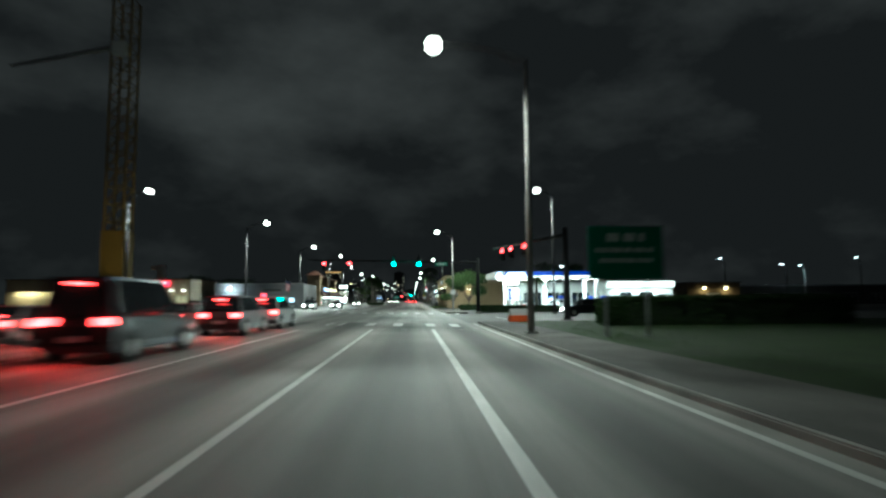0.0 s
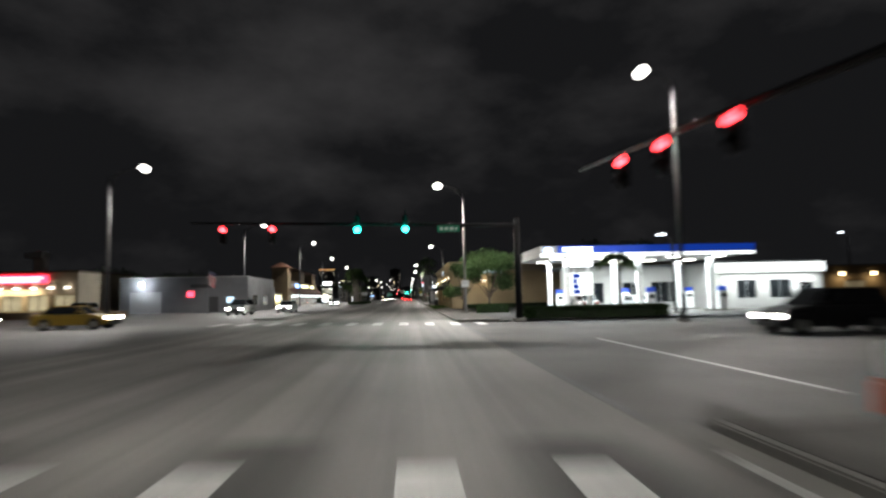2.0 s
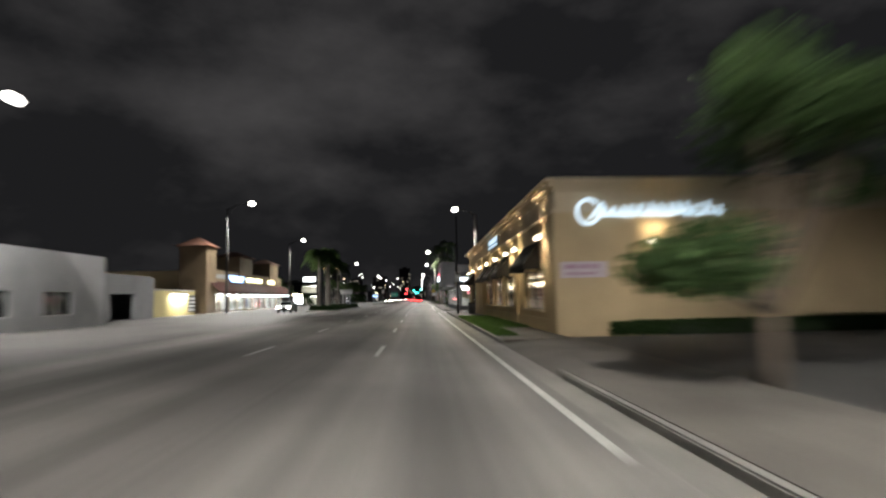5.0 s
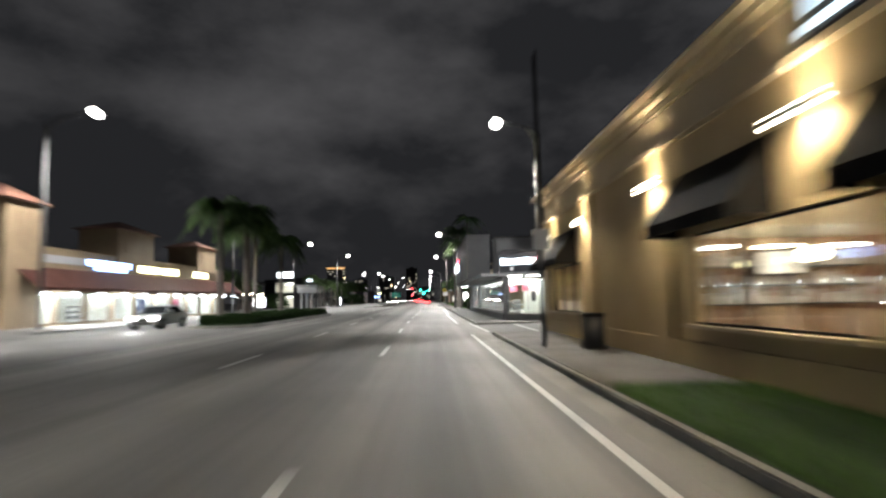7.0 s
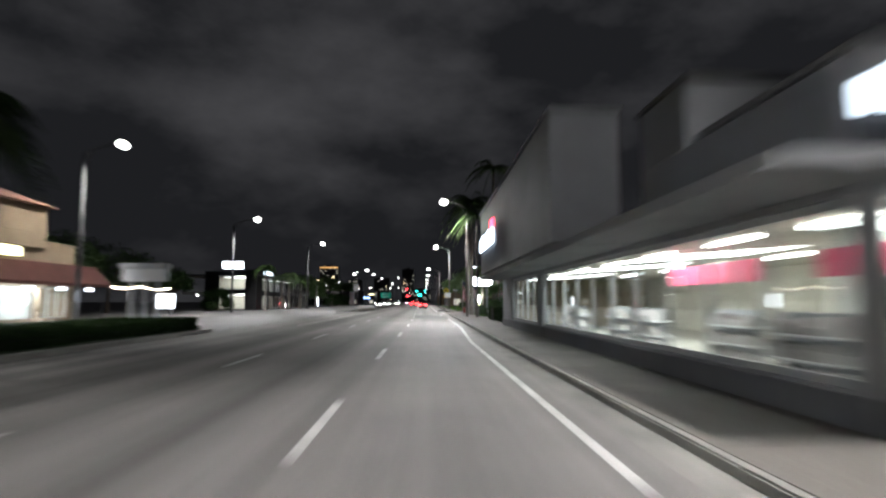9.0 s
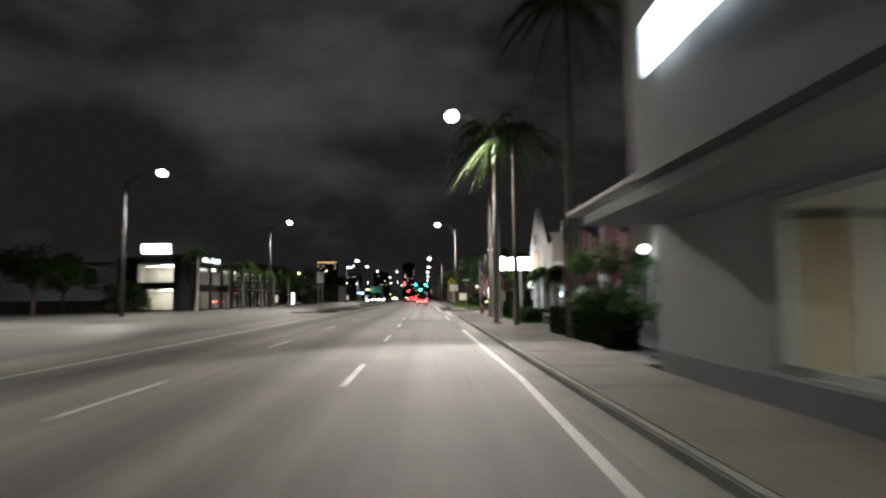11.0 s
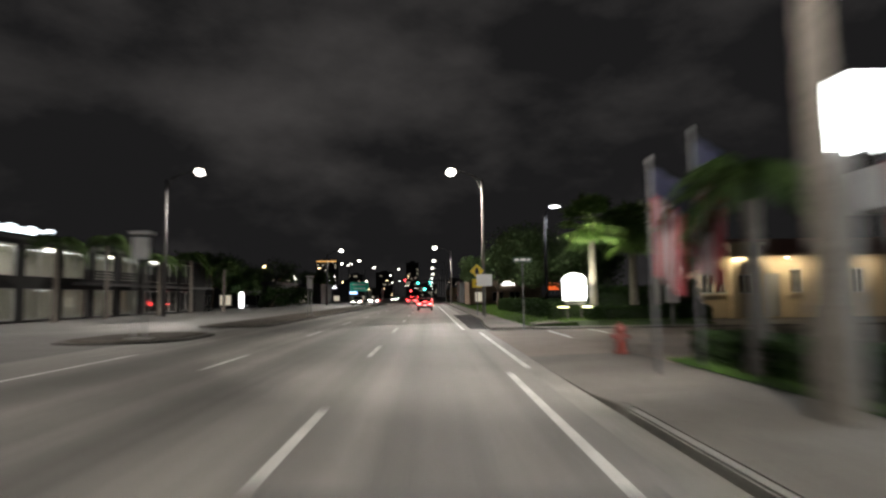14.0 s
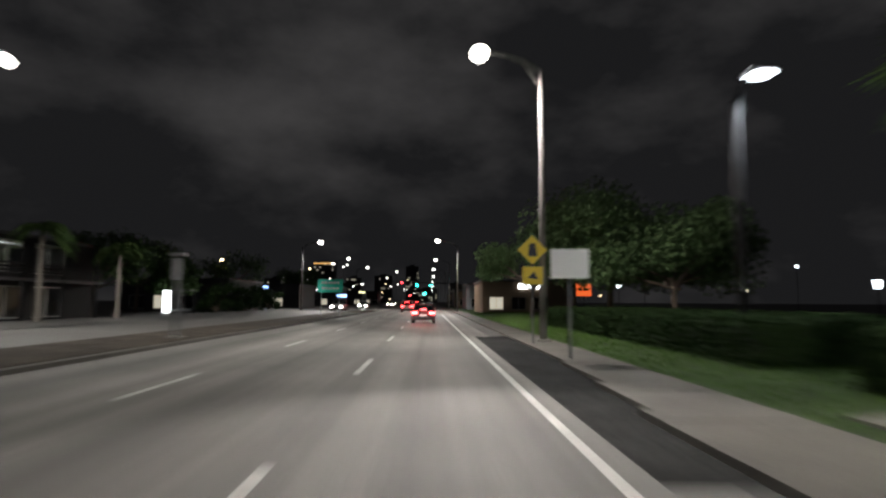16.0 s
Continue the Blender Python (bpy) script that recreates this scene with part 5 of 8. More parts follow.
# -- low wing behind the corner shop, with a bright wall lamp
def low_wing():
    t = house("low_wing", "low pale wing with bright wall lamps under a porch roof")
    X = 9.4
    part("wall", facade(B(), "y", 211.0, 0.3, X, 30, -0.05, 4.4), PALE_STUCCO, t)
    part("wall", facade(B(), "x", X, 0.3, 203.0, 211.0, -0.05, 4.4, [(208.2, 210.2, 2.05, 2.65)]), PALE_STUCCO, t)
    window(t, "x", X, 208.2, 210.2, 2.05, 2.65, 2, ALU, GLASS_DARK)
    part("eave_board", one(6.4, X + 0.3, 202.9, 211.2, 4.4, 4.56, 0.02), PALE_STUCCO, t)
    part("upper_wall", one(9.7, 30, 195.0, 207.8, 4.56, 6.1), PALE_STUCCO, t)
    part("coping", one(9.5, 30.2, 194.8, 208.0, 6.1, 6.3, 0.02), BROWN_WALL, t)
    part("roof", one(X + 0.3, 30, 202.9, 211.2, 4.4, 4.56, 0.02), PALE_STUCCO, t)
    part("lower_band", one(X - 0.05, X, 203.0, 211.0, -0.05, 1.9), WHITE_WALL, t)
    part("ledge", one(X - 0.14, X, 203.0, 211.0, 1.9, 1.99, 0.01), WHITE_WALL, t)
    for y, z, r, watts in ((207.5, 2.66, 0.24, 120), (211.3, 3.25, 0.17, 40)):
        w = part("wall_lamp", one(X - 0.12, X, y - 0.12, y + 0.12, z + 0.1, z + 0.35, 0.02), BLACK_METAL, t)
        bm = B(); bmesh.ops.create_uvsphere(bm, u_segments=14, v_segments=8, radius=r, matrix=Matrix.Translation((X - 0.24, y, z)))
        part("lens", bm, LENS_COLD, w, "bright lit globe", smooth=True)
        lamp("wall_lamp_light", "POINT", (X - 0.5, y, z - 0.05), watts, (0.8, 0.9, 1.0), 0.15)


low_wing()


# -- arcade with a pointed gable, and its totem sign
def arcade():
    t = house("showroom", "pale car showroom with a tall pointed gable and lit glass fronts")
    X = 13.2
    # glazed bay that stands forward under the gable
    front = [(230.9, 233.0, 0.7, 3.35), (233.3, 235.7, 0.7, 3.35)]
    side = [(10.4, 12.6, 0.7, 3.35)]
    part("wall", facade(B(), "x", 9.8, 0.3, 230.4, 236.4, -0.05, 5.2, front), GABLE_WHITE, t)
    part("wall", facade(B(), "y", 230.4, 0.3, 10.1, X + 0.35, -0.05, 5.85, side), PALE_STUCCO, t)
    part("wall", facade(B(), "y", 236.1, 0.3, 10.1, 30, -0.05, 5.2), GABLE_WHITE, t)
    for o in front:
        window(t, "x", 9.8, *o, 4, DARK_POLE, bar=0.07)
    for o in side:
        window(t, "y", 230.4, *o, 4, DARK_POLE, bar=0.07)
    part("coping", one(9.98, X + 0.45, 230.3, 230.8, 5.85, 5.97, 0.02), SLATE_WALL, t)
    part("canopy_band", one(10.12, X, 230.1, 230.39, 3.5, 3.95, 0.02), GABLE_WHITE, t)
    part("soffit_tube", one(10.5, 12.4, 230.2, 230.3, 3.42, 3.48), WARM_TUBE, t, "lit tube under the band")
    part("roof", one(10.1, 30, 230.7, 236.1, 5.2, 5.35), GREY_WALL, t)
    part("gable", prism(B(), [(230.5, 3.42), (235.3, 3.42), (235.3, 5.2), (232.9, 8.0), (230.5, 5.2)], 9.45, 9.79, "x"), GABLE_WHITE, t)
    gp = part("gable_panel", prism(B(), [(231.6, 3.5), (234.2, 3.5), (234.2, 4.6), (232.9, 5.1), (231.6, 4.6)], 9.39, 9.44, "x"), PEACH, t, "peach-coloured panel")
    part("emblem", one(9.36, 9.39, 232.4, 233.4, 5.35, 5.65, 0.02), SLATE_WALL, gp)
    part("emblem_top", one(9.36, 9.39, 232.4, 233.4, 5.72, 6.0, 0.02), BROWN_WALL, gp)
    # long front set back behind the car park
    ops = [(218.3, 221.8, 0.4, 3.3), (222.4, 225.9, 0.4, 3.3), (226.5, 230.0, 0.4, 3.3)]
    part("wall", facade(B(), "x", X, 0.35, 217, 230.38, -0.05, 4.0, ops), PALE_STUCCO, t)
    part("wall", facade(B(), "y", 217, 0.3, X + 0.35, 30, -0.05, 6.2), WHITE_WALL, t)
    for o in ops:
        window(t, "x", X, *o, 3, ALU)
    part("fascia", one(X - 0.6, X + 0.4, 217, 230.38, 4.0, 6.45, 0.03), PALE_STUCCO, t)
    part("fascia_stripe", one(X - 0.63, X - 0.6, 217, 230.37, 4.1, 4.28), BROWN_WALL, t)
    part("coping", one(X - 0.68, X + 0.5, 216.9, 230.28, 6.45, 6.58, 0.02), SLATE_WALL, t)
    em = part("emblem", tube(B(), (X - 0.6, 228.0, 5.35), (X - 0.66, 228.0, 5.35), 0.42, n=20), SLATE_WALL, t, "round dull blue emblem")
    part("emblem_top", one(X - 0.7, X - 0.662, 227.65, 228.35, 5.3, 5.42), BROWN_WALL, em)
    part("roof", one(X + 0.4, 30, 217.3, 230.38, 5.9, 6.1), GREY_WALL, t)
    for y in (222.1, 226.2):
        part("column", one(X - 0.55, X - 0.2, y - 0.18, y + 0.18, -0.05, 4.0, 0.02), BROWN_WALL if y < 225 else SLATE_WALL, t)
    for y in (228.4,):
        part("soffit_tube", one(X - 0.4, X - 0.3, y - 0.8, y + 0.8, 3.9, 3.97), SHOP_TUBE, t, "lit tube under the fascia")
        lamp("soffit_light", "AREA", (X - 0.35, y, 3.86), 24, (0.86, 0.94, 1.0), aim=(X - 0.9, y, 0), shape=(0.2, 3.0))
    for y in (222.1, 226.2):
        part("partition", one(X + 0.36, 18.6, y - 0.08, y + 0.08, 0.35, 3.7), SLATE_WALL, t)
    # low end with a canopy
    part("canopy", one(10.1, 12.0, 236.42, 239.6, 3.3, 4.15, 0.03), GABLE_WHITE, t)
    part("wall", facade(B(), "x", 11.6, 0.35, 236.42, 240.0, -0.05, 3.28, [(237.3, 239.3, 0.62, 3.0)]), GABLE_WHITE, t)
    part("wall", facade(B(), "y", 239.7, 0.3, 11.96, 30, -0.05, 3.98), GABLE_WHITE, t)
    part("roof", one(12.02, 30, 236.42, 240.0, 4.0, 4.14), GREY_WALL, t)
    window(t, "x", 11.6, 237.3, 239.3, 0.62, 3.0, 3, ALU)
    lamp("room_lamp", "AREA", (13.2, 238.2, 3.6), 120, (0.8, 0.91, 1.0), aim=(12.5, 238.2, 0), shape=(2, 2))
    # inside
    part("floor", one(X + 0.35, 19, 217.3, 230.4, 0, 0.35), ROOM_FLOOR, t)
    part("floor", one(10.1, 19, 230.7, 236.1, 0, 0.58), ROOM_FLOOR, t)
    part("back_wall", one(18.6, 18.9, 217.3, 236.1, 0.0, 3.8), SHOW_WALL, t)
    part("ceiling", one(X + 0.35, 19, 217.3, 230.4, 3.7, 3.85), ROOM, t)
    part("ceiling", one(10.1, 19, 230.7, 236.1, 3.7, 3.85), ROOM, t)
    for x, y in ((11.4, 231.8), (11.4, 234.6), (15.0, 220), (15.0, 224.2), (15.0, 228.2)):
        part("ceiling_tube", one(x - 0.1, x + 0.1, y - 0.9, y + 0.9, 3.6, 3.68), SHOP_TUBE, t, "lit ceiling tube")
        lamp("room_lamp", "AREA", (x, y, 3.5), 240 if x < 12 else (90, 330, 170)[int((y - 219) / 4)], (0.66, 0.83, 1.0), aim=(x, y, 0), shape=(2, 2.4))


arcade()
for y in (220.2, 222.9):
    t = thing("display_shelf", (17.2, y, 0.35), "pale shelf standing at the back of the showroom", "shelf", "shelves in the showroom")
    part("back_panel", one(-0.03, 0.03, -0.7, 0.7, 0, 1.6, 0.01), SIGN_BACK, t)
    for k in range(3):
        part("shelf_board", one(-0.35, 0.3, -0.7, 0.7, 0.2 + 0.45 * k, 0.23 + 0.45 * k), SIGN_WHITE, t)

t = thing("totem_sign", (8.55, 235.3, 0.05), "tall pylon sign with two glowing white boxes", "sign")
for x in (-1.55, 0.1):
    part("post", one(x - 0.1, x + 0.1, -0.1, 0.1, -0.05, 3.7, 0.01), STEEL, t)
part("sign_box", one(-0.86, 1.18, -0.18, 0.18, 3.58, 4.5, 0.04), TOTEM_WHITE, t, "glowing white sign box")
part("sign_box", one(-1.88, -1.1, -0.18, 0.18, 3.58, 4.56, 0.04), TOTEM_WHITE, t, "glowing white sign box")
lamp("sign_light", "AREA", (8.4, 235.0, 4.2), 60, (0.92, 0.97, 1.0), aim=(8.6, 200, 2.2), shape=(3.0, 0.8))


def flag(x, y, z, seed, drop=3.0, wide=0.7):
    """A slim pole with a limp flag: a dark blue canton at the top, striped folds below."""
    t = thing("flag_pole", (x, y, 0.05), "slim pole with a limp striped flag", "flag", "flags beside the road")
    part("pole", tube(B(), (0, 0, 0), (0, 0, z), 0.04, 0.025, 10), STEEL, t, smooth=True)
    part("finial", tube(B(), (0, 0, z), (0, 0, z + 0.1), 0.05, 0.02, 10), STEEL, t)
    rnd = random.Random(seed)
    ph = rnd.uniform(0, 6)

    def drape(u0, u1, v0, v1, material):
        bm = B()
        cols = []
        n = max(2, int((u1 - u0) * 14))
        for i in range(n + 1):
            u = u0 + (u1 - u0) * i / n
            col = []
            for k in range(7):
                v = v0 + (v1 - v0) * k / 6
                w = 0.11 * math.sin(u * 15 + ph + v * 1.3) * (0.4 + 0.6 * v)
                col.append(bm.verts.new((0.05 + u * wide * (1 - 0.25 * v), w, z - 0.12 - v * drop - u * 0.45)))
            cols.append(col)
        for p, q in zip(cols, cols[1:]):
            for k in range(6):
                bm.faces.new((p[k], q[k], q[k + 1], p[k + 1]))
        bmesh.ops.solidify(bm, geom=bm.faces[:], thickness=0.008)
        part("flag_cloth", bm, material, t, smooth=True)
    drape(0.0, 1.0, 0.0, 0.26, FLAG_BLUE)
    for i in range(7):
        drape(i / 7, (i + 1) / 7, 0.26, 1.0, FLAG_WHITE if i % 2 else FLAG_RED)


flag(5.9, 239.4, 4.4, 1, 2.3), flag(7.1, 240.0, 5.2, 2, 3.0), flag(6.8, 234.2, 3.7, 3, 1.3, 0.5), flag(-22.9, 105.0, 5.5, 7, 1.8, 0.9)
for i, (x, y, z) in enumerate(((7.75, 217.6, 5.0), (7.55, 213.9, 5.2), (7.5, 210.4, 5.0))):
    flag(x, y, z, 10 + i, 3.0, 0.8)


# -- petrol station at the crossing
def petrol_station():
    t = house("petrol_canopy", "white petrol station canopy with a blue lit fascia and bright lamps")
    x0, x1, y0, y1 = 11.6, 29.6, 81.5, 91.5
    part("roof", one(x0, x1, y0, y1, 4.75, 5.35), WHITE_WALL, t)
    bm = B()
    box(bm, x0 + 1.4, x1 + 0.03, y0 - 0.05, y0 - 0.004, 4.98, 5.6)
    part("fascia", bm, BLUE_SIGN, t, "glowing blue fascia band")
    part("fascia", one(x0 - 0.05, x0 - 0.004, y0, y1, 4.75, 5.6), WHITE_WALL, t)
    part("fascia", one(x0 - 0.05, x0 + 1.4, y0 - 0.05, y0 - 0.004, 4.75, 5.6), WHITE_WALL, t)
    part("fascia_edge", one(x0, x1, y0 - 0.06, y0 - 0.004, 4.72, 4.97), STORE_WHITE, t, "lit white lower edge")
    sb = part("sign_board", one(x0 + 1.7, x0 + 4.6, y0 - 0.12, y0 - 0.06, 5.08, 5.52, 0.02), BLUE_SIGN, t)
    rnd = random.Random(4)
    bm = B()
    x = x0 + 1.8
    while x < x0 + 4.3:
        w = rnd.uniform(0.22, 0.34)
        box(bm, x, x + w, y0 - 0.16, y0 - 0.125, 5.14, 5.46, 0.02)
        x += w + 0.05
    part("lettering", bm, LETTER_WHITE, sb, "glowing white letters as plain shapes")
    part("emblem", one(x0 + 0.3, x0 + 0.9, y0 - 0.1, y0 - 0.055, 4.95, 5.45, 0.04), LETTER_BLUE, t)
    for x in (14.2, 20.5, 26.8):
        for y in (83.5, 89.5):
            part("column", one(x - 0.2, x + 0.2, y - 0.2, y + 0.2, -0.05, 4.75, 0.02), SIGN_WHITE, t)
    for x in (13.5, 17.3, 20.5, 23.8, 27.6):
        for y in (83.8, 89.0):
            part("canopy_lamp", one(x - 0.45, x + 0.45, y - 0.45, y + 0.45, 4.67, 4.745, 0.02), SHOP_TUBE, t, "bright square canopy lamp")
    for x in (15.5, 20.5, 25.5):
        lamp("canopy_light", "AREA", (x, 86.4, 4.6), 2300, (0.93, 1.0, 0.97), aim=(x, 86.4, 0), shape=(4.5, 7))
    for i, x in enumerate((14.2, 20.5, 26.8)):
        for y in (83.5, 89.5):
            p = thing("fuel_pump", (x + 0.95, y, 0.16), "white and blue fuel pump on a raised island", "fuel pump", "fuel pumps under the canopy")
            part("cabinet", one(-0.35, 0.35, -0.25, 0.25, 0, 1.55, 0.03), SIGN_WHITE, p)
            part("top_sign", one(-0.35, 0.35, -0.15, 0.15, 1.55, 1.95, 0.02), BLUE_SIGN, p)
            part("display", one(-0.22, 0.22, -0.27, -0.254, 1.0, 1.35), DARK, p)
            part("hose", tube(B(), (0.38, -0.05, 0.5), (0.42, -0.05, 1.3), 0.03, n=8), RUBBER, p)
            isl = thing("pump_island", (x + 0.4, y, 0.0), "low concrete island under the pumps", "kerb", "pump islands")
            part("kerb_block", one(-1.3, 1.5, -0.5, 0.5, -0.02, 0.16, 0.04), KERB, isl)
    s = house("petrol_shop", "white brightly lit petrol station shop with dark windows")
    ops = [(32.0, 34.0, 0.9, 2.7), (35.2, 37.4, 0.9, 2.7), (38.2, 39.6, 0.0, 2.4)]
    part("wall", facade(B(), "y", 88.5, 0.3, 30.2, 40.5, -0.05, 4.4, ops), WHITE_WALL, s)
    part("wall", facade(B(), "x", 40.2, 0.3, 88.8, 102, -0.05, 4.4), WHITE_WALL, s)
    part("wall", facade(B(), "y", 94.0, 0.3, 16.5, 30.2, -0.05, 4.4, [(18, 21, 0.6, 2.8), (22, 25, 0.2, 2.8), (26, 29, 0.6, 2.8)]), WHITE_WALL, s)
    part("wall", facade(B(), "x", 30.2, 0.3, 88.8, 94.0, -0.05, 4.4), WHITE_WALL, s)
    part("roof", one(16.5, 40.5, 94.0, 102, 4.3, 4.5), GREY_WALL, s)
    part("roof", one(30.2, 40.5, 88.5, 94.0, 4.3, 4.5), GREY_WALL, s)
    part("fascia", one(30.0, 40.7, 88.3, 88.46, 3.4, 4.3, 0.02), STORE_WHITE, s, "lit white fascia band")
    for a, b_, z0, z1 in ops:
        window(s, "y", 88.5, a, b_, z0, z1, 2, ALU, GLASS_DARK)
    for a, b_, z0, z1 in ((18, 21, 0.6, 2.8), (22, 25, 0.2, 2.8), (26, 29, 0.6, 2.8)):
        window(s, "y", 94.0, a, b_, z0, z1, 3, ALU, GLASS_DARK)
    lamp("shop_front_light", "AREA", (35.3, 87.6, 3.35), 1100, (0.95, 1.0, 0.97), aim=(35.3, 87.2, 0), shape=(9, 0.5))
    # price totem
    p = thing("price_totem", (13.06, 75.4, 0.0), "tall white price sign of the petrol station, brightly lit", "sign")
    part("plinth", one(-0.8, 0.8, -0.25, 0.25, -0.05, 0.55, 0.02), BROWN_WALL, p)
    part("sign_box", one(-0.78, 0.78, -0.2, 0.2, 3.6, 4.95, 0.05), WHITE_SIGN, p, "glowing white sign box")
    lb = part("price_box", one(-0.72, 0.72, -0.18, 0.18, 1.6, 3.15, 0.03), STORE_WHITE, p)
    for x in (-0.55, 0.55):
        part("leg", one(x - 0.12, x + 0.12, -0.12, 0.12, 0.5, 3.5), SIGN_WHITE, p)
    for k in range(4):
        part("price_strip", one(-0.68, -0.1 - 0.1 * (k % 3), -0.2, -0.184, 1.66 + 0.37 * k, 1.98 + 0.37 * k), BLUE_SIGN, lb)
    part("emblem", one(-0.5, 0.5, -0.225, -0.204, 3.95, 4.5, 0.02), STORE_WHITE, p)
    lamp("totem_light", "AREA", (12.8, 75.0, 3.5), 160, (0.95, 1.0, 1.0), aim=(12.8, 40, 2.0), shape=(1.8, 3.0))


petrol_station()
for x, y, z in ((21.5, 79.0, 6.2), (62.0, 112.0, 9.5), (72.0, 108.0, 8.0), (84.0, 120.0, 8.5), (95.0, 118.0, 10.0)):
    street_lamp((x - 0.9, y, z), x, (0.9, 0.95, 1.0), LENS_COLD, lit=80 < x < 90, group="car park lamps", pole_mat=DARK_POLE, watts=9000, flat=0.08, wings=(0, 0), cone=100)
# Added hall, none known here; near-black walls keep it dim under the lamp.
t = house("added_hall", "long low dark hall added beyond a lit car park", "building")
part("wall", facade(B(), "y", 128, 0.4, 52, 120, 0, 4.2, [(56 + 7 * i, 60 + 7 * i, 0.6, 2.6) for i in range(8)]), DARK_POLE, t)
for i in range(8):
    window(t, "y", 128, 56 + 7 * i, 60 + 7 * i, 0.6, 2.6, 3, ALU, GLASS_DARK)
part("roof", one(51.5, 120.5, 127.6, 140, 4.2, 4.5), GREY_WALL, t)
structure("car_park", strip(B(), [44, 80, 120], [0.0, 0.0, 0.0], 92, 127), CONCRETE, "pale concrete car park")


# -- left side: low white workshop, annex, diner with a red sign
def left_blocks():
    t = house("workshop", "low white-grey flat-roofed workshop with a lamp over its shutter")
    # Front wall in a darker grey than the two side walls.
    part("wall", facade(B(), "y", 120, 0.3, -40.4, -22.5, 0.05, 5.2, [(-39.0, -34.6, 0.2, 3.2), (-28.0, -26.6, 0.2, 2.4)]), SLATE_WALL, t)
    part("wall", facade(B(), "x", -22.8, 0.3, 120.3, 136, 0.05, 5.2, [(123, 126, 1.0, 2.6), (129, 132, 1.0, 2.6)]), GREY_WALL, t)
    part("wall", facade(B(), "x", -40.4, 0.3, 120.3, 136, 0.05, 5.2), GREY_WALL, t)
    part("coping", one(-40.5, -22.4, 119.9, 120.35, 5.2, 5.3), WHITE_WALL, t)
    part("roof", one(-40.1, -22.8, 120.3, 136, 4.8, 4.95), GREY_WALL, t)
    sh = part("shutter", one(-39.0, -34.6, 120.2, 120.24, 0.2, 3.2), SIGN_BACK, t)
    for i in range(12):
        part("slat", one(-39.0, -34.6, 120.12, 120.19, 0.2 + 0.25 * i, 0.43 + 0.25 * i), SIGN_BACK, sh)
    part("door", one(-28.0, -26.6, 120.1, 120.16, 0.2, 2.4, 0.01), DARK, t)
    for a, b_ in ((123, 126), (129, 132)):
        w = window(t, "x", -22.8, a, b_, 1.0, 2.6, 2, ALU, GLASS_DARK)
    w = part("wall_lamp", one(-37.4, -37.0, 119.75, 120.0, 4.3, 4.6, 0.03), BLACK_METAL, t)
    bm = B(); bmesh.ops.create_uvsphere(bm, u_segments=12, v_segments=8, radius=0.3, matrix=Matrix.Translation((-37.2, 119.7, 4.3)))
    part("lens", bm, LENS_COLD, w, "bright lit globe", smooth=True)
    lamp("wall_lamp_light", "POINT", (-37.2, 119.2, 4.2), 700, (0.92, 0.96, 1.0), 0.2)
    for i, (a, m_) in enumerate(((-31.0, NEON_RED), (-25.4, SCREEN))):
        part("window_sign", one(a, a + 1.0, 119.9, 119.98, 2.4 - 0.9 * i, 3.2 - 0.9 * i, 0.02), m_, t, "small glowing sign")
    part("notice", one(-30.5, -27.0, 119.92, 119.99, 3.7, 4.2), DARK, t)

    a_ = house("annex", "long grey flat-roofed annex with an open dark bay")
    part("wall", facade(B(), "x", -26.2, 0.3, 136, 151.5, 0.05, 4.25, [(143.2, 147.6, 0.1, 2.6)]), SLATE_WALL, a_)
    part("wall", facade(B(), "y", 151.2, 0.3, -44, -26.2, 0.05, 4.25), SLATE_WALL, a_)
    part("wall", facade(B(), "y", 136, 0.3, -44, -26.2, 4.25, 4.3), SLATE_WALL, a_)
    part("roof", one(-44, -26.2, 136, 151.5, 4.25, 4.4), SLATE_WALL, a_)
    part("bay_back", one(-33, -32.7, 142, 149, 0.05, 3.4), BROWN_WALL, a_)
    part("band", one(-26.28, -26.2, 136, 151.5, 2.9, 3.0), SLATE_WALL, a_)

    d_ = house("diner", "low beige diner with a glowing red sign over its windows")
    ops = [(-60 + 3.4 * i, -57.4 + 3.4 * i, 0.9, 3.0) for i in range(5)]
    part("wall", facade(B(), "y", 115, 0.3, -78, -43.4, 0.05, 6.0, ops), CREAM, d_)
    part("wall", facade(B(), "x", -43.7, 0.3, 115.3, 130, 0.05, 6.0), CREAM, d_)
    part("roof", one(-78.2, -43.2, 114.8, 130, 6.0, 6.25, 0.02), BROWN_WALL, d_)
    for o in ops:
        window(d_, "y", 115, o[0], o[1], 0.9, 3.0, 2, BLACK_METAL)
    part("floor", one(-62, -43.7, 115.3, 121, 0, 0.15), ROOM_FLOOR, d_)
    part("back_wall", one(-62, -43.7, 121, 121.3, 0.15, 3.4), ROOM, d_)
    part("ceiling", one(-62, -43.7, 115.3, 121, 3.4, 3.5), ROOM, d_)
    lamp("room_lamp", "AREA", (-53, 118, 3.3), 900, (1.0, 0.85, 0.6), aim=(-53, 118, 0), shape=(14, 4))
    sg = part("red_sign", one(-54.0, -47.2, 114.7, 114.95, 4.6, 5.7, 0.04), NEON_RED, d_, "glowing red sign")
    bm = B()
    bars(bm, -53.4, -47.8, 5.3, 114.66, 0.34, random.Random(2)), bars(bm, -53.2, -48.2, 4.9, 114.66, 0.22, random.Random(6))
    part("lettering", bm, LETTER_WHITE, sg, "plain glowing bars of lettering")
    part("orange_sign", one(-63.5, -59.8, 114.8, 114.95, 3.2, 3.8, 0.02), NEON_ORANGE, d_, "glowing orange sign")
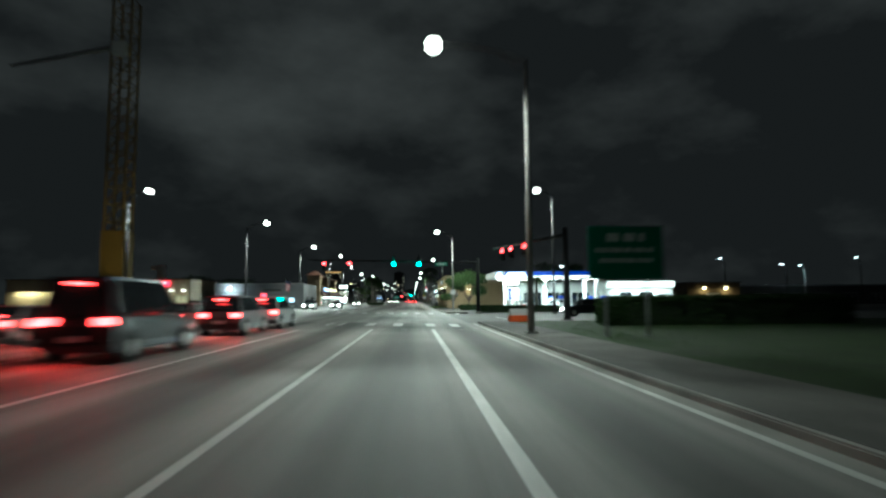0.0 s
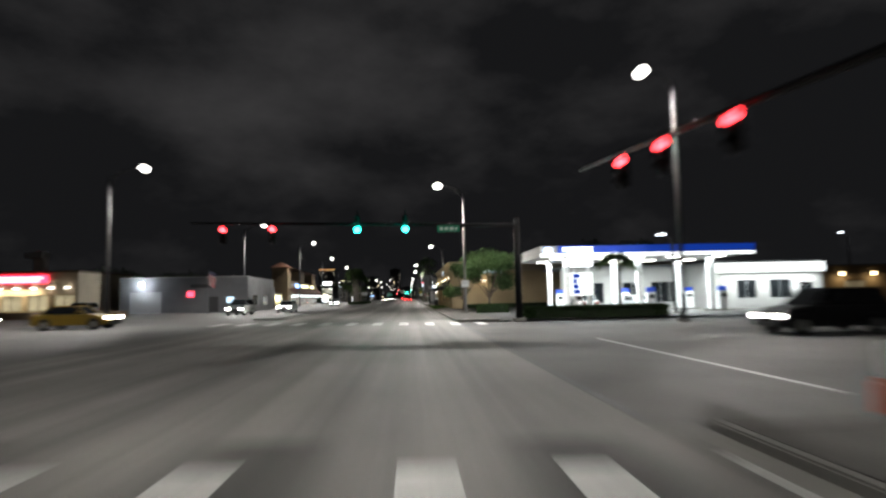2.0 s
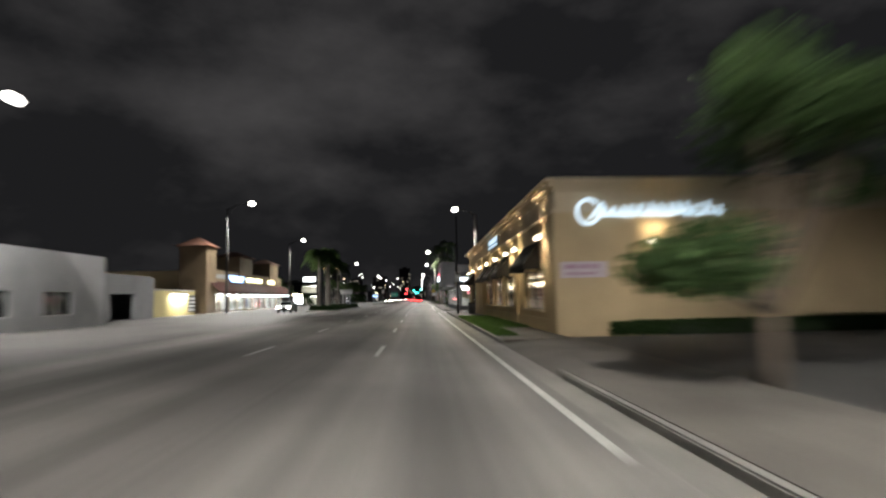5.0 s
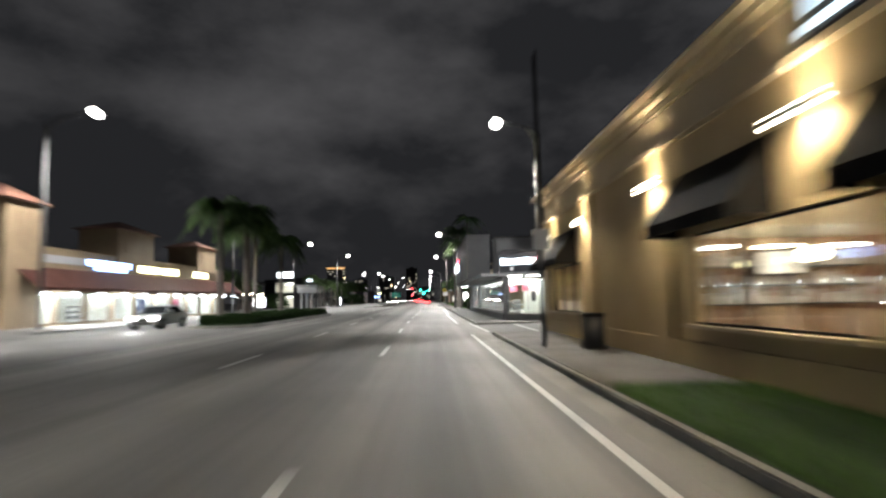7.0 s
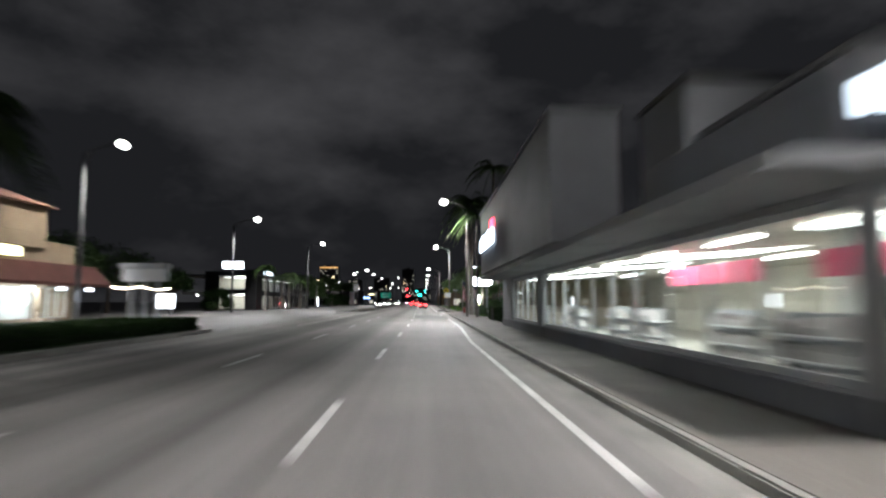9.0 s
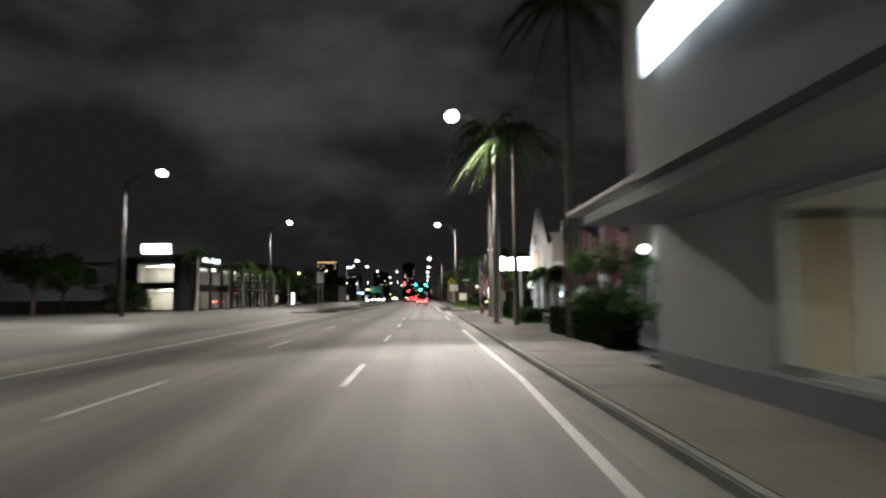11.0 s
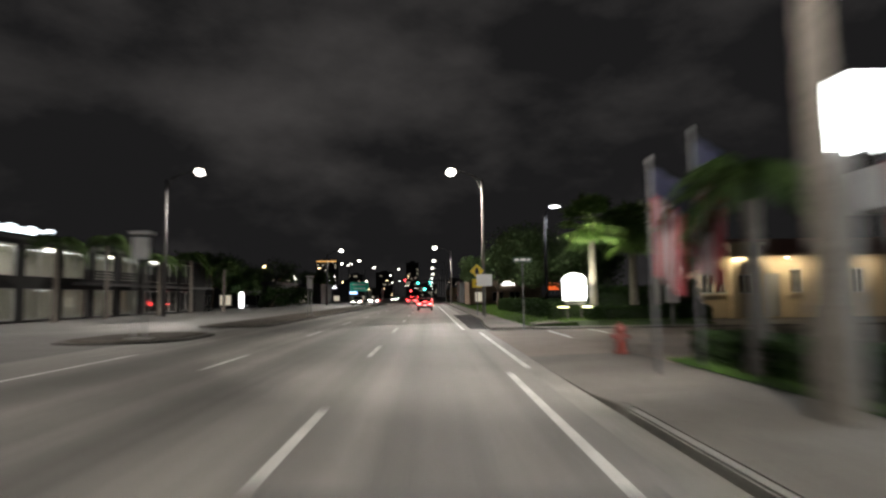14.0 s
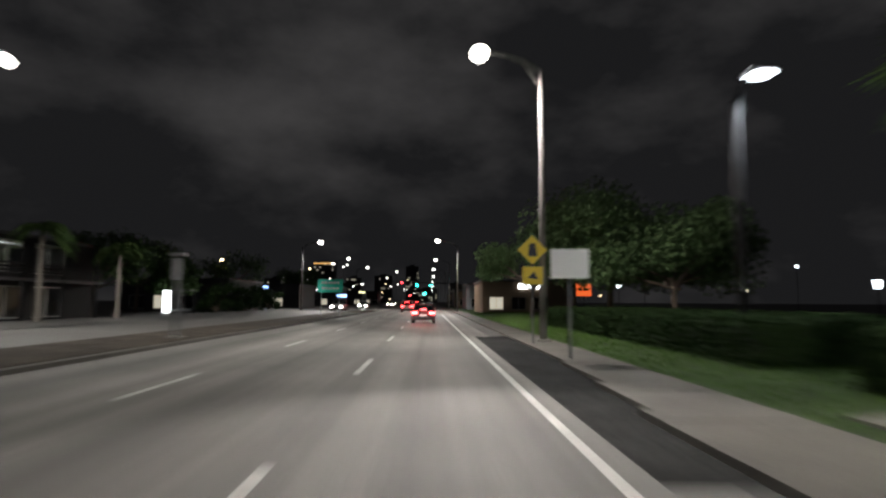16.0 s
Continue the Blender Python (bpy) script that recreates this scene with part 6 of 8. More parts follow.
    for i in range(7):
        part("eaves_lamp", one(-58 + 2.2 * i, -57.4 + 2.2 * i, 114.5, 114.7, 3.9, 4.0), SHOP_TUBE, d_, "small eaves lamp")
    # Added fill lamps that brighten the diner's front wall.
    for x in (-72, -62, -52):
        lamp("diner_fill_light", "AREA", (x, 114.4, 3.85), 420, (1.0, 0.82, 0.5), aim=(x, 114.7, 0), shape=(8, 0.2))
    part("vent_tower", one(-51.2, -49.8, 118, 119.4, 6.2, 9.2, 0.03), SIGN_BACK, d_)
    part("vent_hood", one(-52.2, -49.8, 117.6, 119.6, 8.2, 9.0, 0.05), SIGN_BACK, d_)
    part("brick_wall", one(-60, -30, 100.2, 100.5, 0.05, 0.9, 0.02), BROWN_WALL, d_)

    y_ = house("yellow_shed", "small yellow stucco shed with a strip lamp")
    part("wall", facade(B(), "x", -28.0, 0.3, 155.5, 166.8, 0.1, 3.1), YELLOW_WALL, y_)
    part("wall", facade(B(), "y", 155.5, 0.3, -40, -28, 0.1, 3.1), YELLOW_WALL, y_)
    part("roof", one(-40, -27.7, 155.3, 166.8, 3.1, 3.25), GREY_WALL, y_)
    lf = part("strip_lamp", one(-27.7, -27.42, 159.5, 164.0, 2.7, 2.84, 0.02), ALU, y_)
    part("tube", one(-27.66, -27.46, 159.6, 163.9, 2.66, 2.695), SHOP_TUBE, lf, "lit tube")
    lamp("shed_light", "AREA", (-27.45, 161.8, 2.55), 700, (1.0, 0.95, 0.74), aim=(-27.75, 161.8, 0), shape=(4.3, 0.2))
    bd = part("notice_board", one(-27.7, -27.6, 164.6, 166.8, 0.5, 2.6, 0.02), DARK, y_)
    bm = B()
    for k in range(4):
        box(bm, -27.6, -27.58, 164.8, 166.6, 0.7 + 0.46 * k, 0.9 + 0.46 * k)
    part("lettering", bm, SIGN_WHITE, bd, "plain bars of lettering")


left_blocks()


def tiled_cap(parent, x0, x1, y0, y1, z, h, o=0.45):
    """A low hipped roof of clay tile courses."""
    bm = B()
    n = 5
    for i in range(n):
        f, g = i / n, (i + 1.15) / n
        dx, dy = (x1 - x0) / 2 + o, (y1 - y0) / 2 + o
        cx, cy = (x0 + x1) / 2, (y0 + y1) / 2
        r = 1 - f * 0.92
        r2 = 1 - min(1, g) * 0.92
        lo = [bm.verts.new((cx + sx * dx * r, cy + sy * dy * r, z + h * f + 0.05)) for sx, sy in ((-1, -1), (1, -1), (1, 1), (-1, 1))]
        hi = [bm.verts.new((cx + sx * dx * r2, cy + sy * dy * r2, z + h * min(1, g) + 0.02)) for sx, sy in ((-1, -1), (1, -1), (1, 1), (-1, 1))]
        dn = [bm.verts.new((v.co.x, v.co.y, v.co.z - 0.07)) for v in lo]
        for k in range(4):
            bm.faces.new((lo[k], lo[(k + 1) % 4], hi[(k + 1) % 4], hi[k]))
            bm.faces.new((dn[k], dn[(k + 1) % 4], lo[(k + 1) % 4], lo[k]))
        if i == n - 1:
            bm.faces.new(hi)
        if i == 0:
            bm.faces.new(dn[::-1])
    return part("tile_roof", bm, TILE_RED, parent, "low hipped clay tile roof")


def shopping_row():
    t = house("shop_row", "cream shopping row with tile-capped towers, maroon awnings and lit fronts")
    X, Y0, Y1 = -27.3, 170.0, 211.0
    bays = [(171.0 + 4.0 * i, 174.4 + 4.0 * i) for i in range(10)]
    part("wall", facade(B(), "x", X - 0.3, 0.3, Y0, Y1, 0.1, 6.0, [(a, b_, 0.45, 2.75) for a, b_ in bays]), TAN, t)
    part("wall", facade(B(), "y", Y0, 0.3, -45, X - 0.3, 0.1, 6.0), BEIGE, t)
    part("wall", facade(B(), "y", Y1 - 0.3, 0.3, -45, X - 0.3, 0.1, 6.0), TAN, t)
    part("roof", one(-45, X - 0.3, Y0 + 0.3, Y1 - 0.3, 5.5, 5.65), GREY_WALL, t)
    part("coping", one(X - 0.35, X + 0.1, Y0 - 0.1, Y1 + 0.1, 6.0, 6.16, 0.02), TAN, t)
    part("grey_band", one(X, X + 0.06, Y0, Y0 + 9.5, 5.0, 5.6), GREY_WALL, t)
    for a, b_ in bays:
        w = window(t, "x", X - 0.3, a, b_, 0.45, 2.75, 3, ALU, GLASS, inset=0.12)
    aw = part("awning", prism(B(), [(X, 4.6), (X + 1.5, 3.1), (X + 1.5, 2.85), (X + 1.46, 2.85), (X + 1.46, 3.06), (X, 4.52)], Y0 + 0.3, Y1 + 3.0, "y"), MAROON, t, "long sloped maroon awning")
    for i in range(12):
        y = Y0 + 1.8 + 3.6 * i
        l_ = part("awning_lamp", tube(B(), (X + 1.1, y, 2.95), (X + 1.1, y, 2.72), 0.07, 0.22, 14), SIGN_WHITE, t)
        part("bulb", tube(B(), (X + 1.1, y, 2.72), (X + 1.1, y, 2.55), 0.26, 0.2, 14), LENS_COLD, l_, "bright bulb")
    for i in range(5):
        lamp("awning_light", "AREA", (X + 1.0, Y0 + 4.2 + 8.2 * i, 2.6), 900, (0.92, 0.97, 1.0), aim=(X + 0.9, Y0 + 4.2 + 8.2 * i, 0), shape=(0.4, 7.5))
    for y0, y1, z in ((168.9, 172.6, 9.1), (183.0, 189.8, 8.7), (201.0, 207.0, 8.6)):
        tw = part("tower", one(-30.6, X + 0.25, y0, y1, 0.1 if y0 < 170 else 5.6, z), TAN, t, "square stucco tower")
        part("tower_panel", one(X + 0.25, X + 0.31, y0 + 1.2, y1 - 1.2, 6.6, z - 0.7, 0.02), TAN, tw)
        tiled_cap(t, -30.6, X + 0.25, y0, y1, z, 1.0 if y0 > 170 else 1.3)
    for a, b_, z0, z1, m_, l_ in ((178.6, 185.6, 5.05, 5.55, LETTER_BLUE, "glowing blue-white sign"), (179.8, 184.8, 4.7, 4.98, LETTER_BLUE, "glowing blue-white sign"),
                                  (187.2, 191.4, 4.85, 5.5, YELLOW_SIGN, "glowing pale yellow sign"), (192.2, 196.0, 4.85, 5.5, YELLOW_SIGN, "glowing pale yellow sign"),
                                  (200.4, 204.6, 4.85, 5.5, YELLOW_SIGN, "glowing pale yellow sign")):
        part("lit_sign", one(X + 0.02, X + 0.16, a, b_, z0, z1, 0.03), m_, t, l_)
    part("floor", one(-35, X - 0.3, Y0 + 0.3, Y1 - 0.3, 0.1, 0.24), ROOM_FLOOR, t)
    part("back_wall", one(-35.3, -35, Y0 + 0.3, Y1 - 0.3, 0.24, 3.5), ROOM, t)
    part("ceiling", one(-35, X - 0.3, Y0 + 0.3, Y1 - 0.3, 3.4, 3.5), ROOM, t)
    for i in range(4):
        lamp("room_lamp", "AREA", (-30.6, Y0 + 5 + 10 * i, 3.3), 1150, (0.84, 0.93, 1.0), aim=(-31, Y0 + 5 + 10 * i, 0), shape=(5, 8))
    for i, y in enumerate((174.6, 182.6, 190.6, 198.6, 206.6)):
        part("partition", one(-35, X - 0.32, y + 0.05, y + 0.3, 0.24, 3.4), ROOM, t)
    part("poster", one(X - 0.5, X - 0.46, 195.2, 197.6, 0.7, 2.3), PINK_BOARD, t, "pink window poster")
    part("poster", one(X - 0.5, X - 0.46, 187.3, 189.6, 0.7, 2.3), SIGN_BLUE, t, "blue window poster")


shopping_row()
for i in range(16):
    t = thing("display_shelf", (-30.2 - 0.9 * (i % 2), 172.0 + 2.45 * i, 0.24), "shop shelf with goods behind the row's glass", "shelf", "shelves in the shopping row")
    part("back_panel", one(-0.03, 0.03, -0.9, 0.9, 0, 1.5, 0.01), DARK if i % 3 else SIGN_BACK, t)
    for k in range(3):
        part("shelf_board", one(-0.3, 0.3, -0.9, 0.9, 0.15 + 0.45 * k, 0.18 + 0.45 * k), SIGN_BACK, t)
        bm = B()
        rnd = random.Random(i * 7 + k)
        for j in range(9):
            box(bm, 0.02, 0.26, -0.85 + 0.19 * j, -0.7 + 0.19 * j, 0.185 + 0.45 * k, 0.185 + 0.45 * k + rnd.uniform(0.12, 0.3))
        part("goods", bm, GOODS, t)

# string of small lamps beyond the row, a glowing box sign, a grey totem
t = thing("lamp_string", (-26.0, 219.5, 0.2), "low string of small warm lamps on posts", "lamps")
for y in (-6.5, 0, 6.5):
    part("post", tube(B(), (0, y, 0), (0, y, 3.0), 0.05, n=8), BLACK_METAL, t)
for i in range(26):
    y = -6.5 + 0.5 * i
    bm = B(); bmesh.ops.create_uvsphere(bm, u_segments=8, v_segments=6, radius=0.07, matrix=Matrix.Translation((0, y, 2.9 - 0.25 * abs(math.sin(y * 0.48)))))
    part("bulb", bm, WARM_TUBE, t)
part("wire", tube(B(), (0, -6.5, 2.97), (0, 6.5, 2.97), 0.012, n=6), BLACK_METAL, t)

t = thing("box_sign", (-27.3, 227.6, 0.2), "white glowing box sign on short legs", "sign")
part("sign_box", one(-1.0, 1.0, -0.2, 0.2, 0.75, 2.3, 0.05), WHITE_SIGN, t, "glowing white box")
for x in (-0.7, 0.7):
    part("leg", one(x - 0.06, x + 0.06, -0.06, 0.06, -0.05, 0.75), STEEL, t)

t = thing("grey_totem", (-11.4, 189.6, 0.36), "grey unlit shop directory sign on two posts", "sign")
part("cap", one(-1.05, 1.05, -0.25, 0.25, 2.75, 3.0, 0.04), SIGN_BACK, t)
part("board", one(-0.95, 0.95, -0.16, 0.16, 2.2, 2.75, 0.03), SIGN_WHITE, t)
for x in (-0.55, 0.0, 0.55):
    part("post", tube(B(), (x, 0, -0.05), (x, 0, 2.2), 0.09, n=10), SIGN_BACK, t)

# -- two-storey glass-fronted block with a white roof sign
def office_block():
    t = house("glass_block", "two-storey dark block with lit glass floors and a white sign")
    ops = [(-33.6, -29.3, 0.4, 2.9), (-33.6, -29.3, 3.7, 6.2)]
    part("wall", facade(B(), "y", 262, 0.3, -36, -29, 0.1, 6.8, ops), BLACK_METAL, t)
    for o in ops:
        window(t, "y", 262, o[0], o[1], o[2], o[3], 4, ALU)
    part("pillar", one(-29, -27.2, 261.6, 264, 0.1, 7.0, 0.03), BLACK_METAL, t)
    ops2 = [(264.4 + 4.2 * i, 267.8 + 4.2 * i, z, z + 2.2) for i in range(8) for z in (0.4, 3.5)]
    part("wall", facade(B(), "x", -27.4, 0.3, 264, 301, 0.1, 6.0, ops2), BLACK_METAL, t)
    for o in ops2:
        window(t, "x", -27.4, o[0], o[1], o[2], o[3], 2, ALU)
    part("roof", one(-40, -27.1, 262, 301, 6.0, 6.25), DARK, t)
    part("balcony", one(-27.1, -26.2, 274, 301, 2.95, 3.15, 0.02), DARK, t)
    for i in range(7):
        part("balcony_post", one(-26.35, -26.2, 274.2 + 4.3 * i, 274.35 + 4.3 * i, 0.1, 6.0), BLACK_METAL, t)
    bm = B()
    for k in range(4):
        box(bm, -26.3, -26.24, 274, 301, 3.3 + 0.24 * k, 3.46 + 0.24 * k)
    part("railing", bm, BLACK_METAL, t)
    part("end_wall", facade(B(), "y", 300.7, 0.3, -40, -27.4, 0.1, 6.0), DARK, t)
    part("roof_sign", one(-33.0, -29.6, 261.5, 261.9, 7.2, 8.35, 0.04), WHITE_SIGN, t, "glowing white roof sign")
    part("sign_frame", one(-33.0, -29.2, 261.9, 262.2, 6.8, 7.15), BLACK_METAL, t)
    for z in (0.15, 3.15):
        part("floor", one(-39.8, -27.7, 262.3, 300.5, z - 0.1, z + 0.1), ROOM_FLOOR, t)
        part("ceiling", one(-39.8, -27.7, 262.3, 300.5, z + 2.75, z + 2.85), ROOM, t)
    part("back_wall", one(-34.5, -34.2, 264, 300.5, 0.2, 6.0), ROOM, t)
    part("back_wall", one(-36, -28, 265.2, 265.4, 0.2, 6.0), ROOM, t)
    for z in (2.75, 5.75):
        lamp("room_lamp", "AREA", (-31.3, 263.7, z), 130, (1.0, 0.97, 0.9), aim=(-31.3, 263.7, 0), shape=(4, 1.4))
        part("ceiling_tube", one(-31.2, -29.6, 263.0, 263.2, z + 0.02, z + 0.1), SHOP_TUBE, t, "lit ceiling tube")
        for i in range(4):
            y = 266.5 + 8.5 * i
            lamp("room_lamp", "AREA", (-30.0, y, z), (230 if z > 4 else 70) if i < 2 else 50, (0.95, 0.97, 1.0), aim=(-30.5, y, 0), shape=(3, 5))
            part("ceiling_tube", one(-29.4, -29.2, y - 0.9, y + 0.9, z + 0.02, z + 0.1), SHOP_TUBE, t, "lit ceiling tube")
    rnd = random.Random(12)
    for i in range(6):
        part("letter", one(-27.35, -27.2, 266 + 1.0 * i, 266.7 + 1.0 * i, 6.45, 6.9 + 0.15 * (i % 2), 0.03), LETTER_WHITE, t, "glowing white letter as a plain shape")


office_block()

# -- right side at the end: yellow villa, monument sign, lamp
def villa():
    t = house("yellow_villa", "low yellow-cream villa with an arched porch and warm eaves lamps")
    Y, Z = 265.5, 0.0
    wins = [(x - 0.38, x + 0.38, 1.6, 3.2) for x in (19.65, 20.5, 25.6, 27.8, 29.9)]
    part("wall", facade(B(), "y", Y, 0.3, 19.1, 34, Z, 4.1, wins + [(23.5, 24.5, Z + 0.05, 2.9)]), CREAM, t)
    part("wall", facade(B(), "x", 19.1, 0.3, Y + 0.3, Y + 3.5, Z, 4.1), CREAM, t)
    for o in wins:
        window(t, "y", Y, *o, 2, SIGN_WHITE, GLASS_DARK)
        part("window_sill", one(o[0] - 0.1, o[1] + 0.1, Y - 0.1, Y, 1.5, 1.6), CREAM, t)
        part("window_head", one(o[0] - 0.12, o[1] + 0.12, Y - 0.06, Y, 3.2, 3.36), CREAM, t)
    part("door", one(23.5, 24.5, Y + 0.1, Y + 0.16, Z + 0.05, 2.9, 0.02), SIGN_BACK, t)
    arch = [(20.95, Z), (21.35, Z), (21.35, 2.9)] + [(21.95 + 0.6 * math.cos(a), 2.9 + 0.75 * math.sin(a)) for a in [math.pi * (1 - k / 10) for k in range(1, 10)]] + [(22.55, 2.9), (22.55, Z), (23.0, Z), (23.0, 4.75), (20.95, 4.75)]
    part("porch", prism(B(), arch, Y - 0.7, Y - 0.01, "y"), CREAM, t)
    part("porch_coping", one(20.75, 23.2, Y - 0.85, Y + 0.1, 4.75, 4.95, 0.03), CREAM, t)
    w = window(t, "y", Y - 0.12, 21.5, 22.4, 1.6, 2.85, 2, SIGN_WHITE, GLASS_DARK, inset=0.0)
    part("eave_board", one(18.85, 34.4, Y - 0.5, Y + 0.3, 4.1, 4.3, 0.02), BROWN_WALL, t)
    part("roof", prism(B(), [(Y - 0.6, 4.3), (Y + 1.8, 5.4), (Y + 4.2, 4.3)], 18.8, 34.5, "x"), TILE_RED, t)
    for x in (19.9, 24.9, 28.8):
        b_ = part("eaves_lamp", one(x - 0.12, x + 0.12, Y - 0.4, Y - 0.2, 3.98, 4.09, 0.01), BLACK_METAL, t)
        part("bulb", one(x - 0.09, x + 0.09, Y - 0.38, Y - 0.22, 3.93, 3.975), WARM_TUBE, b_)
        lamp("villa_light", "AREA", (x, Y - 0.8, 3.9), 75, (1.0, 0.84, 0.56), aim=(x, Y + 0.2, 1.2), shape=(4.0, 0.2))


villa()
t = thing("monument_sign", (9.5, 260.6, 0.25), "rounded glowing white monument sign on a low base", "sign")
part("base", one(-0.6, 0.6, -0.16, 0.16, 0.85, 1.08, 0.03), DARK, t)
for x in (-0.4, 0.4):
    part("post", one(x - 0.05, x + 0.05, -0.06, 0.06, -0.2, 0.86), DARK, t)
out = [(-0.62, 1.1), (0.62, 1.1), (0.65, 2.2)] + [(0.65 * math.cos(a), 2.25 + 0.4 * math.sin(a)) for a in [math.pi * k / 12 for k in range(13)]] + [(-0.65, 2.2)]
part("sign_box", prism(B(), out, -0.18, 0.18, "y"), WHITE_SIGN, t, "glowing white arched face")
for x in (-0.75, 0.65):
    st = part("lamp_stake", one(x - 0.03, x + 0.03, -0.48, -0.42, -0.1, 0.72), BLACK_METAL, t)
    part("ground_lamp", one(x - 0.3, x + 0.3, -0.55, -0.35, 0.7, 0.76, 0.02), GROUND_LAMP, st, "small lit ground lamp")
    lamp("monument_light", "POINT", (9.5 + x, 259.7, 1.2), 70, (1.0, 0.98, 0.68), 0.1)
lamp("palm_uplight", "SPOT", (9.9, 260.0, 1.1), 3600, (1.0, 0.97, 0.75), 0.1, aim=(10.6, 260.8, 6.4), spot=62)

t = thing("oval_sign", (13.66, 257.0, 0.05), "lit oval white sign with a yellow band over a small panel", "sign")
rim = [(-0.68, 2.75), (-0.5, 2.44), (0.5, 2.44), (0.68, 2.75), (0.5, 3.14), (0.28, 3.2), (-0.28, 3.2), (-0.5, 3.14)]
part("oval", prism(B(), rim, -0.1, 0.1, "y"), OVAL_WHITE, t, "glowing white oval face")
part("band", one(-0.56, 0.56, -0.125, -0.102, 2.7, 2.88, 0.005), OVAL_YELLOW, t)
for z in (2.52, 2.6, 2.98, 3.06):
    part("lettering", one(-0.42, 0.42, -0.118, -0.102, z, z + 0.03), SIGN_BACK, t)
part("panel", one(-0.33, 0.33, -0.05, 0.05, 1.15, 2.1, 0.02), SIGN_WHITE, t)
part("post", tube(B(), (0, 0.08, -0.1), (0, 0.08, 2.5), 0.07, 0.06, 10), STEEL, t)
# The black pole colour offsets the glare of its own lamp.
street_lamp((9.9, 267.0, 7.8), 9.2, (0.85, 0.92, 1.0), LENS_COLD, group="car park lamps", pole_mat=BLACK_METAL, watts=1500, flat=0.08, wings=(0, 0), cone=104)

# -- tower crane mast far off on the left
def crane():
    t = thing("tower_crane", (-51.5, 103.0, 0), "tall yellow lattice tower crane mast", "crane")
    w, h = 1.6, 56.0
    for sx in (-1, 1):
        for sy in (-1, 1):
            part("mast_leg", one(sx * w - 0.16, sx * w + 0.16, sy * w - 0.16, sy * w + 0.16, 0, h), MAST, t)
    bm = B()
    n = 18
    for i in range(n):
        z0, z1 = h * i / n, h * (i + 1) / n
        for s in (-1, 1):
            tube(bm, (-w, s * w, z0), (w, s * w, z1), 0.09, n=6), tube(bm, (s * w, -w, z0), (s * w, w, z1), 0.09, n=6)
            tube(bm, (-w, s * w, z1), (w, s * w, z1), 0.09, n=6), tube(bm, (s * w, -w, z1), (s * w, w, z1), 0.09, n=6)
    part("lattice", bm, MAST, t)
    part("sleeve", one(-w - 0.3, w + 0.3, -w - 0.3, w + 0.3, 3, 14), MAST, t, "boarded lower mast section")
    part("slew_cabin", one(-1.2, 1.2, -2.6, -1.4, 45, 47.5, 0.05), SIGN_WHITE, t)
    part("jib", tube(B(), (-1, -1, 47), (-10, -14, 38), 0.5, 0.25, 8), STEEL, t)
    # Added spot to brighten the mast; no real lamp is known here.
    lamp("crane_flood", "SPOT", (-46, 86, 1.0), 1800, (1.0, 0.72, 0.35), 0.3, aim=(-51.5, 103, 14), spot=40)


crane()
# Made-up body for the added spot.
t = thing("added_floodlight", (-46, 86, 0.1), "low floodlight added to brighten the crane mast", "floodlight")
part("stand", tube(B(), (0, 0, -0.05), (0, 0, 0.6), 0.06), BLACK_METAL, t)
part("lamp_body", one(-0.25, 0.25, -0.3, -0.05, 0.55, 0.95, 0.03), BLACK_METAL, t)

# -- far town and lights
def far_tower(x, y, w, h, lit, seed, top=None):
    t = thing("far_tower", (x, y, 0), "distant dark tower block with scattered lit windows", "tower", "towers on the horizon")
    part("wall", one(-w / 2, w / 2, -w / 3, w / 3, 0, h), DARK, t)
    part("roof_plant", one(-w / 5, w / 5, -w / 6, w / 6, h, h + 2.5), DARK, t)
    rnd = random.Random(seed)
    cols, rows = max(3, int(w / 3.2)), int(h / 3.4)
    k = 0
    for i in range(cols):
        for j in range(1, rows):
            if rnd.random() < lit and k < 40:
                k += 1
                xx = -w / 2 + (i + 0.3) * w / cols
                part("window", one(xx, xx + w / cols * 0.5, -w / 3 - 0.06, -w / 3 - 0.01, j * 3.4, j * 3.4 + 1.6), FAR_WINDOW, t)
    if top:
        part("roof_light", one(-w / 2, w / 2, -w / 3 - 0.4, -w / 3 - 0.05, h - 1.8, h - 0.4), top, t, "glowing roof band")


for i, (x, y, w, h, lit) in enumerate(((-136, 1000, 26, 51, 0.3), (-105, 1050, 20, 34, 0.2), (-70, 1120, 26, 40, 0.2), (-28, 1150, 20, 56, 0.15),
                                       (-190, 980, 30, 30, 0.2), (40, 1180, 22, 30, 0.2), (-125, 1100, 18, 26, 0.3), (-5, 1100, 30, 20, 0.15))):
    far_tower(x, y, w, h, lit, i, ROOF_GLOW if i == 0 else None)


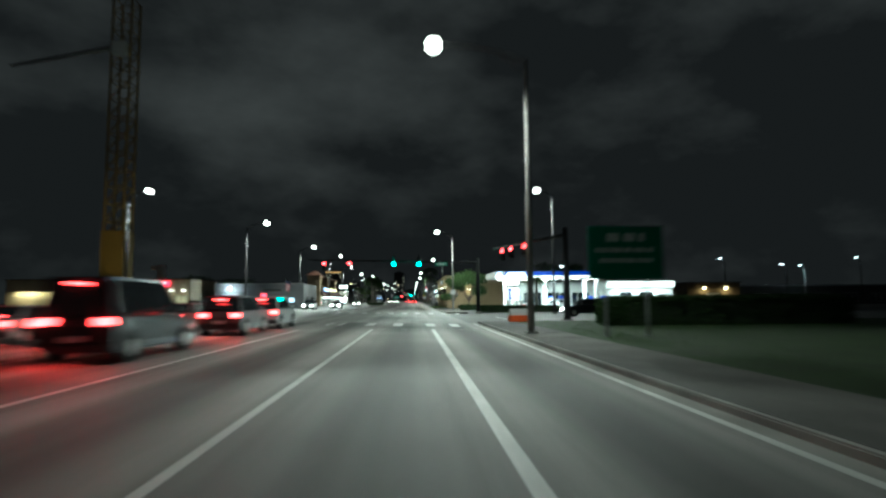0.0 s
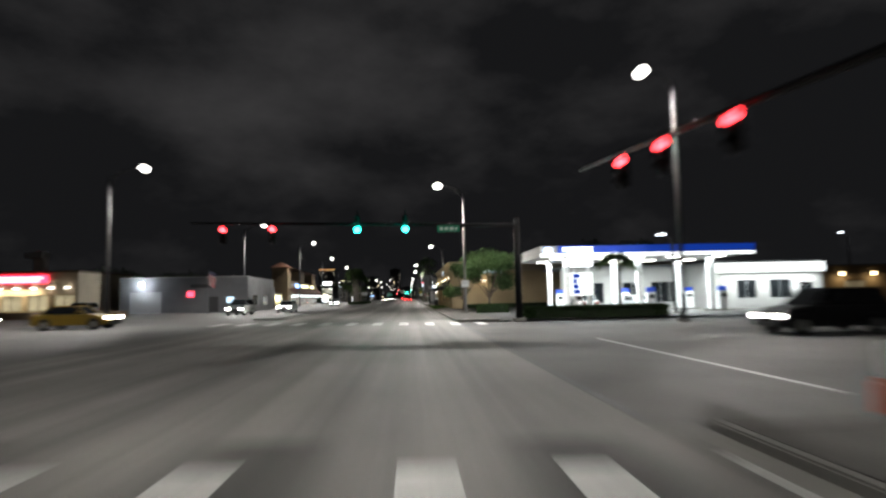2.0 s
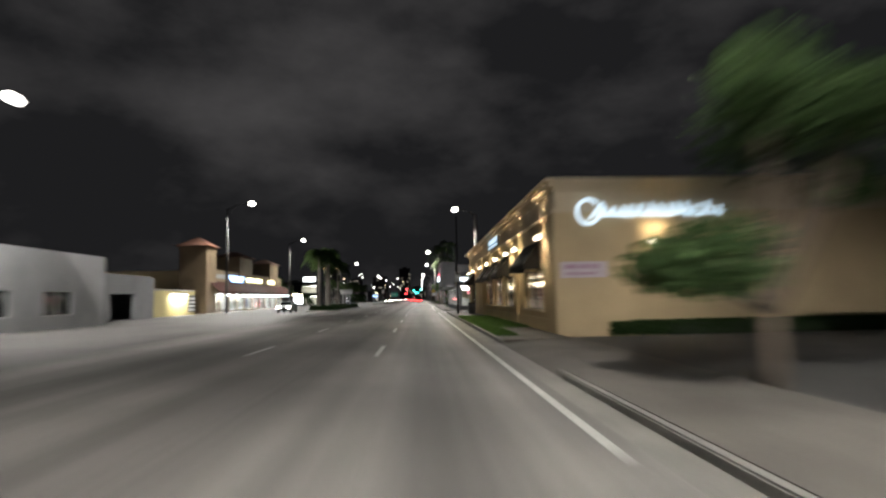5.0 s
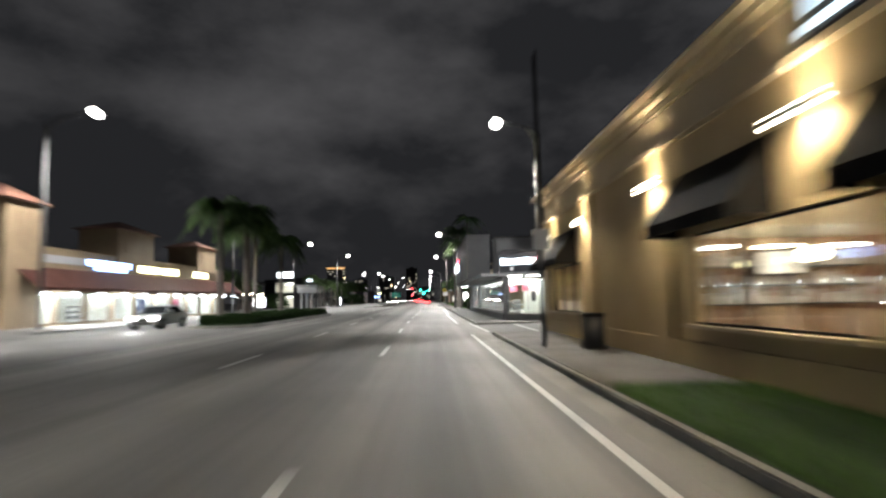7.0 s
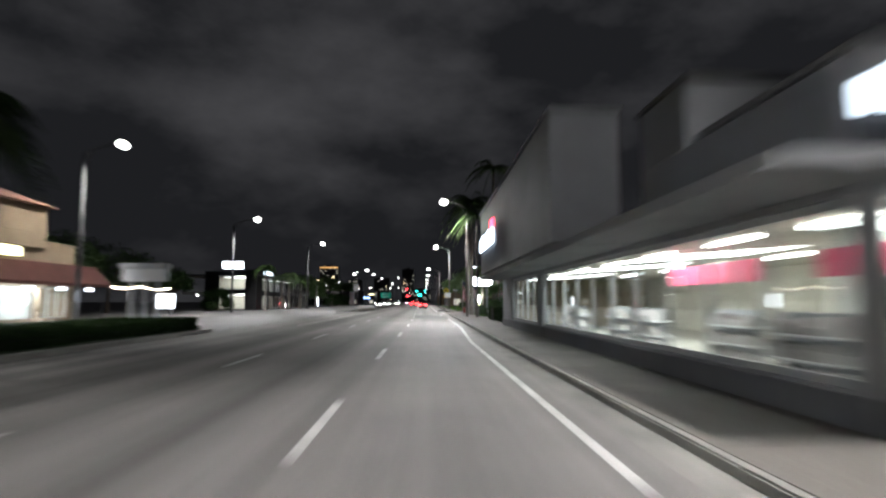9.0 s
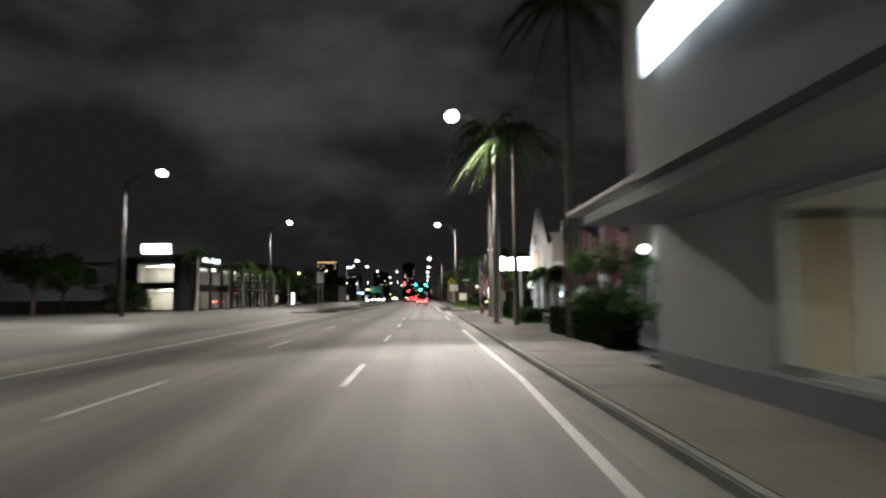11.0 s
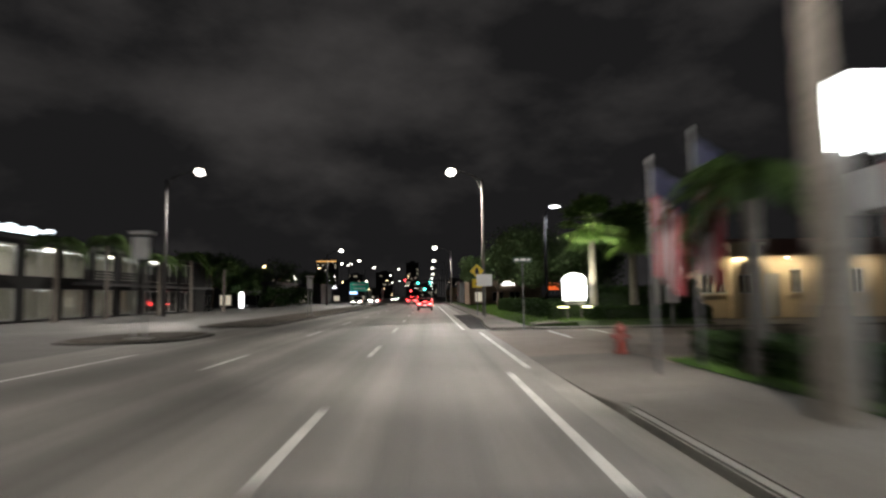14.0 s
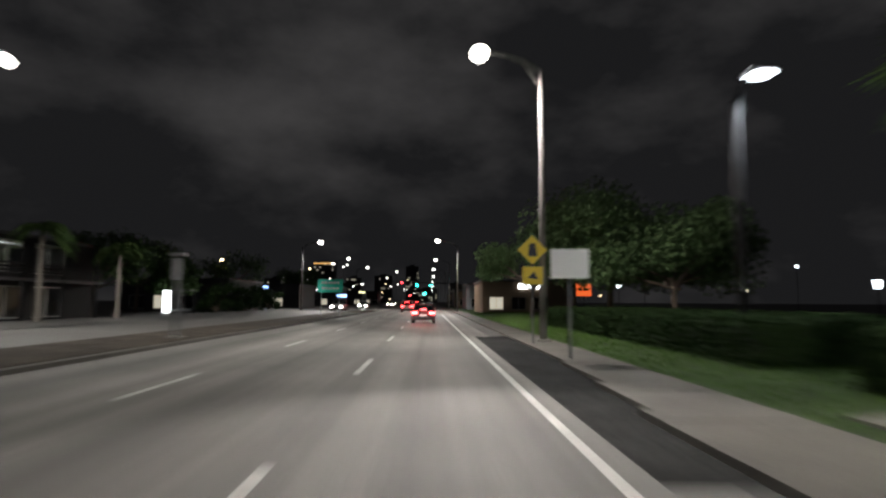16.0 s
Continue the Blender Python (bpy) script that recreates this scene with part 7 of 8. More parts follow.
def far_shop(x0, x1, y, h, sign, seed):
    t = thing("roadside_shop", (0, 0, 0), "low dark roadside shop with a few lit windows", "shop", "shops along the far road")
    far_wall = DARK if x0 < 0 else SLATE_WALL if seed % 2 else BROWN_WALL
    ops = [(x0 + 1.0 + 3.2 * i, x0 + 3.0 + 3.2 * i, 0.6, 2.4) for i in range(max(1, int((x1 - x0 - 1) / 3.2)))]
    part("wall", facade(B(), "y", y, 0.3, x0, x1, 0, h, ops), far_wall, t)
    part("side_wall", facade(B(), "x", x0 if x0 > 0 else x1 - 0.3, 0.3, y + 0.3, y + 16, 0, h), far_wall, t)
    part("roof", one(x0 - 0.2, x1 + 0.2, y - 0.3, y + 16, h, h + 0.25), DARK, t)
    for k, o in enumerate(ops):
        window(t, "y", y, o[0], o[1], o[2], o[3], 2, ALU, FAR_WINDOW if (k + seed) % 3 == 0 else GLASS_DARK)
    if sign:
        part("lit_sign", one((x0 + x1) / 2 - 1.6, (x0 + x1) / 2 + 1.6, y - 0.2, y - 0.02, h - 1.0, h - 0.3, 0.03), sign, t, "glowing sign")


for i, (x0, x1, y, h, sg) in enumerate(((8.5, 22, 335, 4.6, WHITE_SIGN), (8.5, 20, 372, 5.2, SCREEN), (8, 24, 410, 4.5, NEON_RED), (9, 22, 455, 6, WHITE_SIGN), (9, 24, 520, 5, YELLOW_SIGN),
                                        (-40, -26, 330, 4.4, None), (-42, -26, 372, 5.0, LETTER_BLUE), (-40, -27, 430, 6.0, WHITE_SIGN), (-44, -27, 490, 5.0, NEON_RED), (-44, -27, 560, 7.0, YELLOW_SIGN))):
    far_shop(x0, x1, y, h, sg, i)
mast_arm((7.5, 402.0), (-10, 401.5), 6.4, "black far signal mast with an arm over the road")
for x, m_, s in ((1.0, GREEN_LIGHT, 2), (-2.5, GREEN_LIGHT, 2), (-6.5, RED_LIGHT, 0)):
    traffic_signal(x, 401.4, 6.3, m_, s, "far traffic signals")
for i, (x, y, z, m_) in enumerate(((-25.3, 420, 2.9, LETTER_BLUE), (-23.9, 420, 2.9, LETTER_BLUE), (-2.4, 560, 5.6, GREEN_LIGHT), (-13, 640, 5.5, RED_LIGHT))):
    t = thing("light_box", (x, y, 0), "small lit box on a thin post", "light", "far roadside lights")
    part("post", tube(B(), (0, 0, -0.1), (0, 0, z), 0.05, n=8), BLACK_METAL, t)
    part("box", one(-0.6, 0.6, -0.1, 0.1, z, z + 0.7, 0.03), m_, t)
rnd = random.Random(77)
for i in range(34):
    side = -1 if i % 3 else 1
    x, y, z = side * rnd.uniform(27, 75) - 5, rnd.uniform(305, 760), rnd.uniform(2.5, 8.5)
    t = thing("yard_lamp", (x, y, 0.05), "small distant yard lamp on a thin pole", "lamp", "distant yard lamps")
    part("pole", tube(B(), (0, 0, -0.1), (0, 0, z), 0.05, n=8), BLACK_METAL, t)
    part("bulb", tube(B(), (0, 0, z - 0.05), (0, 0, z + 0.3), 0.28, 0.2, 10), (FAR_WARM, LENS_COLD, FAR_WARM, SHOP_TUBE)[i % 4], t, "lit globe")
rnd = random.Random(19)
for i in range(20):
    x, y, z = rnd.uniform(-95, -14), rnd.uniform(480, 860), rnd.uniform(9, 25)
    t = thing("mast_lamp", (x, y, 0.05), "tall distant mast with a small white lamp", "lamp", "distant mast lamps")
    part("pole", tube(B(), (0, 0, -0.1), (0, 0, z), 0.09, n=8), BLACK_METAL, t)
    part("bulb", tube(B(), (0, 0, z - 0.05), (0, 0, z + 0.55), 0.45, 0.35, 10), LENS_FAR if i % 5 else FAR_WARM, t, "lit globe")
for x, y, z in ((29.8, 340.0, 4.2), (46.5, 310.0, 3.5)):
    t = thing("yard_lamp", (x, y, 0.05), "small bright white lamp on a thin pole behind the lawn", "lamp", "distant yard lamps")
    part("pole", tube(B(), (0, 0, -0.1), (0, 0, z), 0.05, n=8), BLACK_METAL, t)
    part("bulb", tube(B(), (0, 0, z - 0.3), (0, 0, z + 0.5), 0.3, 0.36, 10), LENS_COLD, t, "lit globe")
t = thing("bus_shelter", (-25.5, 314.0, 0.2), "small shelter with a tall lit white panel", "shelter")
part("roof", one(-1.4, 1.4, -0.8, 0.8, 2.5, 2.62, 0.02), DARK, t)
part("lit_panel", one(-1.35, -1.2, -0.75, 0.75, 0.2, 2.5, 0.02), WHITE_SIGN, t, "glowing white panel")
for x in (-1.3, 1.3):
    part("post", tube(B(), (x, 0.7, -0.05), (x, 0.7, 2.5), 0.05, n=8), BLACK_METAL, t)
part("bench", one(-1.0, 1.0, 0.2, 0.6, 0.42, 0.48, 0.01), SIGN_BACK, t)


# ---------------------------------------------------------------- vehicles
def paint(name, colour):
    return mat(name, colour, 0.35, 0.1, grain=0.05, scale=3, coat=0.35)


def vehicle(kind, material, at, turn, rear=True, front=False, label="", name="car"):
    """A car along +y from its tail at y = 0; rear, front: which lights are on."""
    L, W, H, deck, hood, r = {"saloon": (4.6, 1.8, 1.46, 1.0, 0.92, 0.32), "suv": (4.7, 1.88, 1.76, 1.12, 1.08, 0.37), "van": (5.2, 1.98, 2.15, 1.2, 1.15, 0.36)}[kind]
    t = thing(name, at, label, "car", turn=turn)
    w = W / 2
    lo = 0.28
    prof = [(0.12, lo), (0.0, 0.5), (0.03, deck - 0.2), (0.12, deck), (L - 1.25, hood + 0.03), (L - 0.45, hood - 0.1), (L - 0.06, 0.68), (L, 0.45), (L - 0.12, lo)]
    bm = prism(B(), prof, -w, w, "x")
    for v in bm.verts:
        if v.co.z > deck - 0.25:
            v.co.x *= 0.95
        if v.co.y < 0.05 or v.co.y > L - 0.1:
            v.co.x *= 0.93
    bmesh.ops.bevel(bm, geom=bm.edges[:], offset=0.06, segments=3, affect="EDGES", clamp_overlap=True)
    body = part("body", bm, material, t, smooth=False)
    g0, g1, t0, t1 = {"saloon": (0.55, L - 1.3, 1.2, 2.55), "suv": (0.1, L - 1.3, 0.45, 2.7), "van": (0.08, L - 1.1, 0.2, 3.2)}[kind]
    bm = prism(B(), [(g0, deck - 0.03), (g1, hood), (t1, H - 0.05), (t0, H - 0.05)], -w * 0.93, w * 0.93, "x")
    for v in bm.verts:
        if v.co.z > deck + 0.1:
            v.co.x *= 0.82
    bmesh.ops.bevel(bm, geom=bm.edges[:], offset=0.04, segments=2, affect="EDGES", clamp_overlap=True)
    part("cabin_glass", bm, GLASS_DARK, t)
    bm = box(B(), -w * 0.78, w * 0.78, t0 - 0.04, t1 + 0.04, H - 0.075, H, 0.03)
    part("roof", bm, material, t)
    for y, s in ((t0, -1), (t1, 1)):
        for sx in (-1, 1):
            part("pillar", tube(B(), (sx * w * 0.9, g0 + 0.06 if s < 0 else g1 - 0.06, deck - 0.02), (sx * w * 0.765, y, H - 0.05), 0.045, n=6), material, t)
    for y in (0.85, L - 0.85):
        for sx in (-1, 1):
            ty = part("wheel", tube(B(), (sx * (w - 0.22), y, r), (sx * (w + 0.01), y, r), r, r, 22), RUBBER, t, smooth=False)
            part("rim", tube(B(), (sx * (w + 0.005), y, r), (sx * (w + 0.03), y, r), r * 0.62, r * 0.56, 14), ALU, ty)
            part("wheel_arch", tube(B(), (sx * (w - 0.05), y, r + 0.02), (sx * (w - 0.005), y, r + 0.02), r * 1.16, r * 1.16, 22), DARK, t)
    zt = deck - 0.2 if kind != "van" else 1.05
    for sx in (-1, 1):
        part("tail_light", one(sx * w * 0.72 - 0.2, sx * w * 0.72 + 0.2, -0.035, 0.08, zt - 0.09, zt + 0.09, 0.02), TAIL if rear else RED_PAINT, t, "lit red tail light" if rear else "")
        part("headlight", one(sx * w * 0.7 - 0.2, sx * w * 0.7 + 0.2, L - 0.2, L + 0.03, 0.62, 0.78, 0.03), HEAD if front else SIGN_WHITE, t, "lit headlight" if front else "")
        part("mirror", one(sx * (w + 0.1) - 0.09, sx * (w + 0.1) + 0.09, L - 1.75, L - 1.6, deck + 0.02, deck + 0.16, 0.03), material, t)
    if rear:
        part("brake_light", one(-0.22, 0.22, g0 + 0.02 if kind != "saloon" else 0.66, g0 + 0.1 if kind != "saloon" else 0.72, H - 0.2 if kind != "saloon" else deck + 0.04, H - 0.14 if kind != "saloon" else deck + 0.09), TAIL, t)
        lamp("tail_glow", "AREA", (0, -0.12, zt), 55, (1.0, 0.05, 0.04), aim=(0, -5, zt - 1.0), shape=(1.4, 0.2), parent=t)
    if front:
        lamp("head_glow", "SPOT", (0, L + 0.12, 0.7), 900, (1.0, 0.95, 0.85), 0.2, aim=(0, L + 14, 0.0), spot=60, parent=t)
    part("bumper", one(-w * 0.9, w * 0.9, -0.03, 0.1, 0.32, 0.52, 0.04), DARK, t)
    part("bumper", one(-w * 0.88, w * 0.88, L - 0.1, L + 0.035, 0.3, 0.5, 0.04), DARK, t)
    part("number_plate", one(-0.26, 0.26, -0.045, -0.032, 0.56, 0.7), SIGN_WHITE, t, "plain pale plate")
    part("grille", one(-0.45, 0.45, L - 0.05, L + 0.02, 0.52, 0.66, 0.01), BLACK_METAL, t)
    return t


BLACK_CAR, WHITE_CAR, RED_CAR, GREY_CAR, SILVER_CAR, YELLOW_CAR = (paint(n + " car paint", c) for n, c in (
    ("black", (0.012, 0.013, 0.016)), ("white", (0.36, 0.36, 0.36)), ("red", (0.14, 0.012, 0.012)), ("grey", (0.08, 0.085, 0.09)), ("silver", (0.32, 0.33, 0.34)), ("yellow", (0.3, 0.19, 0.02))))

RZ = 0.16
for kind, p, at, name, lb in (("van", BLACK_CAR, (-8.2, 14.5, RZ), "van", "tall dark van waiting with red tail lights lit"),
                              ("suv", GREY_CAR, (-8.3, 25.3, RZ), "car", "dark grey car waiting behind the stop line"),
                              ("suv", SILVER_CAR, (-8.1, 31.3, RZ), "car", "silver car waiting to turn with tail lights lit"),
                              ("saloon", RED_CAR, (-11.8, 28.5, RZ), "car", "dark red saloon waiting with tail lights lit"),
                              ("saloon", BLACK_CAR, (-11.9, 20.0, RZ), "car", "black saloon waiting with tail lights lit"),
                              ("saloon", WHITE_CAR, (-15.3, 21.5, RZ - 0.03), "car", "white saloon waiting with tail lights lit"),
                              ("saloon", RED_CAR, (0.55, 296.0, 0.02), "car", "dark red saloon driving ahead with tail lights lit"),
                              ("suv", WHITE_CAR, (-2.4, 338.0, 0.06), "car", "white car driving ahead with tail lights lit"),
                              ("saloon", GREY_CAR, (0.7, 352.0, 0.02), "car", "grey saloon far ahead with tail lights lit"),
                              ("suv", BLACK_CAR, (-2.2, 385.0, 0.06), "car", "black car far ahead with tail lights lit"),
                              ("saloon", SILVER_CAR, (0.8, 392.0, 0.02), "car", "silver saloon far ahead with tail lights lit"),
                              ("saloon", RED_CAR, (-5.6, 440.0, 0.12), "car", "red saloon far ahead with tail lights lit")):
    vehicle(kind, p, at, 0, True, False, lb, name)
for kind, p, at, lb in (("saloon", WHITE_CAR, (-14.0, 109.0, RZ), "white saloon facing the signal with headlights on"),
                        ("suv", GREY_CAR, (-17.6, 102.0, RZ), "grey car facing the signal with headlights on"),
                        ("saloon", SILVER_CAR, (-16.2, 170.0, RZ), "silver saloon coming along the far carriageway, headlights on"),
                        ("suv", BLACK_CAR, (-13.2, 345.0, RZ), "black car coming on with bright headlights"),
                        ("saloon", WHITE_CAR, (-12.4, 372.0, RZ), "white saloon coming on with bright headlights"),
                        ("saloon", GREY_CAR, (-15.8, 400.0, RZ), "grey saloon coming on with bright headlights"),
                        ("suv", SILVER_CAR, (-12.6, 450.0, RZ), "silver car far off with bright headlights"),
                        ("saloon", BLACK_CAR, (-15.6, 520.0, RZ), "black saloon far off with bright headlights"),
                        ("saloon", WHITE_CAR, (-12.8, 600.0, RZ), "white saloon far off with bright headlights")):
    vehicle(kind, p, at, 180, False, True, lb)
vehicle("suv", BLACK_CAR, (19.6, 57.2, -0.05), 90, False, True, "dark car crossing from the side street, headlights on")
vehicle("saloon", SILVER_CAR, (11.5, 217.4, 0.05), 90, False, False, "pale silver saloon parked with its nose to the pavement")
vehicle("saloon", WHITE_CAR, (11.6, 231.1, 0.58), 0, False, False, "glossy white saloon on show behind showroom glass")
vehicle("suv", SILVER_CAR, (15.4, 225.2, 0.35), 0, False, False, "silver car on show behind showroom glass")
vehicle("saloon", YELLOW_CAR, (-21.8, 72.0, 0.15), -90, False, True, "yellow taxi waiting at the crossing, headlights on")
vehicle("saloon", WHITE_CAR, (-29.5, 72.2, 0.14), -90, False, True, "white saloon waiting behind a taxi, headlights on")
vehicle("suv", WHITE_CAR, (-39.5, 112.0, 0.17), 75, False, False, "white car parked in front of a diner")
vehicle("saloon", SILVER_CAR, (21.5, 84.6, 0.03), 0, False, False, "silver saloon standing at a fuel pump")
vehicle("saloon", GREY_CAR, (17.6, 88.0, 0.03), 0, False, False, "grey saloon standing under the petrol canopy")


# ---------------------------------------------------------------- plants
def leaf_mesh(name, points, size, material, seed, aspect=2.0):
    """Many small four-cornered leaves at the given places."""
    rnd = random.Random(seed)
    vs, fs = [], []
    for p in points:
        d = Vector((rnd.gauss(0, 1), rnd.gauss(0, 1), rnd.gauss(0, 0.8))).normalized()
        s = d.cross(Vector((rnd.gauss(0, 1), rnd.gauss(0, 1), rnd.gauss(0, 1)))).normalized()
        l_, w = size * rnd.uniform(0.6, 1.3), size / aspect * rnd.uniform(0.6, 1.3)
        p = Vector(p)
        k = len(vs)
        vs += [tuple(p - d * l_ * 0.5), tuple(p + s * w * 0.5), tuple(p + d * l_ * 0.5), tuple(p - s * w * 0.5)]
        fs.append((k, k + 1, k + 2, k + 3))
    me = bpy.data.meshes.new(name)
    me.from_pydata(vs, [], fs)
    me.materials.append(material)
    return me


def leaves(name, points, size, material, parent, seed, aspect=2.0):
    ob = new(name, leaf_mesh(name, points, size, material, seed, aspect))
    ob.parent = parent
    return ob


def tree(at, height, radius, seed, label, n=2600, size=0.3, low=0.42, leaf=LEAF):
    rnd = random.Random(seed)
    t = thing("tree", at, label, "tree")
    th = height * low
    bm = B()
    tube(bm, (0, 0, -0.1), (0.1, 0.05, th), 0.05 * height * 0.55, 0.03 * height * 0.5, 10)
    part("trunk", bm, BARK, t, smooth=True)
    bm = B()
    centres = []
    for i in range(11):
        a, e = i * 2.4 + rnd.uniform(-0.4, 0.4), rnd.uniform(0.1, 1.0)
        rr = radius * rnd.uniform(0.45, 0.85)
        c = Vector((rr * math.cos(a), rr * math.sin(a), th + (height - th) * e * 0.86))
        tube(bm, (0.1, 0.05, th * rnd.uniform(0.75, 1.0)), tuple(c), 0.012 * height, 0.004 * height, 6)
        centres.append((c, radius * rnd.uniform(0.28, 0.46)))
    centres.append((Vector((0, 0, height * 0.8)), radius * 0.5))
    part("branchwork", bm, BARK, t)
    pts = []
    for i in range(n):
        c, r = rnd.choice(centres)
        v = Vector((rnd.gauss(0, 1), rnd.gauss(0, 1), rnd.gauss(0, 1))).normalized() * r * rnd.uniform(0.35, 1.08)
        v.z *= 0.75
        pts.append(c + v)
    leaves("crown", pts, size, leaf, t, seed + 1)
    return t


def feather_palm(at, h, seed, label, fronds=18, reach=2.3, stout=1.0):
    """A palm with long feathered fronds."""
    rnd = random.Random(seed)
    t = thing("palm_tree", at, label, "palm tree")
    bm = B()
    n = 9
    for i in range(n):
        z0, z1 = h * i / n, h * (i + 1) / n
        r0 = 0.2 - 0.07 * i / n + (0.06 if i == 0 else 0)
        tube(bm, (0, 0, z0 - 0.1), (0, 0, z1), (r0 + 0.012) * stout, (r0 - 0.008) * stout, 12)
    part("trunk", bm, PALM_BARK, t)
    part("crownshaft", tube(B(), (0, 0, h - 0.05), (0, 0, h + 0.7), 0.15, 0.07, 10), FROND, t, smooth=True)
    vs, fs = [], []
    for f in range(fronds):
        a = f * 2.399 + rnd.uniform(-0.2, 0.2)
        up = rnd.uniform(-0.15, 1.15)
        ln = reach * rnd.uniform(0.85, 1.15)
        d, side = Vector((math.cos(a), math.sin(a), 0)), Vector((-math.sin(a), math.cos(a), 0))
        prev = None
        for k in range(13):
            u = k / 12
            p = Vector((0, 0, h + 0.55)) + d * ln * u * math.cos(up * 0.6) + Vector((0, 0, ln * (up * 0.75 * u - 0.95 * u * u)))
            if k:
                i0 = len(vs)
                vs += [tuple(prev + side * 0.02), tuple(prev - side * 0.02), tuple(p - side * 0.015), tuple(p + side * 0.015)]
                fs.append((i0, i0 + 1, i0 + 2, i0 + 3))
                for s in (-1, 1):
                    for q in range(3):
                        b_ = prev.lerp(p, q / 3)
                        ll = 0.62 * math.sin(math.pi * min(0.97, 0.12 + u * 0.85)) + 0.06
                        tip = b_ + side * s * ll * 0.8 + d * ll * 0.45 + Vector((0, 0, -ll * rnd.uniform(0.25, 0.7)))
                        i0 = len(vs)
                        vs += [tuple(b_ - d * 0.045), tuple(b_ + d * 0.045), tuple(tip)]
                        fs.append((i0, i0 + 1, i0 + 2))
            prev = p
    me = bpy.data.meshes.new("crown")
    me.from_pydata(vs, [], fs)
    me.materials.append(FROND)
    c = new("crown", me)
    c.parent = t
    return t


def fan_palm(at, h, seed, label, fans=60, reach=1.3):
    """A stout palm with round fan leaves."""
    rnd = random.Random(seed)
    t = thing("palm_tree", at, label, "palm tree")
    bm = B()
    n = 12
    for i in range(n):
        tube(bm, (0, 0, h * i / n - 0.08), (0, 0, h * (i + 1) / n), 0.27 - 0.06 * i / n, 0.25 - 0.06 * i / n, 12)
    part("trunk", bm, PALM_BARK, t)
    vs, fs = [], []
    for f in range(fans):
        a, e = f * 2.399, rnd.uniform(-0.7, 1.25)
        d = Vector((math.cos(a) * math.cos(e), math.sin(a) * math.cos(e), math.sin(e)))
        o = Vector((0, 0, h)) + d * rnd.uniform(0.55, 1.0) * reach
        up = Vector((0, 0, 1)) if abs(d.z) < 0.9 else Vector((1, 0, 0))
        s = d.cross(up).normalized()
        i0 = len(vs)
        st = Vector((0, 0, h))
        vs += [tuple(st - s * 0.02), tuple(st + s * 0.02), tuple(o + s * 0.015), tuple(o - s * 0.015)]
        fs.append((i0, i0 + 1, i0 + 2, i0 + 3))
        for k in range(13):
            b_ = -1.25 + 2.5 * k / 12
            v = (d * math.cos(b_) + s * math.sin(b_)) * rnd.uniform(0.75, 0.95) * reach
            w = (s * math.cos(b_) - d * math.sin(b_)) * 0.07
            i0 = len(vs)
            vs += [tuple(o - w * 0.3), tuple(o + v * 0.55 + w), tuple(o + v + Vector((0, 0, -0.22))), tuple(o + v * 0.55 - w)]
            fs.append((i0, i0 + 1, i0 + 2, i0 + 3))
    me = bpy.data.meshes.new("crown")
    me.from_pydata(vs, [], fs)
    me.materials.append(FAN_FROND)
    c = new("crown", me)
    c.parent = t
    return t


def hedge(x0, x1, y0, y1, z, h, seed, label, n=3000, size=0.13):
    n, size = int(n * 1.7), size * 1.15
    rnd = random.Random(seed)
    t = thing("hedge", ((x0 + x1) / 2, (y0 + y1) / 2, z), label, "hedge")
    w, l_ = (x1 - x0) / 2, (y1 - y0) / 2
    # Solid dark box stands for the shade between the leaves.
    part("shade_core", one(-w * 0.86, w * 0.86, -l_ + 0.1, l_ - 0.1, -0.05, h * 0.9, 0.05), HEDGE_CORE, t)
    pts = []
    for i in range(n):
        f = rnd.random()
        bulge = 1 + 0.12 * noise.noise(Vector((rnd.random() * 3, i * 0.01, 0)))
        if f < 0.42:
            p = (rnd.uniform(-w, w), rnd.uniform(-l_, l_), h * rnd.uniform(0.86, 1.08) * bulge)
        elif f < 0.8:
            p = (rnd.choice((-1, 1)) * w * rnd.uniform(0.86, 1.08), rnd.uniform(-l_, l_), rnd.uniform(0, h))
        else:
            p = (rnd.uniform(-w, w), rnd.choice((-1, 1)) * (l_ + rnd.uniform(-0.12, 0.05)), rnd.uniform(0, h))
        pts.append(p)
    leaves("foliage", pts, size, HEDGE_LEAF, t, seed, 1.6)
    return t


feather_palm((6.3, 234.75, 0.08), 12.8, 1, "tall royal palm beside the pavement", reach=3.7, fronds=36)
feather_palm((6.6, 232.7, 0.08), 13.2, 2, "tall royal palm beside the pavement", reach=3.8, fronds=36)
feather_palm((6.28, 222.3, 0.08), 10.0, 9, "slender royal palm beside a lamp pole", reach=3.2, fronds=28, stout=0.7)
feather_palm((6.82, 212.3, 0.05), 12.6, 3, "tall royal palm beside the low wing", reach=3.0)
feather_palm((9.3, 228.6, 0.05), 2.6, 4, "short young palm in front of the showroom", reach=1.5, fronds=34)
feather_palm((9.6, 224.5, 0.05), 2.6, 5, "short young palm in front of the showroom", reach=1.5, fronds=34)
feather_palm((7.5, 238.5, 0.1), 3.4, 6, "short young palm near the flags", reach=1.7)
feather_palm((16.8, 78.2, 0.0), 4.0, 7, "short palm beside the petrol station", reach=1.6)
for i, (x, y, h) in enumerate(((-11.9, 166.4, 7.0), (-11.0, 168.6, 6.2), (-11.7, 171.2, 7.4), (-12.3, 175.0, 6.6), (-11.2, 178.5, 6.0))):
    feather_palm((x, y, 0.34), h, 20 + i, "bushy palm planted in the traffic island", reach=2.2, fronds=52)
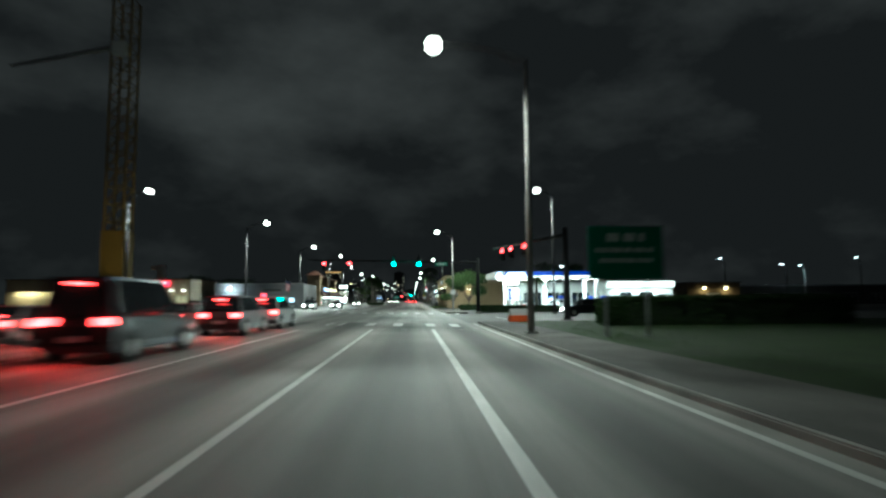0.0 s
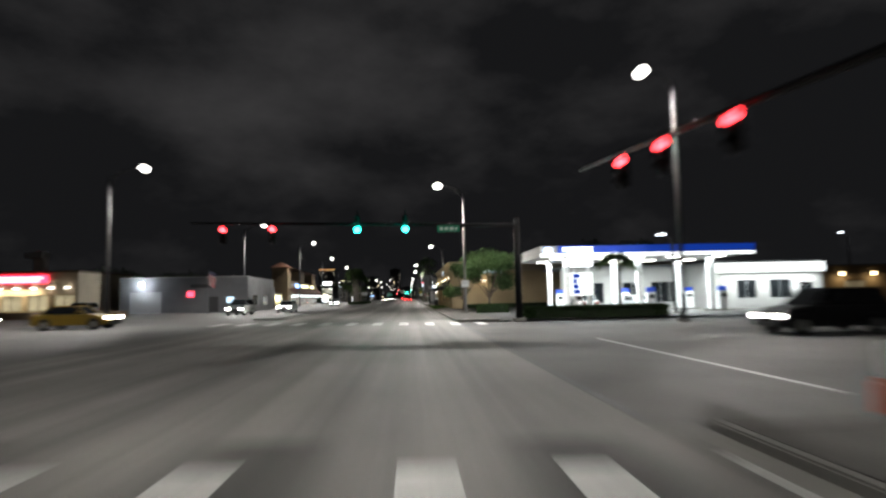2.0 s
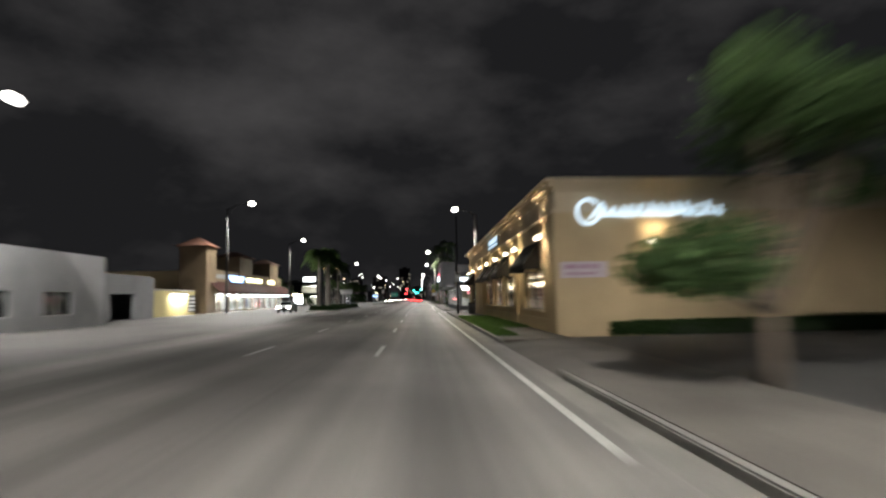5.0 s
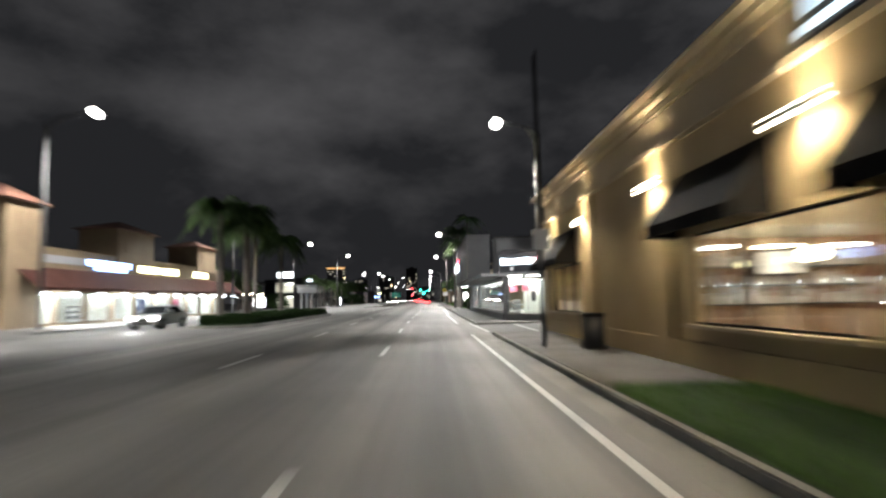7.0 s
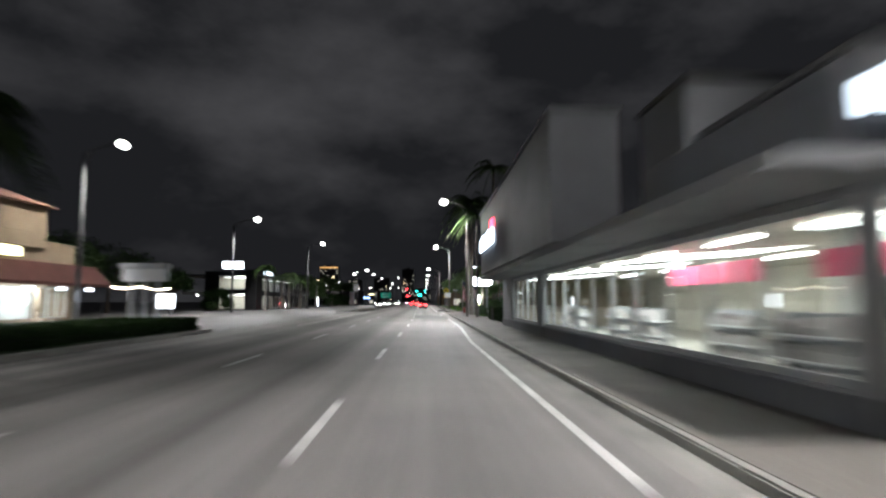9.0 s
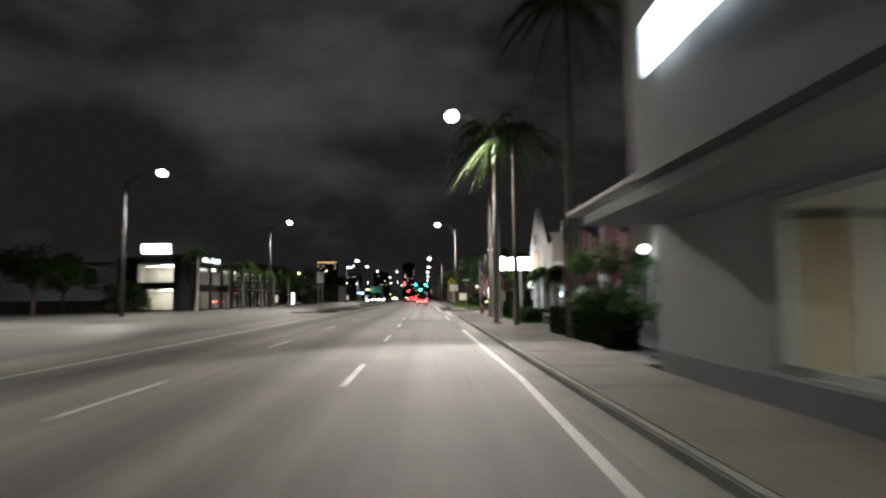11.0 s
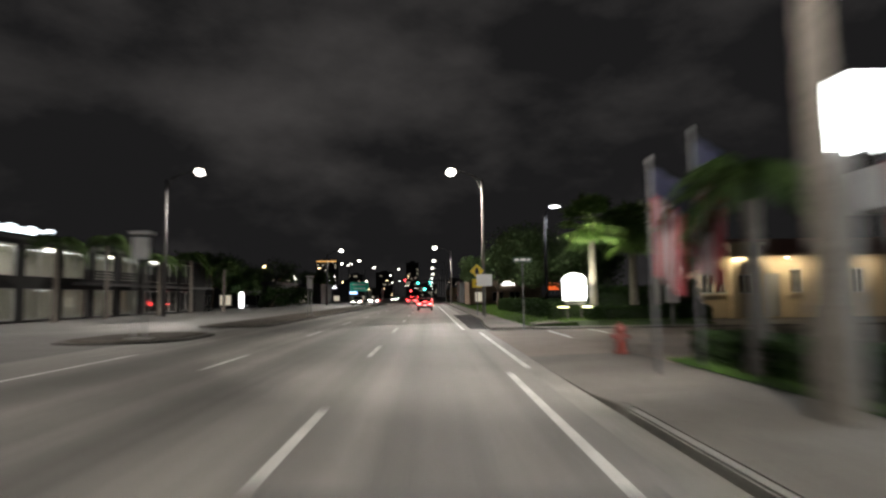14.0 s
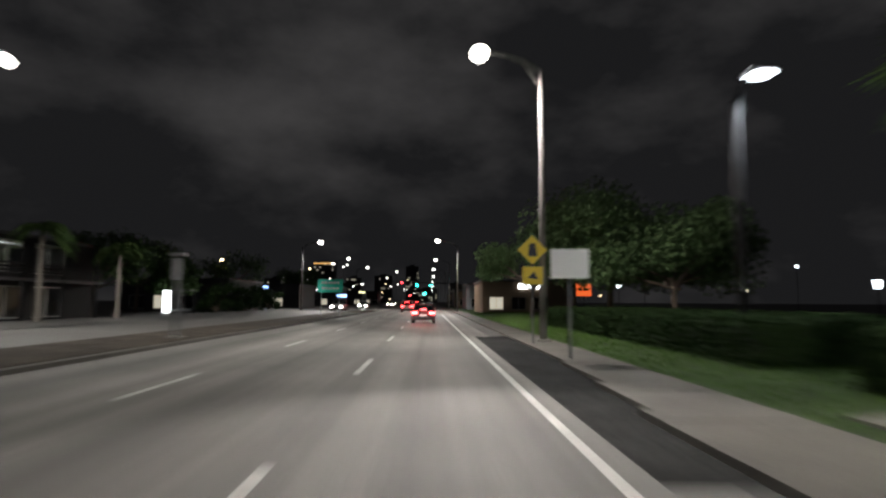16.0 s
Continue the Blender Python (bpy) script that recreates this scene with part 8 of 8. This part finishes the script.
for i, (x, y, h) in enumerate(((-24.6, 268, 5.2), (-25.0, 275, 6.0), (-24.5, 283, 5.0), (-24.8, 291, 5.8), (-24.4, 300, 5.2), (-24.8, 258, 6.4))):
    feather_palm((x, y, 0.2), h, 120 + i, "dark palm before the glass block", reach=2.2, fronds=22)
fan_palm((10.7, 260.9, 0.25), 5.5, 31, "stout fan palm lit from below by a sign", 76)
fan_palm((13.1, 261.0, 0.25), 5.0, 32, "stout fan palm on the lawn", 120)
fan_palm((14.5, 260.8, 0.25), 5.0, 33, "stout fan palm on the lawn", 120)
tree((9.0, 94.2, 0.05), 6.7, 3.3, 41, "round leafy street tree beside a lamp pole", 11000, 0.27, low=0.26)
tree((7.0, 101.4, 0.05), 5.4, 2.2, 40, "small leafy street tree at the driveway", 5500, 0.24, low=0.26)
tree((13.5, 292.0, 0.07), 8.8, 6.6, 42, "broad green leafy tree on the lawn", 17000, 0.34, leaf=LIT_LEAF)
tree((10.0, 303.0, 0.07), 8.0, 4.6, 43, "leafy tree on the lawn behind the road signs", 12000, 0.3, leaf=LIT_LEAF)
tree((15.8, 287.0, 0.07), 7.4, 5.0, 44, "broad green leafy tree on the lawn", 13000, 0.36, leaf=LIT_LEAF)
for i, (x, y, h, r) in enumerate(((-34, 219, 8, 4.5), (-38, 236, 9, 5), (-38, 250, 7.5, 4), (-40, 258, 7, 3.2), (-30, 306, 8, 5), (-34, 322, 9, 5.5), (-28, 318, 6, 3.2), (-33, 350, 9, 6),
                                   (-31, 390, 9, 5), (-34, 410, 10, 6), (-50, 165, 8, 5), (-52, 142, 8, 5), (22, 320, 9, 6), (26, 232, 9, 6), (24, 205, 9, 5), (28, 108, 8, 5), (19.5, 182, 8.5, 4.6))):
    tree((x, y, 0.1), h, r, 60 + i, "dark leafy tree away from the lamps", 3500, 0.45)
hedge(7.45, 10.4, 225.2, 226.3, 0.09, 0.66, 92, "clipped dark green hedge beside the car park", 3500, 0.12)
hedge(7.45, 8.7, 226.5, 241.2, 0.09, 0.66, 81, "clipped dark green hedge beside the pavement", 7000, 0.12)
hedge(-13.0, -9.8, 166.0, 191.5, 0.36, 0.55, 82, "low dense planting on the traffic island", 9000, 0.14)
hedge(8.4, 13.2, 264.8, 288.0, 0.24, 1.05, 83, "broad clipped dark green hedge on the lawn", 15000, 0.15)
hedge(10.3, 16.5, 259.0, 259.95, 0.24, 0.72, 84, "low clipped hedge before a monument sign", 6000, 0.11)
hedge(8.2, 10.3, 260.95, 261.7, 0.25, 0.95, 94, "small bushes lit by a monument sign", 2500, 0.12)
hedge(9.6, 30.0, 114.6, 115.3, 0.05, 0.5, 85, "low bushes along the restaurant's end wall", 7000, 0.13)
hedge(8.9, 18.6, 74.56, 75.05, 0.05, 0.78, 86, "dark low hedge before the petrol station", 4500, 0.13)
hedge(7.6, 10.4, 91.2, 92.6, 0.05, 0.75, 87, "low bushes under a street tree", 2500, 0.14)
hedge(6.75, 7.5, 207.6, 216.0, 0.05, 1.0, 88, "dark bushes beside the low wing", 3500, 0.16)
tree((7.3, 209.6, 0.05), 3.6, 1.3, 91, "tall dark shrub beside the low wing", 4200, 0.16, low=0.12)
hedge(11.2, 17.6, 262.6, 264.0, 0.07, 1.9, 89, "dark tall bushes beside the villa's forecourt", 6000, 0.16)
# Added shrub: its dark mass stands for the unlit end of the villa.
tree((17.3, 264.9, 0.0), 4.4, 1.5, 93, "dense dark shrub added to hide the villa's end wall", 5000, 0.2, low=0.12, leaf=HEDGE_LEAF)
tree((-31.6, 256.0, 0.15), 3.6, 2.6, 90, "round dark bush beside the glass block", 6500, 0.24, low=0.1, leaf=HEDGE_LEAF)
for i, (x, y, h, r) in enumerate(((-24.6, 322, 3.4, 2.2), (-24.8, 327, 4.2, 2.4), (-24.4, 332, 3.2, 2.2), (-24.8, 338, 4.0, 2.6), (-24.6, 344, 3.4, 2.3))):
    tree((x, y, 0.15), h, r, 200 + i, "dense dark bush along the far pavement", 2600, 0.3, low=0.1, leaf=HEDGE_LEAF)
hedge(11.7, 26.0, 33.4, 35.2, 0.06, 1.6, 96, "tall dark hedge on the first lawn", 9000, 0.17)

# small tan shed beyond the petrol station, with two warm floodlights
t = thing("shed", (53.2, 100.4, 0.0), "low tan shed with two warm floodlights on its front", "shed")
part("wall", facade(B(), "y", 0, 0.25, -4.6, 5.0, -0.1, 4.3, [(-1.2, 1.4, -0.1, 2.6)]), TAN, t)
part("side_wall", facade(B(), "x", -4.6, 0.25, 0.26, 6.0, -0.1, 4.3), TAN, t)
part("side_wall", facade(B(), "x", 4.75, 0.25, 0.26, 6.0, -0.1, 4.3), TAN, t)
part("roof", one(-4.8, 5.2, -0.2, 6.1, 4.31, 4.5, 0.03), SLATE_WALL, t)
part("roller_door", one(-1.2, 1.4, 0.12, 0.2, -0.1, 2.6), SIGN_BACK, t)
for x in (-1.7, 2.2):
    f = part("floodlight", one(x - 0.22, x + 0.22, -0.3, -0.01, 3.25, 3.6, 0.03), BLACK_METAL, t)
    part("lens", one(x - 0.26, x + 0.26, -0.4, -0.31, 3.2, 3.58, 0.02), FAR_WARM, f, "lit warm lens")
    lamp("flood_lamp", "AREA", (53.2 + x, 99.6, 3.4), 60, (1.0, 0.74, 0.4), aim=(53.2 + x, 100.2, 0.6), shape=(0.5, 0.3))
